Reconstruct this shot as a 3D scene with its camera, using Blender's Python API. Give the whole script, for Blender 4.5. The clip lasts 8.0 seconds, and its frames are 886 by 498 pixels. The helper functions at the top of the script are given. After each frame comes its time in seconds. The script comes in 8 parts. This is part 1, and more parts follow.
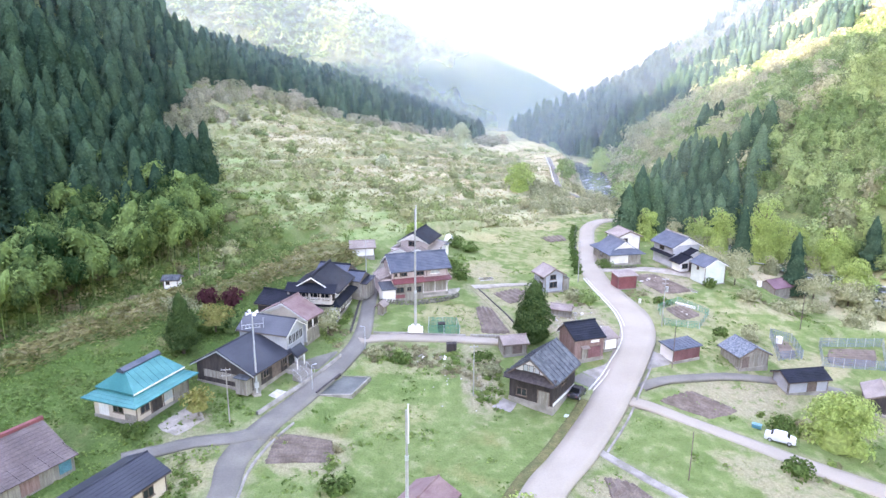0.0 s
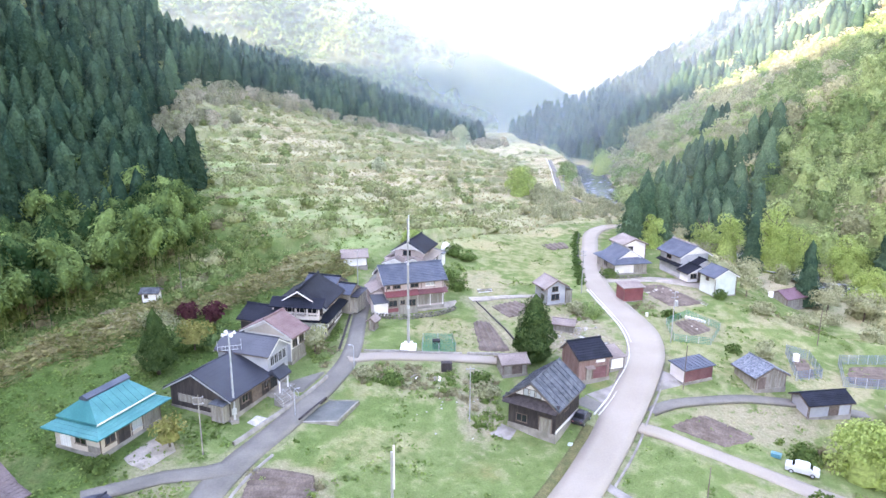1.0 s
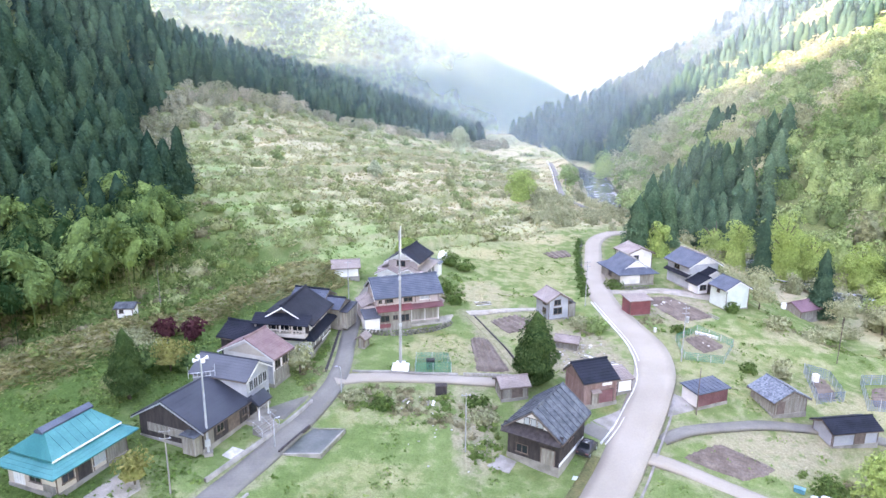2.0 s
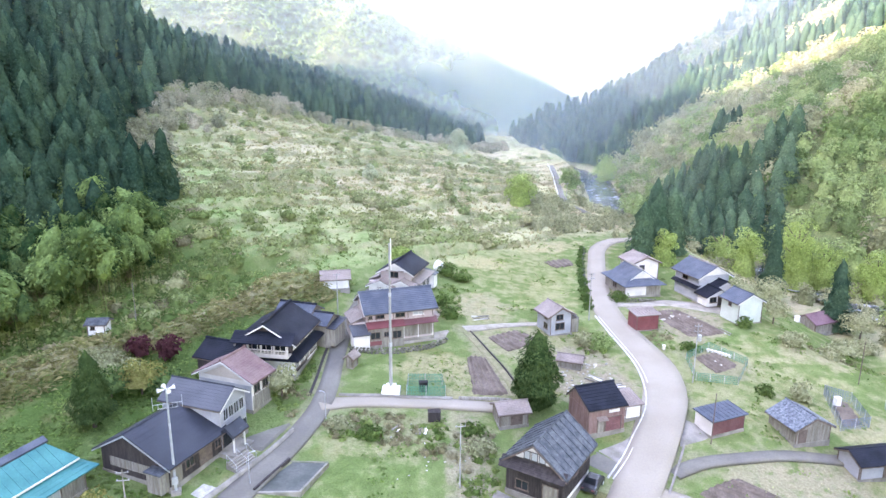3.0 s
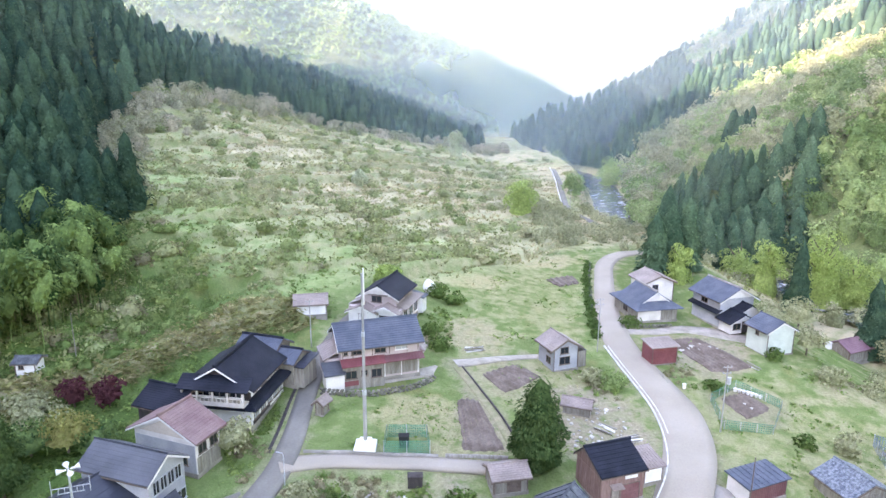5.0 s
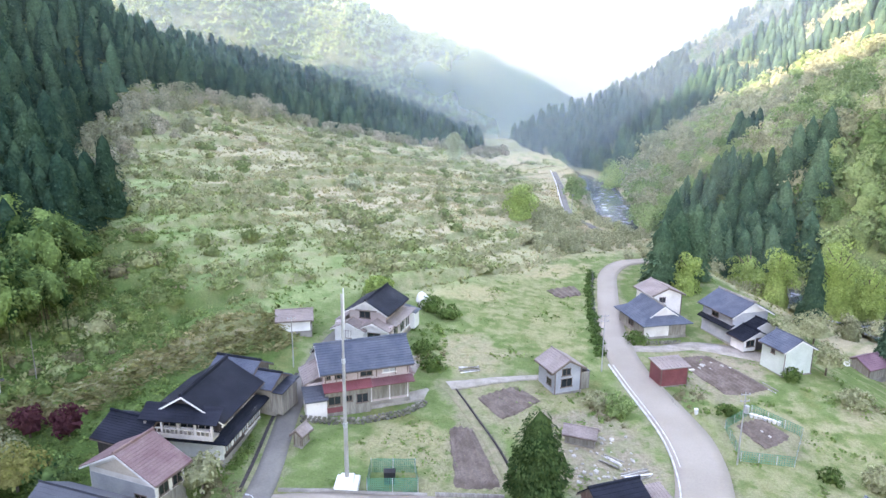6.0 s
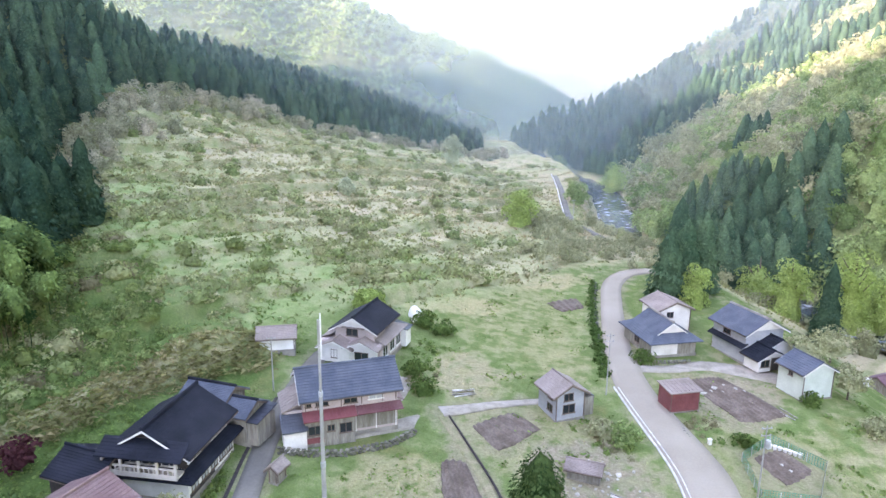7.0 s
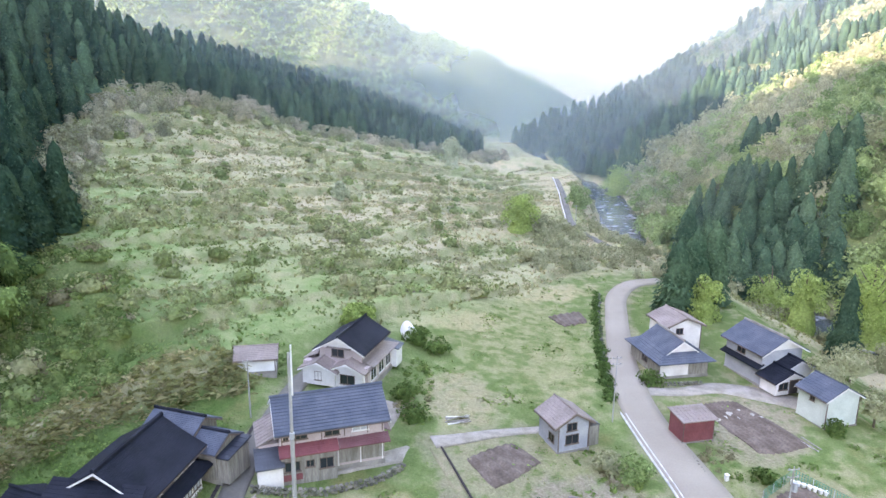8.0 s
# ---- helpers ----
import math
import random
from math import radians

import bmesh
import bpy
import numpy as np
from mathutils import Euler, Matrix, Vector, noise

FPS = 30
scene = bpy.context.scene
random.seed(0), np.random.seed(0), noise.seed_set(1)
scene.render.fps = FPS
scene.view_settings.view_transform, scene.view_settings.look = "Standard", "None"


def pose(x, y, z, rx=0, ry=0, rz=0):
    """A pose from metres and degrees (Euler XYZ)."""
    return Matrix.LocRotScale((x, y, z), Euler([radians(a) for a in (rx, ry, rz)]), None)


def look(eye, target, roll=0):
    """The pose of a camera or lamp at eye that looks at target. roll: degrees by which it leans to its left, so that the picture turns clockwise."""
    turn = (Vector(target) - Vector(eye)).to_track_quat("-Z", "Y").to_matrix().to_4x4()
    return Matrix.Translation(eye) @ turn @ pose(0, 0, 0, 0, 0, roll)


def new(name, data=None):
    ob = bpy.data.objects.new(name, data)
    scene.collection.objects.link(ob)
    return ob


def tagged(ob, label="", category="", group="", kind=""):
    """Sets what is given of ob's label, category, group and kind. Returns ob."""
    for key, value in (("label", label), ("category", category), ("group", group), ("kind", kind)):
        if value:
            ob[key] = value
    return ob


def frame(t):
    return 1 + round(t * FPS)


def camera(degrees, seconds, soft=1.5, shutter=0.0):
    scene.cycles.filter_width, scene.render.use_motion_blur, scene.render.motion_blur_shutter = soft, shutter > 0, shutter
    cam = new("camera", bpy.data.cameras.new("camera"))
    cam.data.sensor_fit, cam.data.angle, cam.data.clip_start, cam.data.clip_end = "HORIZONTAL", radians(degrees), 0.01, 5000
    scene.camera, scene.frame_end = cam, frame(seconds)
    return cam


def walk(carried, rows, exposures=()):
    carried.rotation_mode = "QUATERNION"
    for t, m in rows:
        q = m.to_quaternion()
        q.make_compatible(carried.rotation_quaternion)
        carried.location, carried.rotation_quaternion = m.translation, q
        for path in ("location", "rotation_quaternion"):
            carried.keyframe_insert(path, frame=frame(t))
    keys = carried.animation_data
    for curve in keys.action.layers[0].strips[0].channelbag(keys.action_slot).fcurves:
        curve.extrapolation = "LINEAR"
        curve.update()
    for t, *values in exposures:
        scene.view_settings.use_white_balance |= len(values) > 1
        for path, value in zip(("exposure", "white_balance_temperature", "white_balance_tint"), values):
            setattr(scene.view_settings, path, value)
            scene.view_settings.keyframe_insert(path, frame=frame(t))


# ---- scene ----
cam = camera(66.7, 8.0)
PATH = [
    (0, (1.643, -0.546, 42.813), (1.626, 1.392, 42.319), 0.3),
    (0.5, (2.052, 3.121, 42.755), (2.034, 5.059, 42.263), 0.4),
    (1, (2.484, 6.851, 42.746), (2.465, 8.79, 42.255), 0.3),
    (1.5, (2.876, 10.586, 42.765), (2.856, 12.525, 42.275), 0.3),
    (3, (3.992, 21.813, 42.684), (3.972, 23.753, 42.198), 0.4),
    (3.5, (4.361, 25.487, 42.67), (4.341, 27.427, 42.185), 0.4),
    (4, (4.783, 29.175, 42.624), (4.764, 31.115, 42.138), 0.4),
    (4.5, (5.329, 32.855, 42.565), (5.309, 34.795, 42.08), 0.4),
    (4.7, (5.536, 34.35, 42.553), (5.513, 36.29, 42.067), 0.4),
    (6, (6.899, 44.119, 42.404), (6.872, 46.059, 41.921), 0.4),
    (6.5, (7.331, 47.803, 42.365), (7.304, 49.745, 41.884), 0.5),
    (7, (7.735, 51.445, 42.354), (7.708, 53.386, 41.874), 0.6),
    (7.5, (8.168, 55.147, 42.357), (8.14, 57.088, 41.877), 0.6),
    (8, (8.643, 58.786, 42.334), (8.613, 60.728, 41.856), 0.7),
]
walk(cam, [(t, look(eye, target, roll)) for t, eye, target, roll in PATH], exposures=((0, 4.15, 7650, 34), (4.5, 3.97, 7650, 30), (8, 3.66, 7700, 28)))

# ---- sky and sun: a low sun beyond an unseen ridge, the valley floor in its shade ----
SUN_TO = Vector((-0.90, -0.32, 0.42)).normalized()
world = bpy.data.worlds.new("sky")
scene.world = world
world.use_nodes = True
wn = world.node_tree.nodes
sky = wn.new("ShaderNodeTexSky")
sky.sky_type = "NISHITA"
sky.sun_disc = False
sky.sun_elevation = math.asin(SUN_TO.z)
sky.sun_rotation = math.atan2(SUN_TO.x, SUN_TO.y)
sky.air_density, sky.dust_density, sky.ozone_density = 1.0, 1.0, 1.0
wn["Background"].inputs["Strength"].default_value = 0.15
world.node_tree.links.new(sky.outputs[0], wn["Background"].inputs["Color"])
sun = new("sun", bpy.data.lights.new("sun", "SUN"))
sun.data.energy, sun.data.angle, sun.data.color = 2.0, radians(0.6), (1.0, 0.95, 0.88)
sun.matrix_world = look(SUN_TO * 900, (0, 0, 0))


# ---- materials ----
def material(name, colour, other=None, rough=0.8, scale=1.0, fine=12.0, bump=0.3, metal=0.0, stretch=(1, 1, 1), tone="", specular=0.3, detail=0.25, spread=0.0):
    """A weathered surface: two colours mixed by broad stains, broken by fine grain, with relief.
    tone: a mesh attribute that also shifts the brightness; spread: the same by object."""
    m = bpy.data.materials.new(name)
    m.use_nodes = True
    n, link = m.node_tree.nodes, m.node_tree.links.new
    bsdf = n["Principled BSDF"]
    other = other or tuple(c * 0.7 for c in colour)
    geo = n.new("ShaderNodeNewGeometry")
    mapping = n.new("ShaderNodeMapping")
    mapping.inputs["Scale"].default_value = stretch
    link(geo.outputs["Position"], mapping.inputs["Vector"])
    broad, grain = n.new("ShaderNodeTexNoise"), n.new("ShaderNodeTexNoise")
    for node, s, d in ((broad, scale, 5), (grain, fine, 4)):
        node.inputs["Scale"].default_value, node.inputs["Detail"].default_value = s, d
        link(mapping.outputs[0], node.inputs["Vector"])
    ramp = n.new("ShaderNodeMapRange")
    ramp.inputs["From Min"].default_value, ramp.inputs["From Max"].default_value = 0.36, 0.64
    link(broad.outputs["Fac"], ramp.inputs["Value"])
    mix = n.new("ShaderNodeMix")
    mix.data_type = "RGBA"
    mix.inputs[6].default_value, mix.inputs[7].default_value = (*colour, 1), (*other, 1)
    link(ramp.outputs[0], mix.inputs["Factor"])
    hsv = n.new("ShaderNodeHueSaturation")
    link(mix.outputs[2], hsv.inputs["Color"])
    value = n.new("ShaderNodeMapRange")
    value.inputs["From Min"].default_value, value.inputs["From Max"].default_value = 0.25, 0.75
    value.inputs["To Min"].default_value, value.inputs["To Max"].default_value = 1 - detail, 1 + detail
    link(grain.outputs["Fac"], value.inputs["Value"])
    out = value.outputs[0]
    for source in ([("attr", tone)] if tone else []) + ([("object", spread)] if spread else []):
        times = n.new("ShaderNodeMath")
        times.operation = "MULTIPLY"
        link(out, times.inputs[0])
        if source[0] == "attr":
            attr = n.new("ShaderNodeAttribute")
            attr.attribute_name = tone
            link(attr.outputs["Fac"], times.inputs[1])
        else:
            info, r = n.new("ShaderNodeObjectInfo"), n.new("ShaderNodeMapRange")
            r.inputs["To Min"].default_value, r.inputs["To Max"].default_value = 1 - spread, 1 + spread
            link(info.outputs["Random"], r.inputs["Value"])
            link(r.outputs[0], times.inputs[1])
        out = times.outputs[0]
    link(out, hsv.inputs["Value"])
    link(hsv.outputs[0], bsdf.inputs["Base Color"])
    bsdf.inputs["Roughness"].default_value, bsdf.inputs["Metallic"].default_value = rough, metal
    bsdf.inputs["Specular IOR Level"].default_value = specular
    if bump:
        b = n.new("ShaderNodeBump")
        b.inputs["Strength"].default_value, b.inputs["Distance"].default_value = bump, 0.05
        link(grain.outputs["Fac"], b.inputs["Height"])
        link(b.outputs[0], bsdf.inputs["Normal"])
    return m


def leaf_material(name, colour, other, passing=0.35):
    """Foliage: each tree has its own tone, each leaf clump its own shade, and some light comes through."""
    m = bpy.data.materials.new(name)
    m.use_nodes = True
    n, link = m.node_tree.nodes, m.node_tree.links.new
    n.remove(n["Principled BSDF"])
    attr, geo = n.new("ShaderNodeAttribute"), n.new("ShaderNodeNewGeometry")
    attr.attribute_name = "tone"
    mix = n.new("ShaderNodeMix")
    mix.data_type = "RGBA"
    mix.inputs[6].default_value, mix.inputs[7].default_value = (*colour, 1), (*other, 1)
    link(attr.outputs["Fac"], mix.inputs["Factor"])
    r = n.new("ShaderNodeMapRange")
    r.inputs["To Min"].default_value, r.inputs["To Max"].default_value = 0.84, 1.16
    link(geo.outputs["Random Per Island"], r.inputs["Value"])
    fluff, shade, times, bump = n.new("ShaderNodeTexNoise"), n.new("ShaderNodeMapRange"), n.new("ShaderNodeMath"), n.new("ShaderNodeBump")
    fluff.inputs["Scale"].default_value, fluff.inputs["Detail"].default_value = 1.7, 5
    link(geo.outputs["Position"], fluff.inputs["Vector"])
    shade.inputs["From Min"].default_value, shade.inputs["From Max"].default_value = 0.32, 0.68
    shade.inputs["To Min"].default_value, shade.inputs["To Max"].default_value = 0.74, 1.26
    link(fluff.outputs["Fac"], shade.inputs["Value"])
    times.operation = "MULTIPLY"
    link(r.outputs[0], times.inputs[0])
    link(shade.outputs[0], times.inputs[1])
    bump.inputs["Strength"].default_value, bump.inputs["Distance"].default_value = 0.9, 0.5
    link(fluff.outputs["Fac"], bump.inputs["Height"])
    hsv = n.new("ShaderNodeHueSaturation")
    link(mix.outputs[2], hsv.inputs["Color"])
    link(times.outputs[0], hsv.inputs["Value"])
    diffuse, trans, both = n.new("ShaderNodeBsdfDiffuse"), n.new("ShaderNodeBsdfTranslucent"), n.new("ShaderNodeMixShader")
    both.inputs[0].default_value = passing
    for node in (diffuse, trans):
        link(hsv.outputs[0], node.inputs["Color"])
    link(bump.outputs[0], diffuse.inputs["Normal"])
    link(diffuse.outputs[0], both.inputs[1])
    link(trans.outputs[0], both.inputs[2])
    link(both.outputs[0], n["Material Output"].inputs["Surface"])
    return m


def glass_material(name, colour):
    m = bpy.data.materials.new(name)
    m.use_nodes = True
    b = m.node_tree.nodes["Principled BSDF"]
    b.inputs["Base Color"].default_value = (*colour, 1)
    b.inputs["Roughness"].default_value = 0.08
    b.inputs["Specular IOR Level"].default_value = 0.6
    return m


M_TILE = material("dark glazed roof tile", (0.009, 0.011, 0.017), (0.017, 0.02, 0.029), rough=0.6, scale=0.5, fine=9, bump=0.4, specular=0.1)
M_TILE_GREY = material("grey-blue roof tile", (0.05, 0.062, 0.085), (0.08, 0.092, 0.118), rough=0.6, scale=0.6, fine=9, bump=0.4)
M_TIN_NAVY = material("dark navy sheet roof", (0.02, 0.024, 0.034), (0.03, 0.034, 0.045), rough=0.5, scale=0.4, fine=6, bump=0.05, detail=0.12)
M_TIN_SLATE = material("slate-grey sheet roof", (0.05, 0.055, 0.066), (0.07, 0.076, 0.088), rough=0.5, scale=0.4, fine=6, bump=0.05, detail=0.12)
M_TIN_BROWN = material("faded brown sheet roof", (0.19, 0.15, 0.13), (0.26, 0.212, 0.188), rough=0.6, scale=0.4, fine=6, bump=0.15)
M_TIN_UMBER = material("dark umber sheet roof", (0.085, 0.062, 0.058), (0.13, 0.098, 0.09), rough=0.6, scale=0.5, fine=5, bump=0.15)
M_TIN_PATCHY = material("patched blue-grey sheet roof", (0.055, 0.07, 0.09), (0.17, 0.185, 0.2), rough=0.6, scale=3.2, fine=7, bump=0.4, detail=0.5)
M_TIN_PURPLE = material("faded purple sheet roof", (0.12, 0.065, 0.08), (0.17, 0.1, 0.115), rough=0.6, scale=0.4, fine=6, bump=0.15)
M_TIN_GREY = material("weathered grey sheet roof", (0.042, 0.05, 0.06), (0.1, 0.11, 0.122), rough=0.6, scale=1.3, fine=7, bump=0.3, detail=0.4)
M_TILE_RED = material("reddish clay tile", (0.145, 0.08, 0.076), (0.195, 0.125, 0.115), rough=0.6, scale=0.7, fine=9, bump=0.4)
M_RED_TIN = material("red sheet metal", (0.155, 0.045, 0.05), (0.2, 0.066, 0.068), rough=0.5, scale=0.8, fine=8, bump=0.15)
M_TEAL = material("faded teal sheet roof", (0.015, 0.145, 0.145), (0.035, 0.195, 0.19), rough=0.45, scale=0.5, fine=5, bump=0.15, detail=0.12)
M_WOOD_DARK = material("dark charred boards", (0.03, 0.025, 0.025), (0.056, 0.046, 0.044), rough=0.85, scale=0.8, fine=5, bump=0.5, stretch=(3, 3, 0.5))
M_WOOD_GREY = material("weathered grey boards", (0.26, 0.24, 0.205), (0.17, 0.152, 0.125), rough=0.9, scale=0.8, fine=5, bump=0.5, stretch=(4, 4, 0.4))
M_WOOD_RED = material("red-brown boards", (0.19, 0.112, 0.098), (0.26, 0.175, 0.155), rough=0.85, scale=0.8, fine=5, bump=0.5, stretch=(4, 4, 0.4))
M_WOOD_TRIM = material("aged timber trim", (0.11, 0.08, 0.065), (0.16, 0.12, 0.1), rough=0.8, scale=1.5, fine=9)
M_PLASTER = material("off-white plaster", (0.68, 0.64, 0.6), (0.55, 0.51, 0.47), rough=0.9, scale=0.5, fine=6, bump=0.1, detail=0.08)
M_BEIGE = material("weathered beige paint", (0.5, 0.45, 0.4), (0.4, 0.355, 0.31), rough=0.7, scale=0.8, fine=7, bump=0.08, detail=0.1)
M_WHITE = material("white paint", (0.7, 0.68, 0.65), (0.6, 0.58, 0.55), rough=0.6, scale=0.8, fine=7, bump=0.08, detail=0.06)
M_PALEGREEN = material("pale greenish plaster", (0.5, 0.545, 0.49), (0.42, 0.46, 0.41), rough=0.9, scale=0.5, fine=6, bump=0.1, detail=0.1)
M_PINK = material("pinkish-beige plaster", (0.47, 0.385, 0.36), (0.39, 0.32, 0.3), rough=0.9, scale=0.5, fine=6, bump=0.1, detail=0.1)
M_GREYWALL = material("grey mortar wall", (0.27, 0.28, 0.3), (0.35, 0.35, 0.36), rough=0.9, scale=0.5, fine=6, bump=0.15, detail=0.1)
M_CREAM = material("cream mortar wall", (0.55, 0.47, 0.38), (0.46, 0.38, 0.31), rough=0.9, scale=0.5, fine=6, bump=0.1, detail=0.1)
M_MAROON = material("maroon sheet wall", (0.13, 0.05, 0.055), (0.17, 0.08, 0.08), rough=0.6, scale=0.6, fine=8)
M_CONCRETE = material("stained concrete", (0.28, 0.255, 0.225), (0.17, 0.155, 0.132), rough=0.92, scale=0.6, fine=8, bump=0.25, detail=0.15)
M_ASPHALT = material("worn grey asphalt", (0.255, 0.218, 0.172), (0.29, 0.25, 0.2), rough=0.95, scale=0.16, fine=5, bump=0.05, detail=0.07)
M_ASPHALT_DARK = material("older asphalt lane", (0.125, 0.116, 0.1), (0.17, 0.157, 0.133), rough=0.95, scale=0.25, fine=4, bump=0.1, detail=0.1)
M_GRAVEL = material("pale gravel", (0.33, 0.29, 0.245), (0.22, 0.195, 0.155), rough=0.95, scale=0.7, fine=10, bump=0.4)
M_SOIL = material("tilled brown soil", (0.095, 0.072, 0.056), (0.155, 0.12, 0.095), rough=1.0, scale=0.6, fine=4, bump=0.6, detail=0.3)
M_LINE = material("white road paint", (0.56, 0.55, 0.52), (0.36, 0.35, 0.33), rough=0.7, scale=1.2, fine=6, bump=0.05, detail=0.1)
M_VERGE = material("rough brown verge grass", (0.13, 0.115, 0.05), (0.075, 0.085, 0.03), rough=1.0, scale=0.9, fine=6, bump=0.6, detail=0.4)
M_VERGE_PALE = material("trodden straw path", (0.25, 0.215, 0.135), (0.17, 0.17, 0.085), rough=1.0, scale=0.9, fine=6, bump=0.5, detail=0.3)
M_STONE = material("mossy field stone", (0.19, 0.17, 0.145), (0.11, 0.115, 0.08), rough=0.95, scale=1.3, fine=8, bump=0.5, spread=0.35)
# overgrown field stone with the shade of the road's edge in its colour
M_STONE_SHADED = material("shade-darkened overgrown stone", (0.1, 0.1, 0.085), (0.055, 0.065, 0.04), rough=0.95, scale=1.3, fine=8, bump=0.5, spread=0.35)
M_STONE_PALE = material("pale rubble stone", (0.42, 0.39, 0.34), (0.3, 0.28, 0.24), rough=0.95, scale=1.3, fine=8, bump=0.4, spread=0.2)
M_STEEL = material("galvanised steel", (0.5, 0.51, 0.52), (0.38, 0.39, 0.4), rough=0.5, scale=1.5, fine=7, bump=0.05, metal=0.5, detail=0.1)
M_POLE = material("pale concrete pole", (0.34, 0.33, 0.31), (0.26, 0.25, 0.235), rough=0.85, scale=0.6, fine=8, bump=0.1, detail=0.08)
M_BARK = material("brown bark", (0.1, 0.075, 0.055), (0.15, 0.12, 0.09), rough=0.95, scale=1.5, fine=9, bump=0.5)
M_TWIG = material("grey bare twigs", (0.27, 0.22, 0.19), (0.2, 0.17, 0.14), rough=0.95, scale=1.5, fine=9, bump=0.0)
M_GLASS = glass_material("window glass", (0.02, 0.025, 0.03))
M_GLASS_PALE = glass_material("curtained window glass", (0.4, 0.42, 0.43))
M_NET_GREEN = material("green garden net", (0.05, 0.2, 0.13), (0.08, 0.26, 0.18), rough=0.7, scale=0.8, fine=8, bump=0)
M_NET_BLUE = material("blue garden net", (0.12, 0.17, 0.24), (0.16, 0.21, 0.28), rough=0.7, scale=0.8, fine=8, bump=0)
M_TARP_BLUE = material("blue plastic sheet", (0.04, 0.16, 0.2), (0.07, 0.21, 0.25), rough=0.4, scale=2, fine=8)
M_RUBBER = material("black rubber", (0.02, 0.02, 0.02), (0.03, 0.03, 0.03), rough=0.8, scale=3)
M_CAR_WHITE = material("white car paint", (0.5, 0.51, 0.51), (0.46, 0.47, 0.47), rough=0.25, scale=1, bump=0, specular=0.6, detail=0.02)
M_CAR_BLACK = material("black car paint", (0.02, 0.022, 0.028), (0.03, 0.03, 0.035), rough=0.25, scale=1, bump=0, specular=0.6, detail=0.02)

L_CEDAR = leaf_material("cedar needles", (0.02, 0.048, 0.032), (0.058, 0.106, 0.06), 0.15)
L_CEDAR_EAST = leaf_material("paler cedar needles", (0.034, 0.074, 0.042), (0.092, 0.15, 0.082), 0.15)
L_GARDEN = leaf_material("garden conifer needles", (0.026, 0.056, 0.019), (0.07, 0.11, 0.036), 0.2)
L_BAMBOO = leaf_material("bamboo leaves", (0.026, 0.064, 0.025), (0.2, 0.29, 0.095), 0.3)
L_GREEN = leaf_material("fresh green leaves", (0.13, 0.205, 0.068), (0.28, 0.36, 0.145), 0.35)
L_LIME = leaf_material("lime-yellow young leaves", (0.225, 0.32, 0.085), (0.36, 0.445, 0.15), 0.4)
L_TAN = leaf_material("budding brownish twigs", (0.23, 0.245, 0.13), (0.38, 0.375, 0.22), 0.35)
L_PALE = leaf_material("pale whitish-green young leaves", (0.36, 0.41, 0.25), (0.48, 0.5, 0.35), 0.35)
L_SHRUB = leaf_material("shrub leaves", (0.05, 0.1, 0.028), (0.13, 0.19, 0.055), 0.3)
L_PINK = leaf_material("pinkish-brown buds and twigs", (0.24, 0.25, 0.15), (0.42, 0.37, 0.27), 0.35)
L_TWIGS = leaf_material("bare grey-brown twigs", (0.16, 0.15, 0.08), (0.25, 0.22, 0.13), 0.3)
L_MAROON = leaf_material("dark red maple leaves", (0.07, 0.024, 0.03), (0.13, 0.05, 0.055), 0.35)
L_GRASS = leaf_material("grass and straw blades", (0.155, 0.228, 0.073), (0.44, 0.36, 0.21), 0.4)


# ---- the lie of the land ----
def lerp_table(v, table):
    """Piecewise linear value of v in rows of (key, value)."""
    if v <= table[0][0]:
        return table[0][1]
    for (a, p), (b, q) in zip(table, table[1:]):
        if v <= b:
            return p + (q - p) * (v - a) / (b - a)
    return table[-1][1]


def smooth(a, b, v):
    t = min(1.0, max(0.0, (v - a) / (b - a)))
    return t * t * (3 - 2 * t)


RIVER = ((0, 130), (80, 122), (140, 112), (180, 100), (205, 88), (228, 72), (248, 64), (268, 63), (300, 70), (335, 76), (370, 79), (405, 79), (440, 70), (480, 64), (520, 66), (600, 70), (1000, 90))
LEFT_FOOT = ((0, -74), (60, -68), (100, -66), (150, -70), (190, -80), (235, -99), (262, -96), (290, -87), (320, -64), (345, -40), (375, -10), (410, 18), (430, 24), (520, 26), (700, 40), (1000, 40))
SLOPE = ((0, 0.02), (110, 0.03), (140, 0.085), (175, 0.15), (240, 0.175), (300, 0.24), (400, 0.26))


def land(x, y):
    """Height of the bare ground, before terraces."""
    base = 0.02 * (y - 105)
    if y < 105:
        d = 105 - y
        west, east = -0.045 * d, -0.19 * min(d, 18) - 0.06 * max(0.0, d - 18)
        base = west + (east - west) * smooth(-20, 8, x)
    base = min(base, 4.0)
    river, foot = lerp_table(y, RIVER), lerp_table(y, LEFT_FOOT)
    a = lerp_table(y, SLOPE)
    if x < 25:
        xx = max(x, foot - 6)
        z = base + a * (25 - xx) + 0.2 * max(0.0, -50 - xx) * smooth(225, 275, y)
    else:
        east_slope = 0.105 - 0.082 * smooth(114, 132, y)
        z = base - east_slope * max(0.0, x - 31) - 0.42 * smooth(120, 132, y) * max(0.0, x - 63)
    # the river's bed and its far bank
    bed = -8.5
    z = max(z, bed)
    bank = smooth(river - 17, river - 6, x)
    z = z + (min(z, bed) - z) * bank
    if x > river + 6:
        r = x - river - 6
        z = bed + 3.0 * smooth(0, 4, r) + 0.72 * max(0.0, r - 3) * smooth(0, 25, r)
    if x < foot:
        d = foot - x
        z += 0.62 * d * smooth(0, 20, d)
    return z


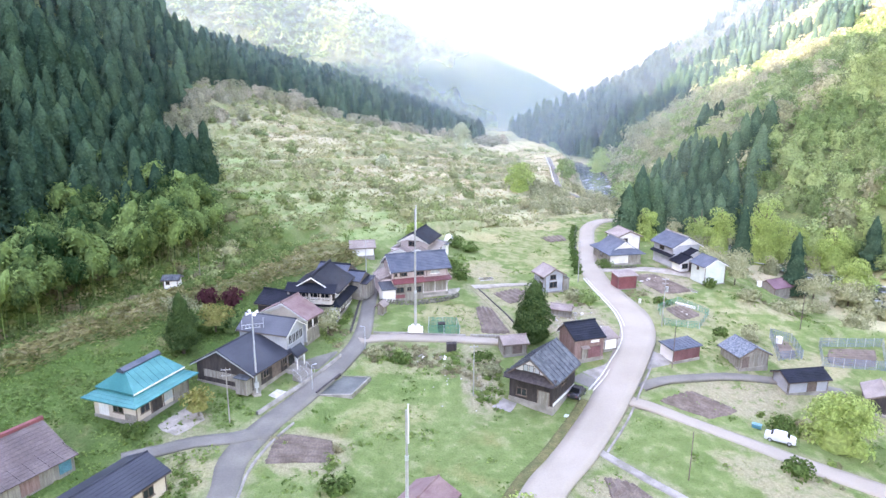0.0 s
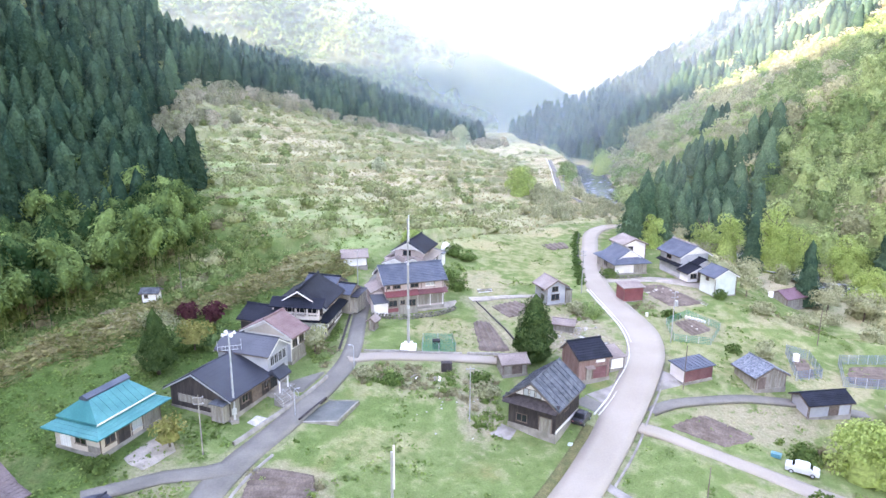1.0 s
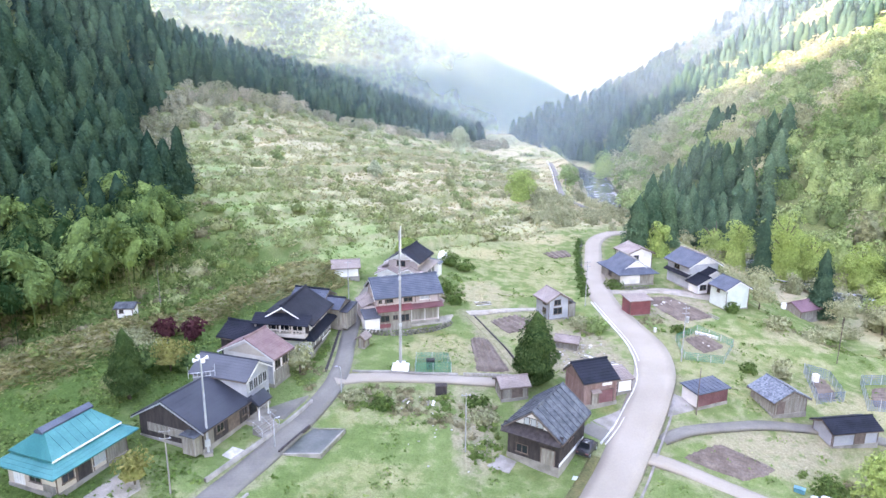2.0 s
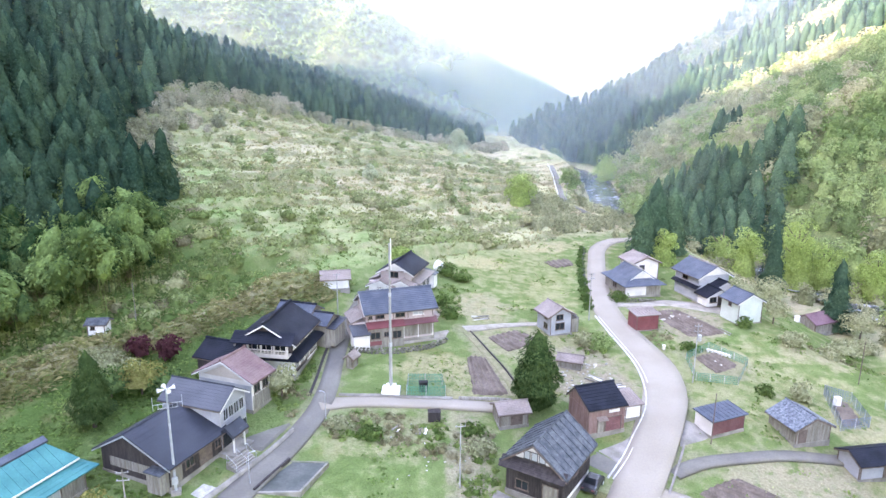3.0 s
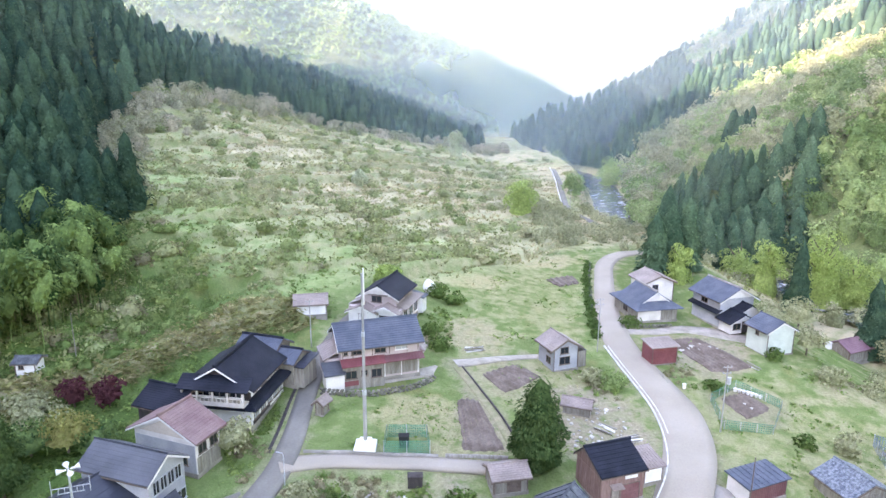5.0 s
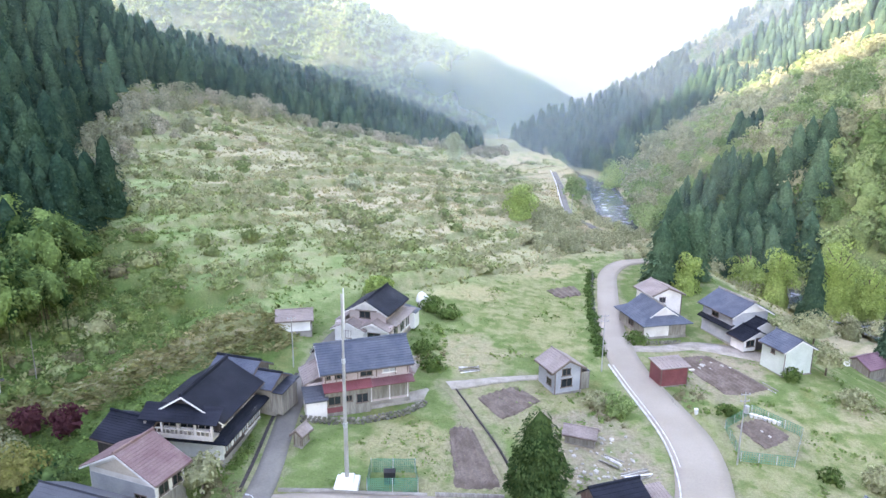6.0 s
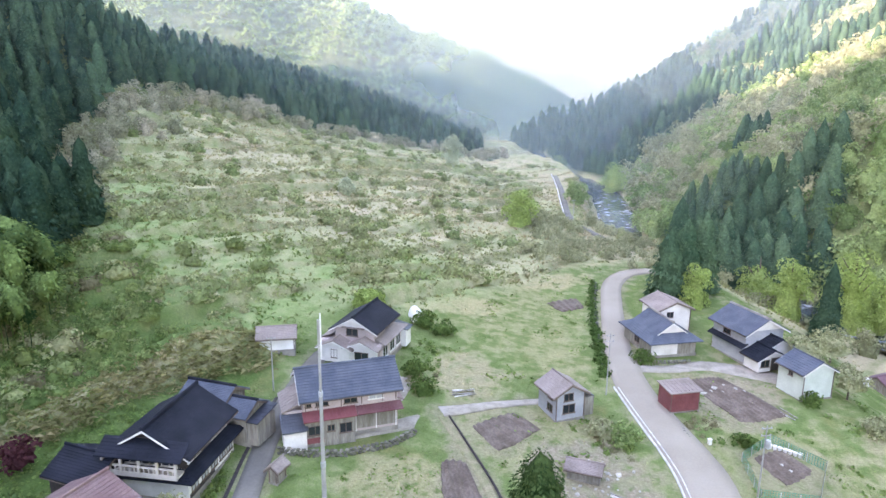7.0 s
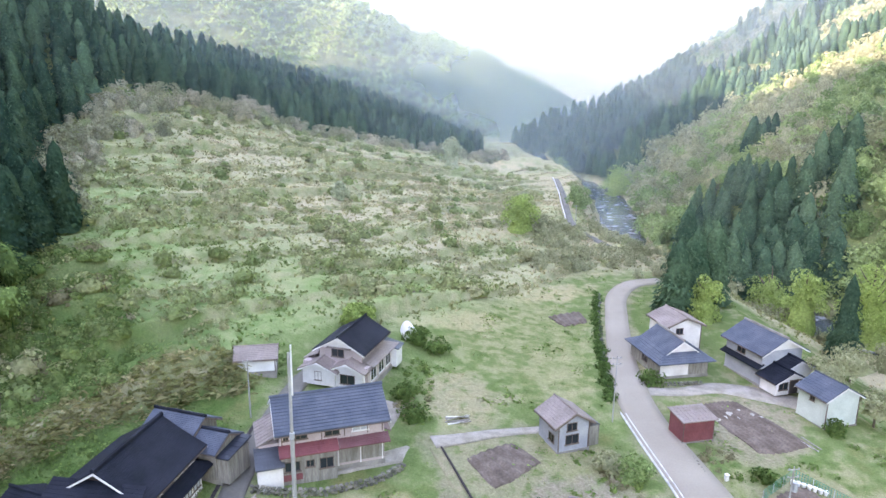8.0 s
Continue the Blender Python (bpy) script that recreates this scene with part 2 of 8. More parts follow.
def hump(x, y):
    """Wandering unevenness of wild ground."""
    return noise.noise((x * 0.045, y * 0.045, 3.1)) * 1.0 + noise.noise((x * 0.13, y * 0.13, 7.7)) * 0.35


def wild(x, y):
    """1 on the abandoned terraces and hillsides, 0 among the houses."""
    edge = lerp_table(x, ((-70, 84), (-50, 106), (-38, 120), (-24, 130), (-18, 148), (4, 160), (22, 182), (36, 200), (60, 205), (75, 175), (95, 120)))
    return smooth(edge - 4, edge + 10, y)


def band(x, y):
    """Where a place lies between one old paddy's edge (0) and the next (1)."""
    v = (y - 1.1 * x + 10 * noise.noise((x * 0.014, y * 0.02, 1.3))) / 18.0
    return v - math.floor(v)


def terrace(x, y, z):
    """Old paddies: each rises by a short bank towards the wood and then lies almost level."""
    w = wild(x, y) * (1 - smooth(30, 48, x)) * smooth(-118, -100, x) * (1 - smooth(320, 360, y))
    if w <= 0:
        return z
    f = band(x, y)
    lip = 2.8 * (0.6 + noise.noise((x * 0.05, y * 0.05, 4.4)))
    return z + w * lip * (smooth(0.0, 0.12, f) - f)


# height of the unseen western ridge, set by where its shadow should end
SHADE_RIDGE = 245.0


def riser(x, y):
    """True on the short steep banks between old paddies."""
    return band(x, y) < 0.13


BANK = ((-66, 84), (-57, 99), (-48, 112), (-38, 122), (-28, 132), (-20, 141))


def bank_gap(x, y):
    """Distance from the dry grass bank above the houses."""
    best = 99.0
    for (ax, ay), (bx, by) in zip(BANK, BANK[1:]):
        dx, dy = bx - ax, by - ay
        t = max(0.0, min(1.0, ((x - ax) * dx + (y - ay) * dy) / (dx * dx + dy * dy)))
        best = min(best, math.hypot(x - ax - t * dx, y - ay - t * dy))
    return best


def on_bank(x, y):
    """1 on the crest of the dry bank, 0 away from it."""
    if not (-75 < x < -10 and 74 < y < 152):
        return 0.0
    return math.exp(-(bank_gap(x, y) / 2.6) ** 2)


def greenness(x, y):
    """Where the wild ground stays green: below the spring line and in damp patches."""
    near = 1 - smooth(125, 205, y + 0.9 * x + 18 * noise.noise((x * 0.02, y * 0.02, 6.0)))
    return 0.75 * near + 0.45 * noise.noise((x * 0.022, y * 0.035, 2.5)) - 0.1 - 1.5 * on_bank(x, y)


def ground_z(x, y):
    z = land(x, y)
    left = lerp_table(y, LEFT_FOOT)
    # the spur's crest falls towards the river; further out an unseen ridge climbs high to block the sun
    if x < left:
        crest = 3.5 - 0.3 * x + 0.45 * min(60.0, max(0.0, -88 - x)) * (1 - smooth(300, 380, y)) + 5 * noise.noise((x * 0.012, y * 0.012, 5.0))
        over = z - crest
        if over > 0:
            z = crest + over * 0.12
        out = -0.70 * max(y, 60.0) - 45 - x
        if out > 0:
            z = z + 1.25 * out * smooth(0, 60, out)
            z = min(z, SHADE_RIDGE + 0.05 * out)
    # beyond the bends of the river both slopes fold away
    fold = smooth(500, 640, y)
    if fold > 0 and z > -6:
        z = -6 + (z + 6) * (1 - fold)
    wd = wild(x, y)
    z = terrace(x, y, z)
    if wd > 0:
        z += hump(x, y) * wd * (0.45 if left < x < 60 else 1.0)
    z += 0.10 * noise.noise((x * 0.22, y * 0.22, 2.2)) + 2.0 * on_bank(x, y)
    return z


def grid_axis(a, b, step, low, high, grow=1.18):
    """Even steps from a to b, widening steps out to low and high."""
    mid = list(np.arange(a, b + 0.01, step))
    left, right, s = [], [], step
    v = a
    while v > low:
        s *= grow
        v -= s
        left.append(v)
    v, s = mid[-1], step
    while v < high:
        s *= grow
        v += s
        right.append(v)
    return left[::-1] + mid + right


def flat_mesh(name, verts, quads, mat, tone=None, smooth_shade=False):
    """A mesh of quads from arrays."""
    verts, quads = np.asarray(verts, np.float32), np.asarray(quads, np.int32)
    me = bpy.data.meshes.new(name)
    me.vertices.add(len(verts))
    me.vertices.foreach_set("co", verts.ravel())
    me.loops.add(quads.size)
    me.loops.foreach_set("vertex_index", quads.ravel())
    me.polygons.add(len(quads))
    me.polygons.foreach_set("loop_start", np.arange(0, quads.size, 4, dtype=np.int32))
    if smooth_shade:
        me.polygons.foreach_set("use_smooth", np.ones(len(quads), bool))
    if tone is not None:
        me.attributes.new("tone", "FLOAT", "POINT").data.foreach_set("value", np.asarray(tone, np.float32))
    me.update(calc_edges=True)
    me.validate()
    me.materials.append(mat)
    return me


# rows of (x, y) along the lanes' middles, with their widths
MAIN_ROAD = ((4.5, 50.0, 5.0), (12.8, 68.4, 5.0), (18.5, 77.3, 5.2), (25.5, 89.9, 5.4), (30.6, 99.8, 5.8), (34.3, 108.5, 6.0), (35.9, 116.9, 6.0), (35.5, 123.5, 5.8), (34.2, 132.4, 5.4), (33.7, 140.5, 5.0), (34.2, 150.3, 4.6), (36.0, 161.8, 4.2), (38.7, 175.9, 4.0), (41.6, 187.9, 4.0), (46.7, 196.1, 3.8), (53.8, 199.6, 3.6))
WEST_LANE = ((-22.2, 47.0, 3.0), (-22.4, 62.0, 3.0), (-23.1, 68.8, 3.6), (-21.5, 75.6, 3.6), (-18.5, 83.0, 3.4), (-15.4, 92.0, 3.2), (-13.3, 99.7, 3.0), (-12.7, 106.0, 2.8), (-13.0, 115.0, 2.6), (-13.2, 123.0, 2.6), (-12.5, 133.0, 2.6), (-11.0, 142.0, 2.4), (-8.0, 150.0, 2.2))
CROSS_LANE = ((-13.0, 102.8, 3.2), (-9.0, 104.0, 2.6), (-1.4, 104.4, 2.4), (6.1, 104.4, 2.4), (11.5, 104.0, 2.2))
FARM_LANE = ((6.6, 129.6, 2.6), (11.0, 131.2, 2.0), (15.2, 133.0, 1.6), (20.2, 134.4, 1.4))
FIELD_PATH = ((6.9, 128.6, 1.4), (9.0, 123.0, 1.2), (12.0, 114.5, 1.2), (13.6, 107.5, 1.2))
EAST_LANE = ((27.9, 89.8, 2.4), (34.3, 86.6, 2.4), (42.5, 81.6, 2.6), (48.8, 77.6, 3.2), (56.8, 73.2, 3.6), (68.1, 67.2, 3.6))
SHED_LANE = ((30.6, 92.8, 2.0), (33.9, 94.7, 2.0), (37.3, 96.0, 2.0), (46.3, 98.2, 2.0), (55.5, 98.4, 2.0), (64.0, 97.2, 2.0))
YARD_LANE = ((35.7, 146.2, 2.4), (41.3, 146.5, 2.4), (46.7, 148.2, 3.2), (52.9, 146.3, 4.4), (57.2, 143.7, 3.6))
HOUSE_LANE = ((-21.8, 74.6, 3.4), (-24.6, 73.2, 2.6), (-28.9, 72.3, 2.4), (-32.1, 70.4, 2.4), (-36.0, 68.4, 2.4))
RIVER_ROAD = ((49.0, 226.0, 2.4), (44.8, 240.0, 2.0), (43.6, 256.0, 2.0), (46.5, 285.0, 2.0), (50.0, 320.0, 2.0), (52.0, 345.0, 2.0))
GRASS_PATH = ((21.2, 77.5, 1.3), (24.0, 74.2, 1.3), (28.6, 68.9, 1.3), (32.9, 64.0, 1.3))
LANES = (MAIN_ROAD, WEST_LANE, CROSS_LANE, FARM_LANE, FIELD_PATH, EAST_LANE, SHED_LANE, YARD_LANE, HOUSE_LANE, RIVER_ROAD, GRASS_PATH)


def near_lane(x, y, margin=0.4):
    for lane in LANES:
        for (ax, ay, aw), (bx, by, bw) in zip(lane, lane[1:]):
            dx, dy = bx - ax, by - ay
            t = max(0.0, min(1.0, ((x - ax) * dx + (y - ay) * dy) / (dx * dx + dy * dy)))
            if (x - ax - t * dx) ** 2 + (y - ay - t * dy) ** 2 < ((aw + (bw - aw) * t) / 2 + margin) ** 2:
                return True
    return False


# dry or weedy ground among the houses: centre, half-widths, turn, how dry, how bare
FALLOW = ((46.0, 116.0, 15.0, 16.0, 0, 0.42, 0.12), (22.0, 122.0, 9.0, 12.0, 0, 0.6, 0.3), (56.0, 92.0, 14.0, 9.0, 0, 0.4, 0.2), (8.0, 110.0, 6.0, 8.0, 0, 0.6, 0.35), (18.0, 170.0, 15.0, 25.0, 8, 0.4, 0.0), (20.0, 205.0, 22.0, 9.0, 0, 0.8, 0.0), (3.5, 114.5, 7.5, 6.0, 5, 0.75, 0.2), (10.2, 140.5, 6.0, 8.0, 0, 0.85, 0.45), (8.0, 166.0, 11.0, 5.0, 20, 0.95, 0.0), (20.0, 188.0, 18.0, 8.0, 8, 0.9, 0.1), (24.0, 150.0, 6.0, 11.0, 0, 0.45, 0.0), (24.0, 116.0, 8.0, 11.0, 8, 0.9, 1.0), (-0.5, 99.0, 12.0, 3.2, 3, 0.4, 0.4), (6.6, 93.5, 3.4, 9.5, 0, 0.6, 0.8), (-4.3, 96.0, 9.0, 4.5, 3, 0.35, 0.2), (-27.5, 67.0, 3.6, 4.5, 30, 0.7, 0.3), (46.0, 93.0, 11.0, 5.0, 10, 0.65, 0.7), (44.0, 73.0, 9.0, 5.0, -30, 0.7, 0.6), (21.5, 69.5, 5.0, 3.0, 0, 0.7, 0.7), (46.5, 121.5, 6.5, 5.5, 20, 0.5, 0.6), (47.0, 138.0, 7.5, 9.5, -25, 0.5, 0.8), (62.0, 106.0, 9.0, 6.0, 0, 0.6, 0.3), (-6.0, 82.0, 7.0, 4.0, 20, 0.45, 0.0), (-15.5, 71.5, 6.5, 5.5, 0, 0.6, 0.6), (-31.5, 76.0, 3.5, 4.5, 0, 0.5, 0.6), (-44.0, 72.0, 4.0, 3.5, 0, 0.4, 0.8), (14.0, 126.0, 6.5, 6.5, 0, 0.6, 0.55), (10.0, 113.0, 3.5, 9.0, 15, 0.5, 0.8), (36.0, 155.0, 3.0, 8.0, 5, 0.5, 0.4), (66.0, 128.0, 9.0, 6.0, 10, 0.55, 0.35), (58.0, 118.0, 8.0, 5.0, 0, 0.45, 0.1))


def fallow(x, y):
    """How dry and how bare the ground is, in soft-edged patches."""
    dry, bare = 0.85 * on_bank(x, y) * (1 - 0.55 * smooth(-52, -38, x)), 0.0
    rag = 0.35 * noise.noise((x * 0.25, y * 0.25, 4.0)) + 0.2 * noise.noise((x * 0.7, y * 0.7, 1.0))
    for cx, cy, a, b, turn, d, e in FALLOW:
        dx, dy = x - cx, y - cy
        if abs(dx) + abs(dy) > 2.4 * (a + b):
            continue
        c, s = math.cos(math.radians(turn)), math.sin(math.radians(turn))
        r = math.hypot((dx * c + dy * s) / a, (dy * c - dx * s) / b) + rag
        k = 1 - smooth(0.7, 1.15, r)
        dry, bare = max(dry, d * k), max(bare, e * k)
    return dry, bare


def verge(x, y):
    """1 on trodden, gritty ground along the lanes, 0 further off."""
    best = 9.0
    for lane in LANES:
        for (ax, ay, aw), (bx, by, bw) in zip(lane, lane[1:]):
            dx, dy = bx - ax, by - ay
            t = max(0.0, min(1.0, ((x - ax) * dx + (y - ay) * dy) / (dx * dx + dy * dy)))
            best = min(best, math.hypot(x - ax - t * dx, y - ay - t * dy) - (aw + (bw - aw) * t) / 2)
    return 1 - smooth(0.1, 1.7, best + 0.8 * noise.noise((x * 0.5, y * 0.5, 8.0)))


def ground_material():
    m = bpy.data.materials.new("grass, straw and weeds")
    m.use_nodes = True
    n, link = m.node_tree.nodes, m.node_tree.links.new
    bsdf = n["Principled BSDF"]
    bsdf.inputs["Roughness"].default_value, bsdf.inputs["Specular IOR Level"].default_value = 0.95, 0.0
    geo, attr = n.new("ShaderNodeNewGeometry"), n.new("ShaderNodeAttribute")
    attr.attribute_name = "tone"

    def noise_at(scale, detail, low, high):
        t, r = n.new("ShaderNodeTexNoise"), n.new("ShaderNodeMapRange")
        t.inputs["Scale"].default_value, t.inputs["Detail"].default_value = scale, detail
        link(geo.outputs["Position"], t.inputs["Vector"])
        r.inputs["From Min"].default_value, r.inputs["From Max"].default_value = low, high
        link(t.outputs["Fac"], r.inputs["Value"])
        return r.outputs[0], t.outputs["Fac"]

    def mix(factor, a, b):
        x = n.new("ShaderNodeMix")
        x.data_type = "RGBA"
        link(factor, x.inputs["Factor"])
        for slot, c in ((6, a), (7, b)):
            if isinstance(c, tuple):
                x.inputs[slot].default_value = (*c, 1)
            else:
                link(c, x.inputs[slot])
        return x.outputs[2]

    broad, _ = noise_at(0.09, 6, 0.26, 0.74)
    mid, _ = noise_at(0.45, 8, 0.34, 0.66)
    fine, raw = noise_at(2.6, 7, 0.3, 0.7)
    weeds, _ = noise_at(0.8, 6, 0.52, 0.74)
    dry, _ = noise_at(0.13, 7, 0.58, 0.7)
    lawn = mix(mid, (0.098, 0.152, 0.047), (0.135, 0.186, 0.064))
    lawn = mix(fine, lawn, (0.078, 0.124, 0.038))
    lawn = mix(broad, lawn, mix(fine, (0.114, 0.16, 0.054), (0.156, 0.186, 0.078)))
    lawn = mix(dry, lawn, mix(fine, (0.2, 0.19, 0.085), (0.13, 0.14, 0.05)))
    for name, shades in (("dry", mix(fine, mix(mid, (0.39, 0.325, 0.195), (0.32, 0.28, 0.155)), (0.25, 0.222, 0.115))), ("bare", mix(fine, mix(mid, (0.33, 0.275, 0.205), (0.26, 0.22, 0.155)), (0.18, 0.155, 0.105)))):
        a = n.new("ShaderNodeAttribute")
        a.attribute_name = name
        sharp, cut = n.new("ShaderNodeMath"), n.new("ShaderNodeMapRange")
        sharp.operation = "MULTIPLY_ADD"
        link(mid, sharp.inputs[0])
        sharp.inputs[1].default_value = 0.5
        link(a.outputs["Fac"], sharp.inputs[2])
        cut.inputs["From Min"].default_value, cut.inputs["From Max"].default_value = 0.35, 1.15
        link(sharp.outputs[0], cut.inputs["Value"])
        lawn = mix(cut.outputs[0], lawn, shades)
    lawn = mix(weeds, lawn, mix(fine, (0.07, 0.115, 0.032), (0.11, 0.15, 0.05)))
    straw = mix(mid, (0.46, 0.385, 0.265), (0.4, 0.35, 0.225))
    straw = mix(fine, straw, (0.34, 0.29, 0.185))
    green = mix(mid, mix(fine, (0.145, 0.22, 0.078), (0.185, 0.255, 0.098)), (0.24, 0.27, 0.125))
    lush = n.new("ShaderNodeAttribute")
    lush.attribute_name = "lush"
    ease = n.new("ShaderNodeMath")
    ease.operation, ease.use_clamp = "MULTIPLY_ADD", True
    link(broad, ease.inputs[0])
    ease.inputs[1].default_value = 0.75
    link(lush.outputs["Fac"], ease.inputs[2])
    field = mix(ease.outputs[0], straw, green)
    bank = n.new("ShaderNodeAttribute")
    bank.attribute_name = "bank"
    field = mix(bank.outputs["Fac"], field, mix(mid, (0.175, 0.205, 0.092), (0.28, 0.26, 0.155)))
    add = n.new("ShaderNodeMath")
    add.operation = "ADD"
    add.use_clamp = True
    link(attr.outputs["Fac"], add.inputs[0])
    less = n.new("ShaderNodeMapRange")
    less.inputs["To Min"].default_value, less.inputs["To Max"].default_value = -0.25, 0.25
    link(mid, less.inputs["Value"])
    link(less.outputs[0], add.inputs[1])
    litter_shade = n.new("ShaderNodeAttribute")
    litter_shade.attribute_name = "litter_shade"
    # wood-floor colour, also laid on the slope below the bamboo for its shade
    floor = mix(fine, mix(mid, (0.12, 0.165, 0.062), (0.21, 0.225, 0.105)), (0.095, 0.13, 0.05))
    rank = n.new("ShaderNodeAttribute")
    rank.attribute_name = "rank"
    # green of dense weeds, darkened further for the shade under bamboo and cedars
    deep = mix(fine, mix(mid, (0.062, 0.112, 0.028), (0.105, 0.155, 0.045)), (0.045, 0.085, 0.021))
    deep = mix(dry, deep, mix(fine, (0.2, 0.175, 0.085), (0.13, 0.135, 0.05)))
    blade, _ = noise_at(6.5, 6, 0.34, 0.66)
    grain, hsv = n.new("ShaderNodeMapRange"), n.new("ShaderNodeHueSaturation")
    grain.inputs["To Min"].default_value, grain.inputs["To Max"].default_value = 0.84, 1.16
    link(blade, grain.inputs["Value"])
    link(mix(rank.outputs["Fac"], mix(litter_shade.outputs["Fac"], mix(add.outputs[0], lawn, field), floor), deep), hsv.inputs["Color"])
    link(grain.outputs[0], hsv.inputs["Value"])
    link(hsv.outputs[0], bsdf.inputs["Base Color"])
    b = n.new("ShaderNodeBump")
    b.inputs["Strength"].default_value, b.inputs["Distance"].default_value = 0.8, 0.3
    link(raw, b.inputs["Height"])
    link(b.outputs[0], bsdf.inputs["Normal"])
    return m


M_GROUND = ground_material()


def shaded_slope(x, y):
    """1 on the rank slope between the bamboo and the dry bank, its ground tinted for shade."""
    if not 50 < y < 185:
        return 0.0
    edge = lerp_table(y, ((84, -66), (99, -57), (112, -48), (122, -38), (132, -30), (150, -34), (170, -50), (185, -64)))
    return smooth(0.5, 5, edge - x + 5 * noise.noise((x * 0.1, y * 0.1, 6.0))) * (1 - smooth(165, 185, y))


def rank_shaded_meadow(x, y):
    """1 on the lush slope behind the western houses and under the bamboo, its green also deepened for shade."""
    if not (40 < y < 190 and x < -10):
        return 0.0
    wobble = 6 * noise.noise((x * 0.06, y * 0.06, 4.0)) + 3 * noise.noise((x * 0.2, y * 0.2, 4.0))
    east = lerp_table(y, ((60, -36), (85, -33), (105, -29), (118, -19), (134, -14), (150, -24), (175, -46)))
    return 0.9 * smooth(-3, 5, east - x + wobble) * (1 - smooth(125, 185, y + wobble)) * (1 - on_bank(x, y))


def build_ground():
    xs = grid_axis(-112, 100, 1.0, -900, 900)
    ys = grid_axis(44, 330, 1.0, -700, 1700)
    verts = [(x, y, ground_z(x, y)) for y in ys for x in xs]
    tone = [min(1.0, 0.1 + 0.85 * wild(x, y)) for y in ys for x in xs]
    w = len(xs)
    i = np.arange(len(ys) - 1)[:, None] * w + np.arange(w - 1)[None, :]
    quads = np.stack([i, i + 1, i + 1 + w, i + w], -1).reshape(-1, 4)
    me = flat_mesh("ground", verts, quads, M_GROUND, tone, True)
    # floor under the trees, plus the tint that stands for the slope's shade
    shade = [max(smooth(-2, 6, lerp_table(y, LEFT_FOOT) - x), smooth(2, 8, x - lerp_table(y, RIVER) - 4), 0.85 * shaded_slope(x, y)) for y in ys for x in xs]
    me.attributes.new("litter_shade", "FLOAT", "POINT").data.foreach_set("value", np.asarray(shade, np.float32))
    green = [greenness(x, y) for y in ys for x in xs]
    me.attributes.new("lush", "FLOAT", "POINT").data.foreach_set("value", np.asarray(green, np.float32))
    rank = [rank_shaded_meadow(x, y) for y in ys for x in xs]
    me.attributes.new("rank", "FLOAT", "POINT").data.foreach_set("value", np.asarray(rank, np.float32))
    face = [0.85 * (1 - smooth(0.09, 0.2, band(x, y))) * wild(x, y) for y in ys for x in xs]
    me.attributes.new("bank", "FLOAT", "POINT").data.foreach_set("value", np.asarray(face, np.float32))
    patches = [fallow(x, y) if -60 < x < 90 and 40 < y < 210 else (0.0, 0.0) for y in ys for x in xs]
    worn = [verge(x, y) if -60 < x < 90 and 40 < y < 210 else 0.0 for y in ys for x in xs]
    me.attributes.new("dry", "FLOAT", "POINT").data.foreach_set("value", np.asarray([p[0] for p in patches], np.float32))
    me.attributes.new("bare", "FLOAT", "POINT").data.foreach_set("value", np.asarray([max(p[1], 0.55 * k) for p, k in zip(patches, worn)], np.float32))
    return tagged(new("ground", me), "uneven green and straw-coloured valley ground with old terraces", "ground", kind="structure")


build_ground()


def strip(name, rows, mat, label, category, lift=0.05, thick=0.25, side=0.0, width=None, kind="structure", step=1.5):
    """A lane or painted line laid along rows of (x, y, width), smoothly curved, following the ground."""
    pts = [Vector((x, y, wd)) for x, y, wd in rows]
    fine = []
    for k in range(len(pts) - 1):
        p0, p1, p2, p3 = pts[max(k - 1, 0)], pts[k], pts[k + 1], pts[min(k + 2, len(pts) - 1)]
        count = max(2, int((p2 - p1).length / step))
        for j in range(count):
            t = j / count
            fine.append(0.5 * ((2 * p1) + (p2 - p0) * t + (2 * p0 - 5 * p1 + 4 * p2 - p3) * t * t + (3 * p1 - p0 - 3 * p2 + p3) * t ** 3))
    fine.append(pts[-1])
    verts, quads, across = [], [], 5
    for k, p in enumerate(fine):
        d = (fine[min(k + 1, len(fine) - 1)] - fine[max(k - 1, 0)]).xy.normalized()
        nrm = Vector((d.y, -d.x))
        half = (width or p.z) / 2
        mid = p.xy + nrm * side * p.z / 2
        top = max(ground_z(*(p.xy + nrm * s * p.z / 2)) for s in (-0.9, -0.3, 0.3, 0.9)) + lift
        for s in np.linspace(-1, 1, across):
            q = mid + nrm * s * half
            verts.append((q.x, q.y, top))
        for s in (1, -1):
            q = mid + nrm * s * (half + 0.05)
            verts.append((q.x, q.y, top - thick))
    per = across + 2
    ring = list(range(across)) + [across, across + 1]
    for k in range(len(fine) - 1):
        for a, b in zip(ring, ring[1:] + ring[:1]):
            quads.append((k * per + a, k * per + b, (k + 1) * per + b, (k + 1) * per + a))
    me = flat_mesh(name, verts, quads, mat)
    return tagged(new(name, me), label, category, kind=kind)


strip("road", MAIN_ROAD, M_ASPHALT, "pale grey asphalt village road winding past the houses", "road", lift=0.10, thick=0.7)
strip("road_west", WEST_LANE, M_ASPHALT_DARK, "narrow grey asphalt lane between the houses", "road", lift=0.08, thick=0.5)
strip("road_cross", CROSS_LANE, M_ASPHALT, "narrow pale lane joining the house lane and gardens", "road", lift=0.06, thick=0.4)
strip("path_farm", FARM_LANE, M_GRAVEL, "pale gravel farm path beside the soil plot", "path", lift=0.05)
strip("path_field", FIELD_PATH, M_VERGE_PALE, "narrow trodden down through the gardens", "path", lift=0.05)
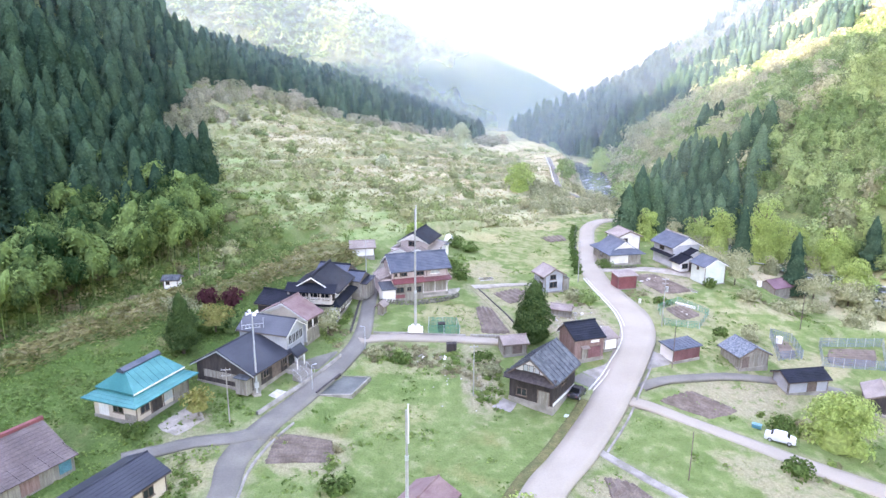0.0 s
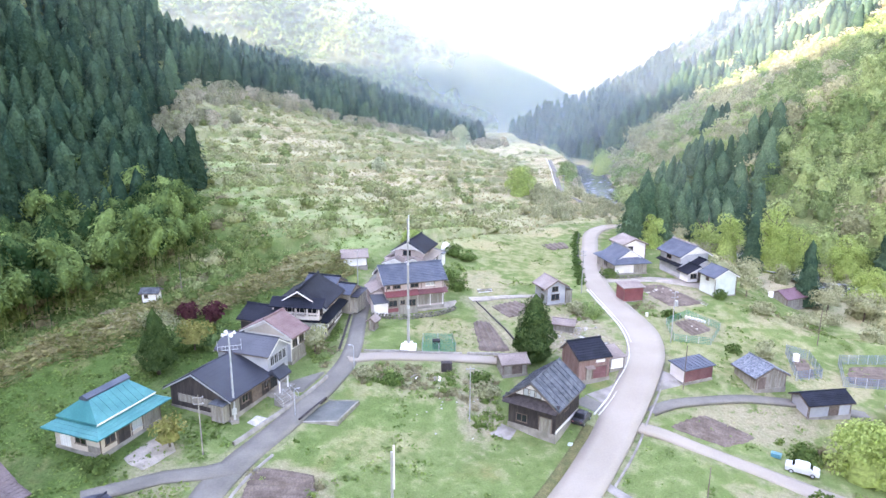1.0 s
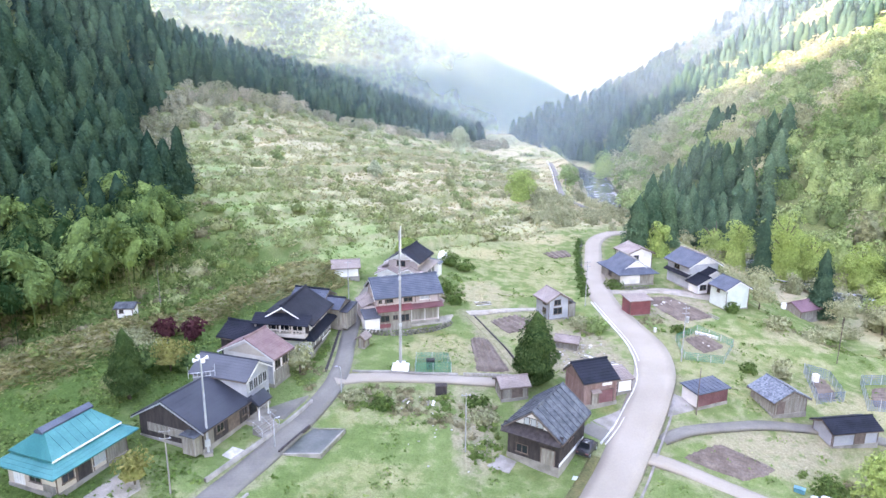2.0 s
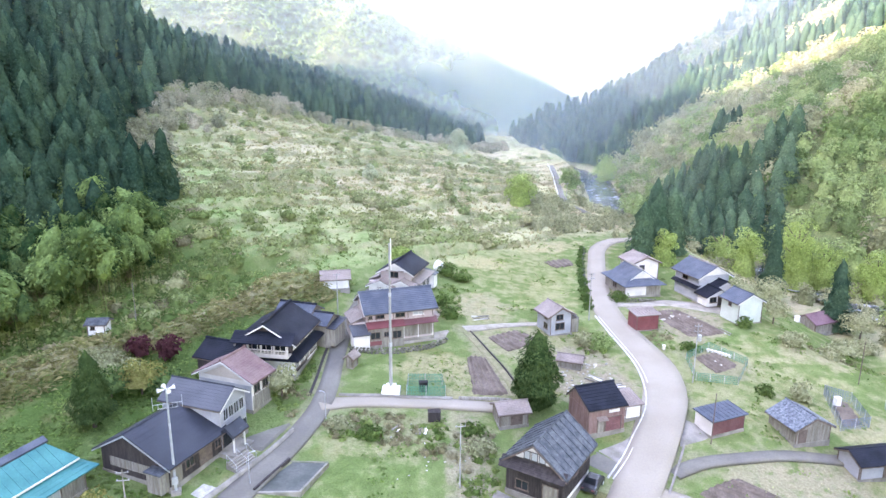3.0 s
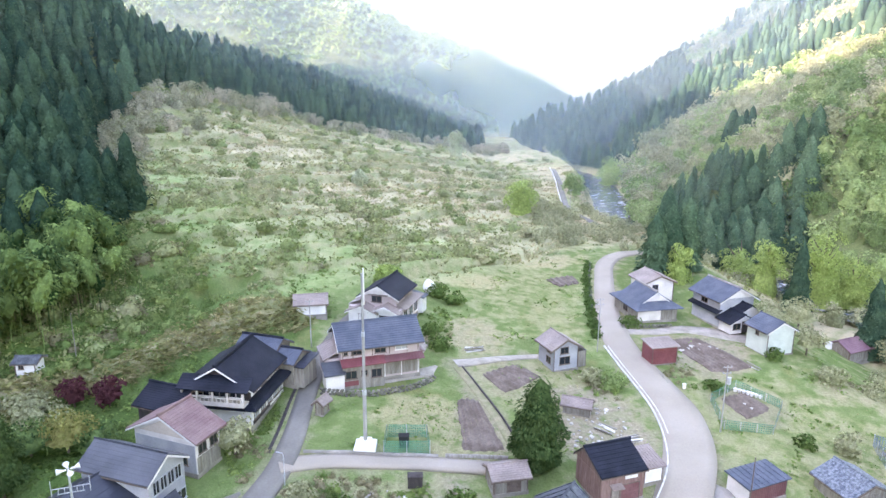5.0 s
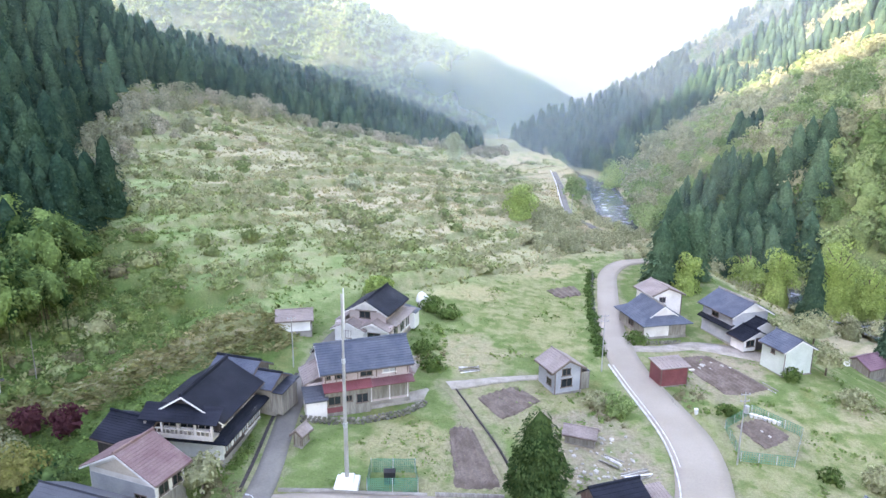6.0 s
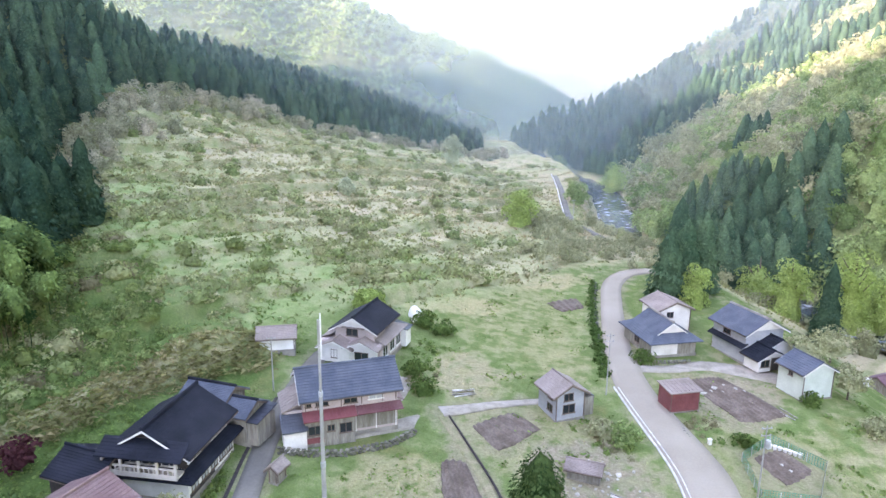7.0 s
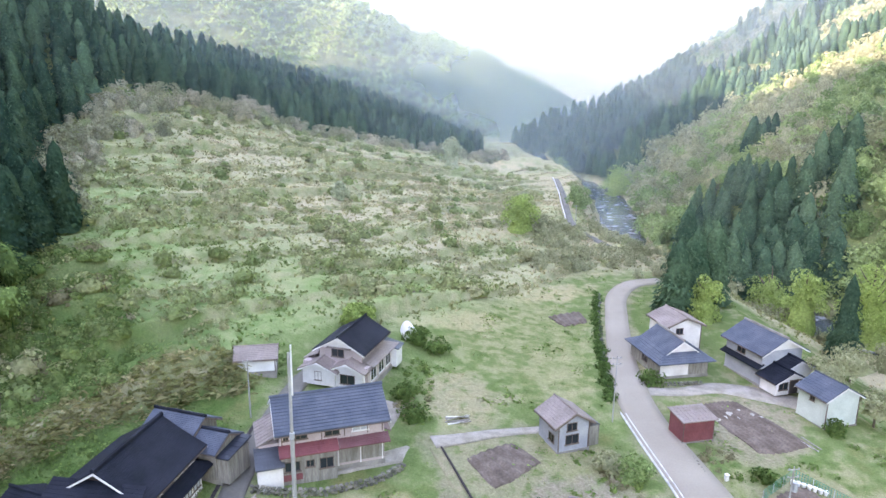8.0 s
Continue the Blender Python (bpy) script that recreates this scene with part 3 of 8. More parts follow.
strip("road_east", EAST_LANE, M_ASPHALT, "pale grey side road where a white car is parked", "road", lift=0.07, thick=0.5)
strip("path_sheds", SHED_LANE, M_ASPHALT_DARK, "narrow grey lane leading to the sheds", "road", lift=0.02, thick=0.4)
strip("path_yard", YARD_LANE, M_GRAVEL, "pale gravel yard in front of the white-walled house", "yard", lift=0.05)
strip("path_house", HOUSE_LANE, M_ASPHALT_DARK, "short asphalt drive to the lower houses", "road", lift=0.06)
strip("road_river", RIVER_ROAD, M_ASPHALT_DARK, "narrow riverside road with a white guard rail", "road", lift=0.08)
strip("path_grass", GRASS_PATH, M_CONCRETE, "narrow concrete path through the grass", "path", lift=0.05)


# ---- building helpers ----
def thing(name, x, y, rot, label, category, group="", z=None, kind=""):
    """An Empty at a thing's base, which parents its parts."""
    ob = new(name)
    ob.empty_display_size = 0.3
    ob.matrix_world = pose(x, y, ground_z(x, y) if z is None else z, 0, 0, rot)
    return tagged(ob, label, category, group, kind)


def part(name, bm, mat, parent, label="", m=None, shade=False):
    """Links a bmesh as one mesh object under a thing or under a part."""
    if m is not None:
        bm.transform(m)
    me = bpy.data.meshes.new(name)
    bmesh.ops.recalc_face_normals(bm, faces=bm.faces)
    bm.to_mesh(me)
    bm.free()
    me.materials.append(mat)
    if shade:
        me.polygons.foreach_set("use_smooth", np.ones(len(me.polygons), bool))
    ob = new(name, me)
    ob.parent = parent
    return tagged(ob, label)


def add_box(bm, x0, x1, y0, y1, z0, z1):
    vs = [bm.verts.new((x, y, z)) for z in (z0, z1) for y in (y0, y1) for x in (x0, x1)]
    for f in ((0, 2, 3, 1), (4, 5, 7, 6), (0, 1, 5, 4), (2, 6, 7, 3), (0, 4, 6, 2), (1, 3, 7, 5)):
        bm.faces.new([vs[i] for i in f])


def box(x0, x1, y0, y1, z0, z1, bevel=0.0):
    bm = bmesh.new()
    add_box(bm, x0, x1, y0, y1, z0, z1)
    if bevel:
        bmesh.ops.bevel(bm, geom=bm.edges[:], offset=bevel, segments=1, affect="EDGES")
    return bm


def extrude_x(profile, x0, x1, bm=None):
    """A closed (y, z) profile drawn out along x."""
    bm = bm or bmesh.new()
    a = [bm.verts.new((x0, y, z)) for y, z in profile]
    b = [bm.verts.new((x1, y, z)) for y, z in profile]
    k = len(profile)
    for i in range(k):
        bm.faces.new((a[i], a[(i + 1) % k], b[(i + 1) % k], b[i]))
    bm.faces.new(a[::-1])
    bm.faces.new(b)
    return bm


def tube(bm, points, radii, sides=8):
    """A tapered tube through points."""
    rings = []
    for k, p in enumerate(points):
        d = (Vector(points[min(k + 1, len(points) - 1)]) - Vector(points[max(k - 1, 0)])).normalized()
        u = d.orthogonal().normalized()
        v = d.cross(u)
        rings.append([bm.verts.new(Vector(p) + radii[k] * (math.cos(a) * u + math.sin(a) * v)) for a in np.linspace(0, 2 * math.pi, sides, endpoint=False)])
    for r, s in zip(rings, rings[1:]):
        for i in range(sides):
            bm.faces.new((r[i], r[(i + 1) % sides], s[(i + 1) % sides], s[i]))
    bm.faces.new(rings[0][::-1])
    bm.faces.new(rings[-1])
    return bm


def roof_slope(y_top, z_top, y_low, z_low, thick=0.14, courses=14, lip=0.035, sag=0.0):
    """The (y, z) profile of one slope: overlapping courses above, a plain soffit below."""
    top = []
    for k in range(courses):
        for t, up in ((k / courses, 0.0), ((k + 1) / courses, lip)):
            y = y_top + (y_low - y_top) * t
            z = z_top + (z_low - z_top) * t - sag * 4 * t * (1 - t)
            top.append((y, z + up))
    top.append((y_low, z_low - thick))
    mid = [(y_top + (y_low - y_top) * 0.5, (z_top + z_low) / 2 - sag - thick)]
    return top + mid + [(y_top, z_top - thick)]


def gable_roof(parent, L, W, z, rise, mat, over=0.6, ends=0.6, m=None, courses=14, thick=0.14, lip=0.035, ribs=0, barge=None, cap=None, split=0.0, sag=0.0, cap_size=0.16, label=""):
    """Two slopes along x, a ridge cap, bargeboards and gutters. split: how far the ridge stands off the middle.
    ribs: how many standing seams run down each slope."""
    z_top = z + rise
    x0, x1 = -L / 2 - ends, L / 2 + ends
    for side in (1, -1):
        span = W / 2 - side * split
        fall = rise / span
        y_low, z_low = side * (W / 2 + over), z - fall * over
        bm = extrude_x(roof_slope(split, z_top, y_low, z_low, thick, courses, lip, sag), x0, x1)
        slope = part("roof_slope", bm, mat, parent, label, m)
        for k in range(ribs + 1 if ribs else 0):
            x = x0 + 0.05 + (x1 - x0 - 0.1) * k / ribs
            part("rib", extrude_x([(split, z_top), (split, z_top + 0.12), (y_low, z_low + 0.12), (y_low, z_low)], x - 0.07, x + 0.07), mat, slope, m=m)
        part("gutter", extrude_x([(y_low - 0.05, z_low - 0.2), (y_low + 0.07 * side, z_low - 0.2), (y_low + 0.07 * side, z_low - 0.09), (y_low - 0.05, z_low - 0.09)], x0 + 0.05, x1 - 0.05), M_WOOD_TRIM, slope, m=m)
        if barge:
            for x in (x0, x1):
                y_hi = split + side * 0.0
                part("bargeboard", extrude_x([(y_hi, z_top - thick), (y_hi, z_top - thick - 0.22), (y_low, z_low - thick - 0.18), (y_low, z_low - thick)], x - 0.04, x + 0.04), barge, slope, m=m)
    if cap:
        s = cap_size
        part("ridge_cap", extrude_x([(split - s, z_top - 0.06), (split - s * 0.8, z_top + s), (split, z_top + s * 1.5), (split + s * 0.8, z_top + s), (split + s, z_top - 0.06)], x0 - 0.08, x1 + 0.08), cap, parent, m=m)


def gable_body(parent, L, W, z0, z, rise, mat, m=None, name="wall", split=0.0, label=""):
    return part(name, extrude_x([(-W / 2, z0), (-W / 2, z - 0.22), (split, z + rise - 0.32), (W / 2, z - 0.22), (W / 2, z0)], -L / 2, L / 2), mat, parent, label, m)


def skirt_roof(parent, x0, x1, y0, y1, out, z_in, z_out, mat, m=None, thick=0.12, name="skirt_roof", rows=5, sides="NSEW", label=""):
    """A pent roof that runs round a rectangle, in overlapping rows."""
    bm = bmesh.new()
    for k in range(rows):
        a, b = k / rows, (k + 1) / rows

        def ring(t, up):
            o, zz = out * t, z_in + (z_out - z_in) * t + up
            return [bm.verts.new(p) for p in ((x0 - o * ("W" in sides), y0 - o * ("S" in sides), zz), (x1 + o * ("E" in sides), y0 - o * ("S" in sides), zz), (x1 + o * ("E" in sides), y1 + o * ("N" in sides), zz), (x0 - o * ("W" in sides), y1 + o * ("N" in sides), zz))]
        r, s, u = ring(a, 0), ring(b, 0.04), ring(b, -thick)
        for i in range(4):
            j = (i + 1) % 4
            if "SENW"[i] in sides:
                bm.faces.new((r[i], r[j], s[j], s[i]))
                bm.faces.new((s[i], s[j], u[j], u[i]))
                if k == rows - 1:
                    low = ring(0, -thick - 0.05)
                    bm.faces.new((u[i], u[j], low[j], low[i]))
    return part(name, bm, mat, parent, label, m)


def lean_roof(parent, x0, x1, y_hi, z_hi, y_lo, z_lo, mat, m=None, name="lean_to_roof", courses=6, thick=0.1, ribs=0, label=""):
    bm = extrude_x(roof_slope(y_hi, z_hi, y_lo, z_lo, thick, courses, 0.03), x0, x1)
    ob = part(name, bm, mat, parent, label, m)
    for k in range(ribs + 1 if ribs else 0):
        x = x0 + 0.04 + (x1 - x0 - 0.08) * k / ribs
        part("rib", extrude_x([(y_hi, z_hi), (y_hi, z_hi + 0.06), (y_lo, z_lo + 0.08), (y_lo, z_lo)], x - 0.04, x + 0.04), mat, ob, m=m)
    return ob


def on_wall(side, L, W, along, z, out=0.0):
    """A matrix whose x runs along a wall, y out of it, z up. side: S, N (long walls at -y, +y) or W, E (ends)."""
    if side == "S":
        return pose(along, -W / 2 - out, z, 0, 0, 180)
    if side == "N":
        return pose(along, W / 2 + out, z)
    if side == "E":
        return pose(L / 2 + out, along, z, 0, 0, -90)
    return pose(-L / 2 - out, along, z, 0, 0, 90)


def window(parent, side, L, W, along, z, w, h, m=None, mat=None, pane=None, lights=2, sill=True, name="window"):
    """A window: frame, its panes set back, and a sill."""
    mm = (m or Matrix()) @ on_wall(side, L, W, along, z)
    bm = bmesh.new()
    t = 0.07
    add_box(bm, -w / 2 - t, w / 2 + t, 0.0, 0.07, h, h + t)
    add_box(bm, -w / 2 - t, w / 2 + t, 0.0, 0.07, -t, 0)
    for k in range(lights + 1):
        x = -w / 2 + w * k / lights
        add_box(bm, x - t / 2, x + t / 2, 0.0, 0.065, 0, h)
    ob = part(name, bm, mat or M_WOOD_TRIM, parent, m=mm)
    for k in range(lights):
        a, b = -w / 2 + w * k / lights + t / 2, -w / 2 + w * (k + 1) / lights - t / 2
        part("pane", box(a, b, 0.004, 0.025, 0, h), pane or M_GLASS, ob, m=mm)
    if sill:
        part("sill", box(-w / 2 - 0.14, w / 2 + 0.14, 0.0, 0.13, -0.13, -0.072), mat or M_WOOD_TRIM, ob, m=mm)
    return ob


def door(parent, side, L, W, along, z, w, h, mat, m=None, leaves=2):
    mm = (m or Matrix()) @ on_wall(side, L, W, along, z)
    bm = bmesh.new()
    add_box(bm, -w / 2 - 0.1, -w / 2, 0, 0.09, 0, h + 0.1)
    add_box(bm, w / 2, w / 2 + 0.1, 0, 0.09, 0, h + 0.1)
    add_box(bm, -w / 2, w / 2, 0, 0.09, h, h + 0.1)
    ob = part("door", bm, M_WOOD_TRIM, parent, m=mm)
    for k in range(leaves):
        a, b = -w / 2 + w * k / leaves, -w / 2 + w * (k + 1) / leaves
        bm = box(a + 0.01, b - 0.01, 0.004, 0.04, 0.02, h - 0.01)
        add_box(bm, a + 0.01, a + 0.07, 0.04, 0.06, 0.02, h - 0.01)
        add_box(bm, a + 0.08, b - 0.01, 0.04, 0.06, h * 0.45, h * 0.45 + 0.08)
        part("leaf", bm, mat, ob, m=mm)
    return ob


def wall_band(parent, side, L, W, a, b, z0, z1, mat, m=None, name="cladding", proud=0.03, boards=0.0, label=""):
    """A sheet of cladding set proud of a wall, with battens where boards is their spacing."""
    mm = (m or Matrix()) @ on_wall(side, L, W, (a + b) / 2, 0)
    h = abs(b - a) / 2
    bm = box(-h, h, -0.02, proud, z0, z1)
    k = 0
    while boards and -h + k * boards < h:
        x = -h + k * boards
        add_box(bm, x - 0.025, x + 0.025, proud - 0.005, proud + 0.035, z0 + 0.02, z1 - 0.02)
        k += 1
    return part(name, bm, mat, parent, label, mm)


def posts(parent, side, L, W, places, z0, z1, mat, m=None, size=0.12):
    for a in places:
        part("post", box(-size / 2, size / 2, -0.02, 0.07, z0, z1), mat, parent, m=(m or Matrix()) @ on_wall(side, L, W, a, 0))


def plinth(parent, L, W, mat=None, m=None, deep=0.9, high=0.3):
    part("plinth", box(-L / 2 - 0.08, L / 2 + 0.08, -W / 2 - 0.08, W / 2 + 0.08, -deep, high), mat or M_CONCRETE, parent, m=m)


# ---- houses ----
def teal_house():
    h = thing("farmhouse", -38.6, 80.5, 70, "old farmhouse under a bright teal sheet-metal roof", "house")
    L, W = 9.4, 6.8
    plinth(h, L, W)
    part("wall", box(-L / 2, L / 2, -W / 2, W / 2, 0.3, 3.3), M_CREAM, h, "patched beige plaster walls")
    skirt_roof(h, -L / 2 + 0.7, L / 2 - 0.7, -W / 2 + 0.7, W / 2 - 0.7, 1.7, 3.75, 2.75, M_TEAL, rows=4)
    part("upper_wall", box(-L / 2 + 0.8, L / 2 - 0.8, -W / 2 + 0.8, W / 2 - 0.8, 3.2, 4.15), M_WHITE, h)
    # the steep upper roof: hipped ends below a short gablet
    bm = bmesh.new()
    a, b, c = L / 2 - 0.2, W / 2 - 0.25, 2.9
    low = [bm.verts.new(p) for p in ((-a, -b, 3.95), (a, -b, 3.95), (a, b, 3.95), (-a, b, 3.95))]
    under = [bm.verts.new((v.co.x, v.co.y, 3.8)) for v in low]
    top = [bm.verts.new(p) for p in ((-c, -0.45, 5.9), (c, -0.45, 5.9), (c, 0.45, 5.9), (-c, 0.45, 5.9))]
    for i in range(4):
        j = (i + 1) % 4
        bm.faces.new((low[i], low[j], top[j], top[i]))
        bm.faces.new((under[i], under[j], low[j], low[i]))
    bm.faces.new(top)
    bm.faces.new(under[::-1])
    upper = part("upper_roof", bm, M_TEAL, h)
    for x in np.arange(-2.7, 2.71, 0.9):
        for s in (-1, 1):
            part("seam", extrude_x([(s * 0.45, 5.88), (s * 0.45, 5.95), (s * b, 4.0), (s * b, 3.93)], x - 0.03, x + 0.03), M_TEAL, upper)
    part("ridge_box", extrude_x([(-0.55, 5.8), (-0.62, 6.05), (0, 6.45), (0.62, 6.05), (0.55, 5.8)], -c - 0.35, c + 0.35), M_TILE_GREY, h, "slate-grey ridge covering")
    part("eave_board", extrude_x([(-b - 0.03, 3.72), (-b + 0.03, 3.72), (-b + 0.03, 3.94), (-b - 0.03, 3.94)], -a, a), M_WHITE, h)
    window(h, "W", L, W, -0.6, 1.2, 1.6, 1.1)
    wall_band(h, "W", L, W, 1.0, 2.6, 0.4, 2.6, M_WHITE, boards=0.4)
    wall_band(h, "W", L, W, -3.4, -1.6, 0.35, 1.2, M_WOOD_GREY, boards=0.25)
    door(h, "S", L, W, -1.2, 0.3, 1.7, 2.1, M_WOOD_DARK)
    window(h, "S", L, W, -3.2, 1.1, 1.4, 1.2, lights=2)
    window(h, "S", L, W, 0.8, 1.0, 1.5, 1.4, pane=M_GLASS_PALE, mat=M_STEEL)
    wall_band(h, "S", L, W, 1.8, 4.6, 0.35, 2.7, M_WOOD_GREY, boards=0.35)
    posts(h, "S", L, W, (-4.6, -2.2, 0, 1.75, 4.6), 0.3, 3.2, M_WOOD_TRIM)
    return h


def village_hall():
    h = thing("village_hall", -27.9, 89.4, 68, "dark-boarded gabled hall with a navy sheet roof", "house")
    L, W = 8.2, 9.6
    plinth(h, L, W)
    gable_body(h, L, W, 0.3, 3.2, 2.4, M_WOOD_DARK, split=0.6)
    gable_roof(h, L, W, 3.2, 2.4, M_TIN_NAVY, over=0.7, ends=0.6, barge=M_STEEL, split=0.6, courses=10, lip=0.02, cap=M_TIN_NAVY, cap_size=0.1)
    wall_band(h, "W", L, W, -4.2, 3.6, 1.0, 2.1, M_WOOD_GREY, boards=0.5, label="row of weathered shutters")
    wall_band(h, "S", L, W, -4.0, -2.4, 0.3, 2.6, M_WOOD_GREY, boards=0.4)
    door(h, "S", L, W, 1.2, 0.3, 1.8, 2.1, M_WOOD_TRIM)
    window(h, "S", L, W, -1.2, 1.2, 1.2, 1.2)
    window(h, "S", L, W, 3.2, 1.2, 0.9, 1.2)
    # a small boarded closet before the front corner
    part("closet", box(-L / 2 - 1.2, -L / 2, -W / 2 + 0.1, -W / 2 + 2.0, 0, 2.3), M_WOOD_GREY, h, "pale boarded closet")
    part("closet_roof", box(-L / 2 - 1.4, -L / 2 + 0.1, -W / 2 - 0.1, -W / 2 + 2.2, 2.32, 2.44), M_TIN_GREY, h)
    return h


def hall_wing():
    h = thing("meeting_house", -25.0, 94.7, -18, "two-storey grey mortar building with a navy metal roof", "house")
    L, W = 8.0, 4.8
    plinth(h, L, W)
    gable_body(h, L, W, 0.3, 5.6, 1.5, M_GREYWALL)
    gable_roof(h, L, W, 5.6, 1.5, M_TIN_SLATE, over=0.45, ends=0.35, barge=M_WHITE, courses=8, lip=0.02, cap=M_TIN_NAVY, cap_size=0.08)
    for a in (-1.5, -0.5, 0.5, 1.5):
        window(h, "E", L, W, a, 3.6, 0.8, 1.3, mat=M_STEEL)
    wall_band(h, "S", L, W, -3.9, 3.9, 4.9, 5.3, M_WHITE, name="eave_band")
    # entrance porch with its own hipped roof
    part("porch_post", box(L / 2 + 1.6, L / 2 + 1.75, -2.6, -2.45, 0, 2.5), M_WHITE, h)
    part("porch_post", box(L / 2 + 1.6, L / 2 + 1.75, -0.6, -0.45, 0, 2.5), M_WHITE, h)
    lean = pose(L / 2 + 0.9, -1.5, 0, 0, 0, 90)
    gable_roof(h, 2.4, 1.9, 2.6, 0.8, M_TIN_NAVY, over=0.2, ends=0.25, m=lean, courses=5, lip=0.02, cap=M_TIN_NAVY, cap_size=0.06, barge=M_TIN_NAVY)
    door(h, "E", L, W, -1.5, 0.3, 1.6, 2.1, M_GLASS)
    window(h, "E", L, W, 1.6, 1.0, 1.4, 1.1, mat=M_STEEL)
    part("porch_slab", box(L / 2, L / 2 + 2.2, -3.2, 0.6, -0.4, 0.22), M_CONCRETE, h)
    return h


def red_tile_house():
    h = thing("house_with_red_tiles", -24.1, 103.1, 70, "plastered house with a faded reddish clay tile roof", "house")
    L, W = 3.8, 8.2
    plinth(h, L, W)
    gable_body(h, L, W, 0.3, 4.6, 2.1, M_PLASTER)
    gable_roof(h, L, W, 4.6, 2.1, M_TILE_RED, over=0.65, ends=0.6, barge=M_WHITE, cap=M_TILE_RED, sag=0.05)
    wall_band(h, "S", L, W, -1.8, 1.8, 0.3, 2.2, M_WOOD_GREY, boards=0.45)
    wall_band(h, "W", L, W, -4.0, 4.0, 0.3, 3.6, M_GREYWALL, label="grey mortar lower wall")
    part("gable_panel", extrude_x([(-3.4, 4.2), (0, 5.9), (3.4, 4.2)], -L / 2 - 0.03, -L / 2), M_CREAM, h)
    window(h, "S", L, W, -0.9, 2.5, 1.2, 1.2)
    window(h, "S", L, W, 0.9, 2.5, 1.2, 1.2)
    window(h, "W", L + 0.06, W, -2.2, 1.2, 1.4, 1.2)
    return h


def balcony_house():
    h = thing("tiled_house_with_balcony", -21.2, 114.6, 82, "large two-storey house with dark glazed tiles and a white balcony", "house")
    L, W = 9.6, 8.4
    plinth(h, L, W)
    part("lower_wall", box(-L / 2, L / 2, -W / 2, W / 2, 0.3, 3.2), M_WHITE, h)
    m = pose(0.2, 0, 0)
    gable_body(h, L - 0.6, W - 0.8, 3.0, 5.4, 2.3, M_WOOD_DARK, m)
    gable_roof(h, L - 0.6, W - 0.8, 5.4, 2.3, M_TILE, over=0.9, ends=0.75, m=m, barge=M_WHITE, cap=M_TILE, cap_size=0.22, sag=0.1, courses=24)
    skirt_roof(h, -L / 2 + 0.3, L / 2 - 0.3, -W / 2 + 0.3, W / 2 - 0.3, 1.4, 3.5, 2.8, M_TILE)
    # the balcony before the gable end, under a narrow tiled canopy
    a = -L / 2
    b = part("balcony", box(a - 1.3, a + 0.4, -3.9, 3.9, 3.25, 3.45), M_BEIGE, h)
    for y in np.arange(-3.5, 3.55, 0.5):
        part("baluster", box(a - 1.28, a - 1.18, y - 0.06, y + 0.06, 3.45, 4.2), M_BEIGE, b)
    part("rail", box(a - 1.32, a - 1.14, -3.95, 3.95, 4.2, 4.36), M_BEIGE, b)
    part("base_panel", box(a - 1.31, a - 1.2, -3.9, 3.9, 3.2, 3.75), M_BEIGE, b)
    for y in (-3.8, -1.9, 0.0, 1.9, 3.8):
        part("balcony_post", box(a - 1.34, a - 1.14, y - 0.12, y + 0.12, 3.45, 5.1), M_BEIGE, b)
    for y in (-2.1, 0, 2.1):
        window(h, "W", L - 0.6, W - 0.8, y, 3.6, 1.6, 1.4, m=m, mat=M_WHITE)
    lean_roof(h, -4.5, 4.5, 0, 6.35, 2.0, 5.2, M_TILE, m=m @ on_wall("W", L - 0.6, W - 0.8, 0, 0), name="canopy", courses=6)
    for x in (-3.6, -2.2, 1.0, 2.2, 3.4):
        window(h, "S", L - 0.6, W - 0.8, x, 3.8, 0.9, 1.1, m=m, mat=M_WHITE, pane=M_GLASS_PALE)
    for x in (-3.6, -1.6, 0.4, 2.2, 3.8):
        window(h, "S", L, W, x, 0.9, 1.2, 1.4, mat=M_WOOD_TRIM, pane=M_GLASS_PALE)
    wall_band(h, "S", L, W, -4.6, 0.4, 0.3, 0.8, M_WOOD_DARK)
    # lower wing towards the hill
    m = pose(-5.1, 5.7, 0, 0, 0, -102)
    gable_body(h, 5.6, 5.2, 0.3, 3.6, 1.4, M_WOOD_DARK, m)
    gable_roof(h, 5.6, 5.2, 3.6, 1.4, M_TILE, over=0.6, ends=0.4, m=m, cap=M_TILE, barge=M_WOOD_TRIM, courses=12)
    return h


def tiled_annex():
    h = thing("tiled_annex", -18.3, 122.6, -17, "low tiled annex with stepped grey-blue roofs", "house")
    plinth(h, 9, 4)
    gable_body(h, 5.6, 4.4, 0.3, 4.4, 1.2, M_WOOD_GREY, pose(-1.9, 0.3, 0))
    gable_roof(h, 5.6, 4.4, 4.4, 1.2, M_TILE_GREY, over=0.5, ends=0.4, m=pose(-1.9, 0.3, 0), cap=M_TILE, barge=M_WOOD_TRIM)
    gable_body(h, 3.4, 4.0, 0.3, 3.7, 1.0, M_WOOD_GREY, pose(2.6, -0.4, 0))
    gable_roof(h, 3.4, 4.0, 3.7, 1.0, M_TILE_GREY, over=0.5, ends=0.3, m=pose(2.6, -0.4, 0), cap=M_TILE, barge=M_WOOD_TRIM)
    lean_roof(h, 4.4, 5.9, 1.6, 3.6, -2.6, 3.0, M_TIN_NAVY)
    part("store_wall", box(4.3, 5.6, -2.2, 1.4, 0, 2.9), M_WOOD_GREY, h)
    window(h, "S", 9, 4.8, 2.6, 1.2, 1.2, 1.0)
    return h


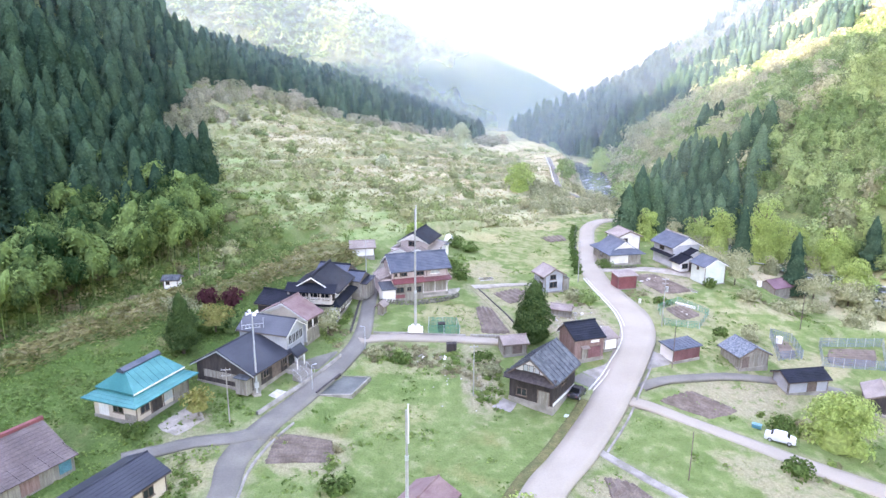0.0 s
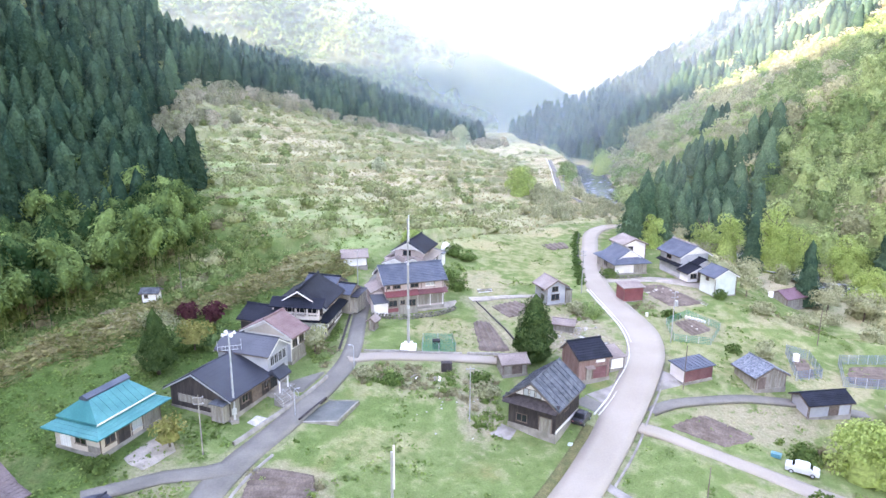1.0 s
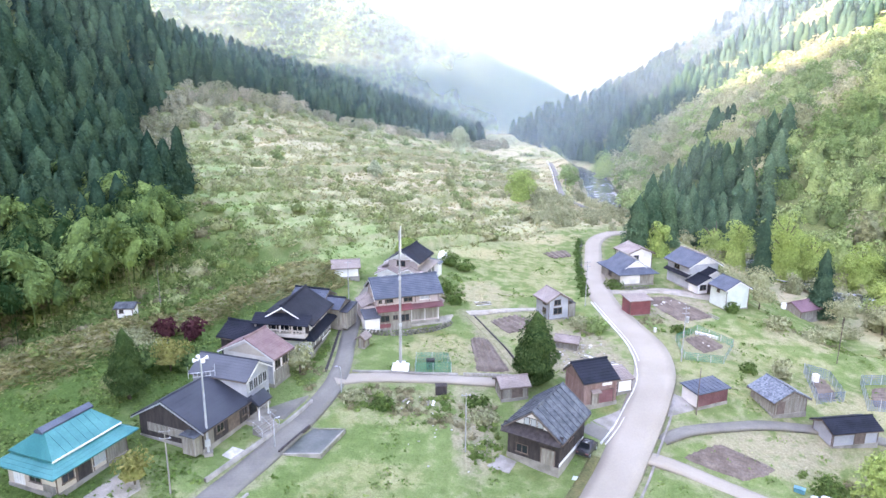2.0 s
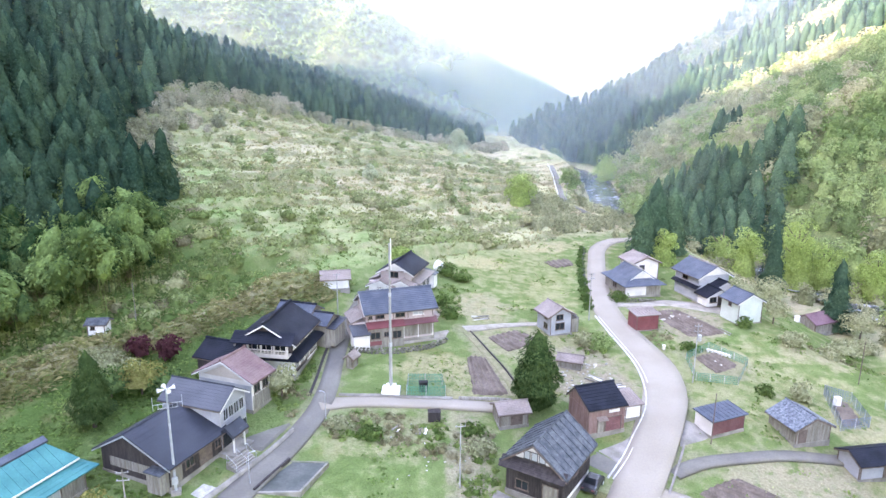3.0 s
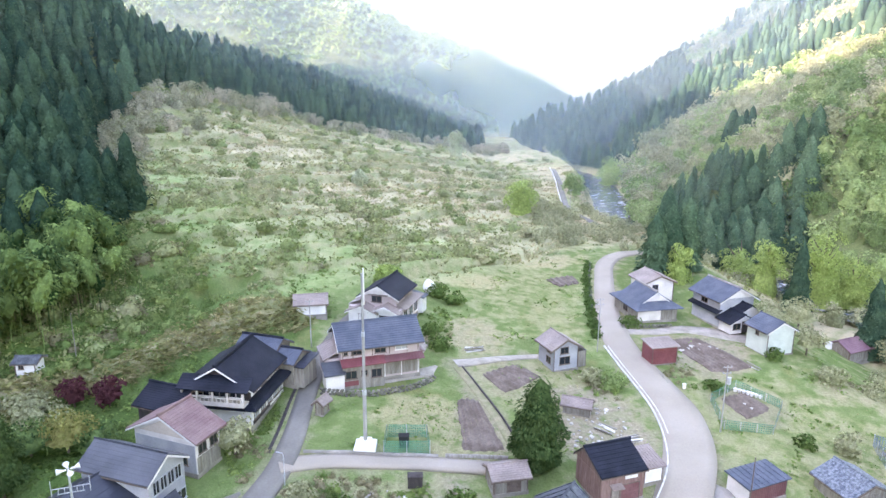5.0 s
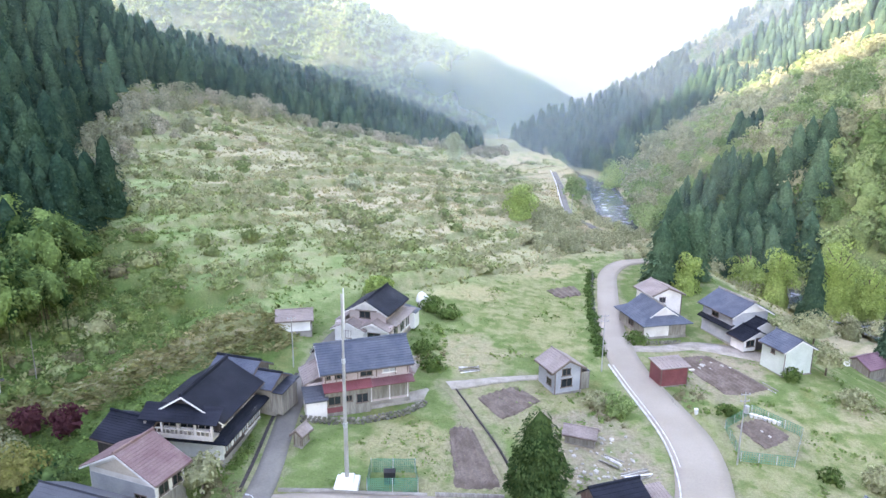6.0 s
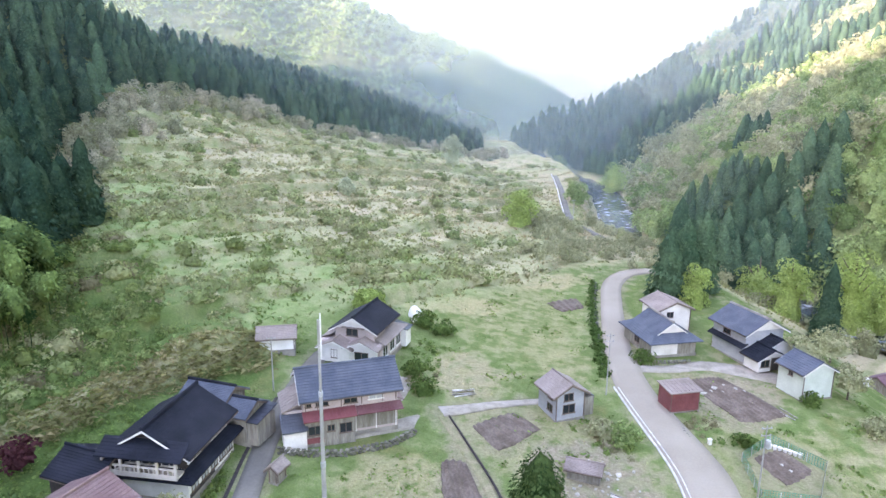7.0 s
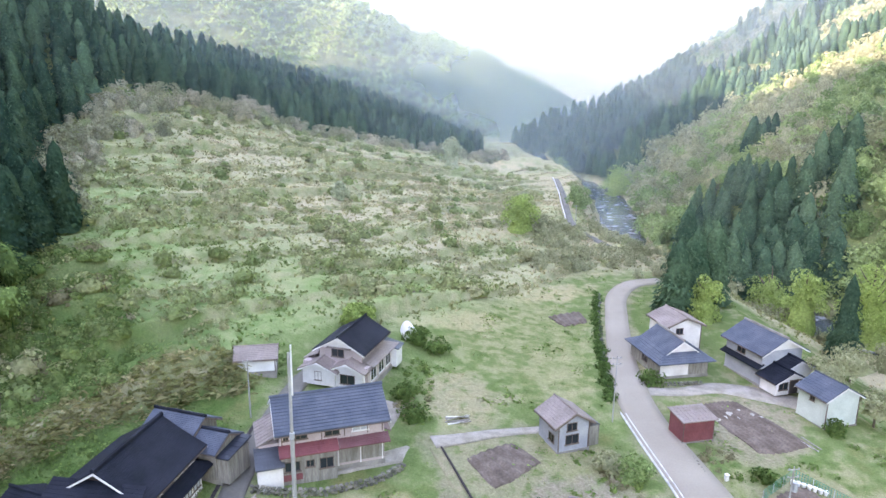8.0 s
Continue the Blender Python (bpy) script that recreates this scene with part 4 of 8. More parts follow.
def pink_house():
    h = thing("house_with_red_pent_roof", -4.8, 125.8, 20, "two-storey pinkish house with blue-grey tiles and red pent roof", "house")
    L, W = 11.0, 6.6
    plinth(h, L, W, high=0.4)
    gable_body(h, L, W, 0.4, 5.7, 2.0, M_PINK)
    gable_roof(h, L, W, 5.7, 2.0, M_TILE_GREY, over=0.75, ends=0.55, cap=M_TILE_GREY, barge=M_WHITE, courses=12, lip=0.07)
    lean_roof(h, -5.7, 0.4, -W / 2, 3.75, -W / 2 - 1.5, 3.15, M_RED_TIN, name="pent_roof", ribs=14)
    lean_roof(h, 0.5, 5.9, -W / 2, 3.6, -W / 2 - 1.3, 3.1, M_MAROON, name="pent_roof", ribs=12)
    part("porch_wall", box(-5.5, 0.2, -W / 2 - 1.0, -W / 2, -0.6, 3.1), M_WOOD_GREY, h, "weathered boarded front room")
    wall_band(h, "S", L, W + 2.0, -5.4, -3.4, 0.2, 0.9, M_RED_TIN, name="red_panel")
    window(h, "S", L, W + 2.0, -4.4, 1.3, 1.5, 1.0)
    window(h, "S", L, W + 2.0, -2.6, 1.5, 0.8, 0.7)
    window(h, "S", L, W + 2.0, -0.9, 1.1, 1.4, 1.1, mat=M_WOOD_TRIM)
    wall_band(h, "S", L, W, 0.5, 5.4, 0.7, 3.0, M_WOOD_GREY, boards=0.35, label="grey boarded wall")
    posts(h, "S", L, W, (0.5, 2.9, 5.3), 0.4, 3.1, M_WHITE)
    posts(h, "S", L, W, (-5.3, -3.9, -1.2, 1.2, 3.7, 5.3), 3.8, 5.5, M_WOOD_TRIM, size=0.1)
    window(h, "S", L, W, -0.1, 4.15, 1.5, 1.2)
    window(h, "S", L, W, 2.9, 4.25, 1.7, 1.0, mat=M_WHITE, pane=M_GLASS_PALE)
    window(h, "S", L, W, -3.4, 4.25, 1.4, 1.0)
    window(h, "E", L, W, 0.4, 4.2, 1.2, 1.1)
    lean_roof(h, -2.6, 2.6, 0, 3.7, 1.0, 3.2, M_TILE_RED, m=on_wall("E", L, W, 0, 0), name="side_canopy")
    # lean-to rooms at the lane side
    part("side_room", box(-L / 2 - 2.0, -L / 2, -2.0, 2.8, -0.6, 3.4), M_PINK, h)
    lean_roof(h, -2.5, 3.0, 0.1, 4.4, 2.3, 3.3, M_TIN_BROWN, m=on_wall("W", L, W, 0.4, 0), ribs=8)
    part("store_room", box(-L / 2 - 2.4, -L / 2 + 0.1, -4.7, -2.1, -0.6, 2.3), M_PLASTER, h, "pale plastered store room")
    lean_roof(h, -L / 2 - 2.6, -L / 2 + 0.3, -1.9, 3.1, -5.0, 2.3, M_TIN_SLATE, ribs=8)
    window(h, "S", L, W, -4.9, 4.3, 0.5, 0.9)
    return h


def gabled_house():
    h = thing("pinkish_gabled_house", -5.3, 144.2, 74, "pinkish two-storey house with a dark tiled gable roof", "house")
    L, W = 8.6, 9.2
    plinth(h, L, W)
    part("lower_wall", box(-L / 2, L / 2, -W / 2, W / 2, 0.3, 3.0), M_PINK, h)
    m = pose(0.4, -0.4, 0)
    gable_body(h, 7.6, 6.0, 2.9, 5.1, 1.7, M_PINK, m)
    gable_roof(h, 7.6, 6.0, 5.1, 1.7, M_TILE, over=0.7, ends=0.8, m=m, cap=M_TILE, barge=M_WHITE, sag=0.06)
    part("gable_panel", extrude_x([(-2.8, 4.85), (0, 6.45), (2.8, 4.85)], -3.83, -3.8), M_WHITE, h, m=m)
    skirt_roof(h, -L / 2 + 0.9, L / 2 - 0.4, -W / 2 + 1.4, W / 2 - 1.4, 1.9, 3.7, 2.9, M_TIN_BROWN, sides="SNE")
    # two low gabled porches towards the neighbours
    for y, w, x, top in ((1.9, 4.6, -L / 2 - 0.4, 2.7), (-2.0, 4.4, -L / 2 - 0.1, 2.9)):
        p = pose(x + 0.6, y, 0)
        gable_body(h, 2.4, w, 0.3, top, 1.0, M_WHITE, p, "porch")
        gable_roof(h, 2.4, w, top, 1.0, M_TIN_BROWN, over=0.5, ends=0.5, m=p, cap=M_TIN_BROWN, barge=M_WHITE, cap_size=0.08, courses=6)
    window(h, "W", L + 1.9, W, 2.0, 1.0, 0.9, 1.1)
    window(h, "W", L + 1.6, W, -2.1, 0.9, 2.0, 1.2)
    window(h, "W", 7.66, 6.0, 0.4, 3.8, 1.7, 1.0, m=m)
    part("hood", box(-4.3, -3.8, -1.6, 1.9, 4.98, 5.06), M_TIN_BROWN, h, m=m)
    for x in (-2.5, 0.2, 2.6):
        window(h, "S", L, W, x, 0.9, 1.7, 1.5, mat=M_WHITE)
    window(h, "S", 7.6, 6.0, 1.0, 3.9, 1.6, 1.0, m=m)
    part("side_shed", box(L / 2 - 0.4, L / 2 + 1.8, -W / 2 - 0.8, -0.6, 0, 2.7), M_WHITE, h)
    lean_roof(h, L / 2 - 0.5, L / 2 + 2.0, -0.4, 3.9, -W / 2 - 1.1, 2.7, M_TIN_GREY)
    return h


def simple_shed(name, x, y, rot, L, W, wall, rise, roof, walls, label, category="shed", over=0.4, ends=0.35, ribs=0, openings=(), bands=(), split=0.0, lip=0.03, barge=None, deep=0.9, courses=8, ridge=None):
    h = thing(name, x, y, rot, label, category)
    plinth(h, L, W, high=0.15, deep=deep)
    gable_body(h, L, W, 0.15, wall, rise, walls, split=split)
    gable_roof(h, L, W, wall, rise, roof, over=over, ends=ends, cap=ridge or roof, cap_size=0.28 if ridge else 0.09, barge=barge or M_WOOD_TRIM, ribs=ribs, split=split, courses=courses, lip=lip)
    for kind, side, along, z, w, hh in openings:
        if kind == "door":
            door(h, side, L, W, along, 0.15, w, hh, M_WOOD_TRIM)
        else:
            window(h, side, L, W, along, z, w, hh)
    for side, a, b, z0, z1, mat, boards in bands:
        wall_band(h, side, L, W, a, b, z0, z1, mat, boards=boards)
    posts(h, "W", L, W, (-W / 2 + 0.08, W / 2 - 0.08), 0.15, wall - 0.05, M_WOOD_TRIM)
    posts(h, "S", L, W, (-L / 2 + 0.08, L / 2 - 0.08), 0.15, wall - 0.05, M_WOOD_TRIM)
    return h


def barn():
    h = thing("barn", 15.6, 90.9, 58, "tall dark wooden barn with a ribbed grey sheet roof", "barn")
    L, W = 8.0, 6.8
    plinth(h, L, W, high=0.4)
    gable_body(h, L, W, 0.4, 4.5, 2.6, M_WOOD_DARK)
    gable_roof(h, L, W, 4.5, 2.6, M_TIN_GREY, over=0.65, ends=0.6, ribs=8, courses=5, lip=0.02, barge=M_WOOD_TRIM, cap=M_TIN_GREY, cap_size=0.12, label="streaked grey-blue ribbed metal sheets")
    part("gable_panel", extrude_x([(-3.0, 4.7), (0, 6.8), (3.0, 4.7)], -L / 2 - 0.03, -L / 2), M_PLASTER, h, "plastered gable")
    for y in (-0.9, 0.0, 0.9):
        window(h, "W", L + 0.06, W, y, 4.9, 0.7, 0.9, mat=M_WOOD_DARK, pane=M_GLASS_PALE, sill=False, lights=1)
    part("tie_beam", box(-L / 2 - 0.1, -L / 2, -3.1, 3.1, 4.62, 4.8), M_WOOD_DARK, h)
    lean_roof(h, -W / 2 - 0.5, W / 2 + 0.5, -0.05, 4.55, 1.1, 3.7, M_WOOD_DARK, m=on_wall("W", L, W, 0, 0), name="pent_roof", label="sagging weathered shingle pent roof", courses=6)
    wall_band(h, "W", L, W, -3.3, 3.3, 0.5, 3.5, M_WOOD_DARK, boards=0.3)
    window(h, "W", L + 0.1, W, 1.4, 1.0, 1.5, 1.0)
    door(h, "W", L + 0.1, W, -2.0, 0.4, 1.7, 2.0, M_WOOD_GREY)
    wall_band(h, "S", L, W, -3.9, 3.9, 0.9, 4.2, M_WOOD_DARK, boards=0.35)
    wall_band(h, "S", L, W, -3.9, 3.9, 0.35, 0.85, M_WHITE)
    window(h, "S", L + 0.1, W + 0.08, -0.5, 2.6, 1.4, 0.9)
    return h


def red_brown_shed():
    h = thing("boarded_store", 23.2, 101.7, 20, "red-brown boarded store with a dark tiled roof", "shed")
    L, W = 5.2, 5.0
    plinth(h, L, W, high=0.2)
    gable_body(h, L, W, 0.2, 3.7, 1.5, M_WOOD_RED, split=0.8)
    gable_roof(h, L - 0.1, W, 3.7, 1.5, M_TILE, over=0.35, ends=0.3, cap=M_TILE, barge=M_WOOD_TRIM, split=0.8, courses=8)
    for side, n in (("S", L), ("W", W)):
        wall_band(h, side, L, W, -n / 2 + 0.05, n / 2 - 0.05, 0.3, 3.2, M_WOOD_RED, boards=0.3)
    door(h, "S", L, W + 0.1, 0.9, 0.2, 2.2, 1.9, M_MAROON)
    lean_roof(h, -1.6, -0.2, -W / 2, 2.4, -W / 2 - 0.8, 2.15, M_TIN_BROWN, name="door_hood")
    door(h, "S", L, W + 0.1, -0.9, 0.2, 0.9, 1.8, M_WOOD_GREY, leaves=1)
    part("sign_board", box(0.2, 1.7, -W / 2 - 0.14, -W / 2 - 0.08, 2.75, 3.25), M_WHITE, h)
    return h


def lean_shed(name, x, y, rot, L, W, z_lo, z_hi, roof, walls, label, category="shed", ribs=8, band=None, over=0.3):
    """A shed under one sloping roof, low in front."""
    h = thing(name, x, y, rot, label, category)
    plinth(h, L, W, high=0.12)
    part("wall", extrude_x([(-W / 2, 0.12), (-W / 2, z_lo - 0.1), (W / 2, z_hi - 0.1), (W / 2, 0.12)], -L / 2, L / 2), walls, h)
    k = (z_hi - z_lo) / W
    lean_roof(h, -L / 2 - over, L / 2 + over, W / 2 + over, z_hi + k * over, -W / 2 - over, z_lo - k * over, roof, name="roof", ribs=ribs)
    if band:
        wall_band(h, "S", L, W, -L / 2 + 0.04, L / 2 - 0.04, 0.15, z_lo - 0.3, band, boards=0.3)
    posts(h, "S", L, W, (-L / 2 + 0.06, L / 2 - 0.06), 0.12, z_lo - 0.15, M_WOOD_TRIM, size=0.1)
    return h


def road_house():
    """The low tiled house beside the road and the taller one behind it."""
    h = thing("tiled_roadside_house", 41.8, 155.5, 103, "low house with a blue-grey hipped tile roof by the road", "house")
    L, W = 8.8, 7.8
    plinth(h, L, W)
    part("wall", box(-L / 2, L / 2, -W / 2, W / 2, 0.3, 2.8), M_WOOD_GREY, h)
    gable_roof(h, L - 1.6, W - 2.2, 3.5, 1.9, M_TILE_GREY, over=0.4, ends=0.3, cap=M_CONCRETE, barge=M_WHITE, sag=0.05)
    gable_body(h, L - 1.6, W - 2.2, 2.7, 3.5, 1.8, M_PLASTER, name="gable_wall")
    skirt_roof(h, -L / 2 + 0.8, L / 2 - 0.8, -W / 2 + 1.1, W / 2 - 1.1, 1.8, 3.6, 2.55, M_TILE_GREY)
    wall_band(h, "W", L, W, -3.8, -0.9, 0.3, 2.5, M_WOOD_GREY, boards=0.4)
    wall_band(h, "W", L, W, -0.7, 3.8, 0.3, 2.5, M_PLASTER)
    window(h, "N", L, W, 0.0, 1.0, 1.6, 1.2)
    return h


def white_wall_house():
    h = thing("white_walled_tiled_house", 55.2, 153.7, 108, "white-walled house with layered navy tile roofs", "house")
    L, W = 7.4, 7.0
    plinth(h, L, W)
    gable_body(h, L, W, 0.3, 5.4, 1.9, M_GREYWALL)
    part("gable_panel", extrude_x([(-3.0, 5.35), (0, 7.0), (3.0, 5.35)], -L / 2 - 0.03, -L / 2), M_WHITE, h)
    gable_roof(h, L, W, 5.4, 1.9, M_TILE_GREY, over=0.7, ends=0.7, cap=M_CONCRETE, barge=M_WHITE)
    for x, y, w, ln, top, rise in ((-4.6, -1.0, 5.6, 2.4, 3.3, 1.3), (-5.6, 1.4, 4.8, 3.0, 2.5, 1.1)):
        p = pose(x, y, 0)
        gable_body(h, ln, w, 0.2, top, rise, M_WHITE, p, "front_room")
        gable_roof(h, ln, w, top, rise, M_TILE, over=0.6, ends=0.5, m=p, cap=M_TILE, barge=M_WHITE, courses=7)
    lean_roof(h, -L / 2 - 0.3, L / 2 + 0.3, -W / 2 + 0.3, 3.5, -W / 2 - 0.9, 2.9, M_TILE, m=pose(0, 0, 0, 0, 0, 180), name="skirt_roof")
    lean_roof(h, -L / 2 - 0.3, L / 2 + 0.3, -W / 2 + 0.3, 3.5, -W / 2 - 0.9, 2.9, M_TILE, name="skirt_roof")
    front = pose(-5.6, 1.4, 0)
    window(h, "W", 3.0, 4.8, 1.2, 1.0, 1.5, 1.0, m=front)
    door(h, "W", 3.0, 4.8, -0.6, 0.2, 1.3, 2.0, M_WOOD_DARK, m=front)
    window(h, "W", 3.0, 4.8, -1.8, 1.5, 0.5, 0.7, m=front, lights=1)
    window(h, "N", L, W, 0.5, 3.7, 1.6, 1.1)
    return h


teal_house()
village_hall()
hall_wing()
red_tile_house()
balcony_house()
tiled_annex()
pink_house()
gabled_house()
barn()
red_brown_shed()
road_house()
white_wall_house()
simple_shed("white_shed", -17.3, 142.0, 12, 5.0, 3.2, 2.2, 1.0, M_TIN_BROWN, M_WHITE, "small white shed with a faded brown roof", openings=(("window", "E", 0.0, 1.0, 0.8, 0.7),))
g = simple_shed("grey_storehouse", 22.2, 132.0, 112, 4.4, 4.2, 3.8, 1.2, M_TIN_BROWN, M_GREYWALL, "narrow grey two-storey store with a faded brown roof", over=0.6, openings=(("window", "W", 0.3, 2.7, 1.3, 0.9), ("window", "W", 0.2, 1.0, 1.7, 1.1), ("window", "N", -0.8, 2.7, 1.0, 0.8), ("window", "N", -0.8, 1.0, 1.2, 0.9)))
lean_roof(g, -2.0, 1.6, 0.0, 3.2, 2.0, 2.3, M_TIN_GREY, m=on_wall("S", 4.4, 4.2, 0.2, 0))
part("side_room", box(-1.6, 1.6, -3.9, -2.1, -0.2, 2.3), M_WOOD_GREY, g)
lean_shed("roadside_garage", 39.6, 102.5, 24, 5.5, 3.0, 2.2, 2.5, M_TILE_GREY, M_PLASTER, "low roadside garage with maroon front and grey roof", "garage", band=M_MAROON)
simple_shed("weathered_shed", 50.4, 103.1, 104, 5.0, 5.2, 2.4, 1.3, M_TIN_PATCHY, M_WOOD_GREY, "weathered board shed with a patchy grey roof", over=0.5, openings=(("door", "W", 1.6, 0, 1.0, 1.8),), bands=(("W", -2.5, 0.8, 0.3, 2.4, M_WOOD_GREY, 0.35),), courses=10)
simple_shed("dark_roofed_shed", 57.0, 97.4, 10, 6.8, 3.8, 2.3, 0.9, M_TILE, M_GREYWALL, "small grey shed with a dark tiled roof", openings=(("door", "S", 0.6, 0, 1.4, 1.8),))
simple_shed("pale_roofed_shed", 68.0, 94.2, 66, 5.5, 4.4, 2.5, 1.0, M_TIN_BROWN, M_WOOD_DARK, "dark shed with a pale metal roof")
simple_shed("brown_roofed_house", 45.5, 164.4, 103, 6.0, 5.8, 4.4, 1.2, M_TIN_BROWN, M_PLASTER, "pale two-storey house with a faded brown roof", "house", over=0.6, openings=(("window", "W", 1.0, 2.8, 1.2, 0.9),))
simple_shed("white_storehouse", 57.9, 140.3, 107, 4.6, 5.2, 4.3, 1.4, M_TILE_GREY, M_PALEGREEN, "pale greenish plastered storehouse with a navy tile roof", "storehouse", over=0.5, openings=(("window", "N", 0.0, 3.0, 0.7, 0.7),), barge=M_WHITE)
lean_shed("red_shed", 38.3, 134.6, 14, 4.2, 3.0, 2.9, 3.2, M_TIN_BROWN, M_RED_TIN, "boxy red sheet-metal shed with a flat roof", band=M_RED_TIN)
simple_shed("purple_roofed_hut", 81.2, 156.8, 25, 6.0, 4.8, 2.4, 1.3, M_TIN_PURPLE, M_WOOD_GREY, "old hut with a purple metal roof", "hut")
simple_shed("white_hut", -49.2, 117.6, 5, 2.6, 2.2, 2.0, 0.4, M_TIN_GREY, M_WHITE, "tiny white hut on the bank", "hut", openings=(("window", "S", -0.5, 1.0, 0.6, 0.6),))
g = simple_shed("long_brown_shed", -47.3, 64.9, 62, 9.0, 6.6, 2.8, 1.7, M_TIN_UMBER, M_WOOD_GREY, "long old shed with a brown roof and red ridge", over=0.5, ridge=M_RED_TIN, openings=(("window", "S", 2.0, 1.0, 1.4, 1.0), ("door", "S", -1.0, 0, 1.6, 1.9)))
part("lean_to", box(-4.4, 4.4, -6.0, -3.55, -0.4, 1.95), M_WOOD_GREY, g)
lean_roof(g, -4.7, 4.7, -3.5, 2.62, -6.5, 1.95, M_TIN_UMBER, ribs=6)
part("shutter", box(2.6, 4.0, -6.06, -6.01, 0.3, 1.7), M_TARP_BLUE, g, "faded blue-green shutter")
part("sliding_door", box(-1.6, 0.4, -6.06, -6.01, 0.0, 1.8), M_WOOD_RED, g)
simple_shed("navy_roofed_house", -32.9, 59.2, 66, 10.0, 5.6, 3.0, 1.2, M_TIN_NAVY, M_CREAM, "cream house with a smooth navy metal roof", "house", over=0.5, openings=(("window", "S", 2.6, 1.1, 1.3, 1.0), ("window", "S", -1.4, 1.1, 1.6, 1.0)))
simple_shed("pink_roofed_house", -0.6, 61.5, 62, 5.0, 4.6, 3.6, 1.1, M_TILE_RED, M_WHITE, "small white house with a faded red roof", "house", over=0.5, openings=(("window", "W", 0.0, 1.6, 1.4, 1.0),))
simple_shed("brown_hut", 12.1, 101.6, 14, 3.8, 3.0, 2.1, 0.7, M_TIN_BROWN, M_WOOD_GREY, "low brown-roofed open hut by the lane", "hut", openings=(("door", "S", 0.3, 0, 1.4, 1.6),))
lean_shed("white_lean_to", 27.7, 103.9, 20, 2.4, 3.0, 2.0, 2.6, M_TIN_BROWN, M_WHITE, "small whitewashed lean-to beside the store")
simple_shed("rubble_hut", 22.6, 117.6, 160, 3.4, 2.0, 1.5, 0.5, M_TIN_BROWN, M_WOOD_GREY, "little grey hut among rubble", "hut")
simple_shed("postbox_hut", -10.3, 114.2, 70, 1.6, 1.0, 1.9, 0.4, M_TIN_BROWN, M_WOOD_GREY, "narrow roadside shrine hut by the lane", "hut")


# ---- plants ----
def spray(rng, roots, outs, length, width, droop, face=None):
    """Leaf sprays: bent four-cornered blades from roots along outs; face turns their flat sides that way."""
    n = len(roots)
    length = (length * rng.uniform(0.7, 1.3, n))[:, None]
    tip = roots + outs * length
    tip[:, 2] -= droop * length[:, 0]
    side = np.cross(tip - roots, rng.normal(0, 1, (n, 3)) if face is None else face + rng.normal(0, 0.22, (n, 3)))
    side /= np.linalg.norm(side, axis=1)[:, None] + 1e-6
    mid = (roots * 0.45 + tip * 0.55)
    mid[:, 2] += 0.12 * length[:, 0]
    w = (width * rng.uniform(0.6, 1.2, n))[:, None]
    v = np.stack([roots, mid + side * w, tip, mid - side * w], 1).reshape(-1, 3)
    return v, np.arange(n * 4).reshape(-1, 4)


def core(rng, rings, sides, radius, height, lump):
    """A closed, lumpy dark body under the leaves; radius and height map 0..1 to metres."""
    t = np.linspace(0, 1, rings)
    a = np.linspace(0, 2 * math.pi, sides, endpoint=False)
    r = radius(t)[:, None] * (1 + lump * rng.uniform(-1, 1, (rings, sides)))
    twist = a[None, :] + rng.uniform(-0.25, 0.25, (rings, 1))
    z = height(t)[:, None] + lump * 0.6 * rng.uniform(-1, 1, (rings, sides)) * radius(t)[:, None]
    v = np.stack([np.cos(twist) * r, np.sin(twist) * r, z * np.ones((1, sides))], -1).reshape(-1, 3)
    q = [(k * sides + i, k * sides + (i + 1) % sides, (k + 1) * sides + (i + 1) % sides, (k + 1) * sides + i) for k in range(rings - 1) for i in range(sides)]
    return v, np.array(q)


def conifer(rng, h, r, count, base=0.1, size=1.0, point=0.7, rings=10, sides=8, waist=1.0):
    """A broad cone in uneven tiers, over it layers of short hanging sprays."""
    body = core(rng, rings, sides, lambda t: r * 0.78 * (1 - t) ** point * np.minimum(1, waist + 1.6 * t) * (1 + 0.14 * np.cos(t * rings * 3.1)) + 0.02, lambda t: h * (base + (0.96 - base) * t), 0.27)
    t = 1 - np.sqrt(rng.uniform(0, 1, count))
    a = rng.uniform(0, 2 * math.pi, count)
    tier = rng.uniform(0, 6)
    reach = 1 + 0.1 * np.sin(a * 3 + t * 17 + tier) + 0.1 * np.sin(t * h * 2.6 + 2 * np.sin(a + tier))
    rad = (r * (1 - t) ** point * np.minimum(1, waist + 1.6 * t) * reach * rng.uniform(0.85, 1.05, count)) + 0.05
    z = h * (base + (1 - base) * t)
    face = np.stack([np.cos(a), np.sin(a), np.full(count, 0.7)], 1)
    down = np.stack([np.cos(a) * 0.7, np.sin(a) * 0.7, rng.uniform(-1.0, -0.1, count)], 1) + rng.normal(0, 0.2, (count, 3))
    down /= np.linalg.norm(down, axis=1)[:, None]
    ln = (0.13 * r + 0.2 * rad) * size
    roots = np.stack([np.cos(a) * (rad - 0.6 * ln), np.sin(a) * (rad - 0.6 * ln), z + 0.3 * ln], 1)
    return joined(body, spray(rng, roots, down, ln, ln * 0.34, 0.12, face))


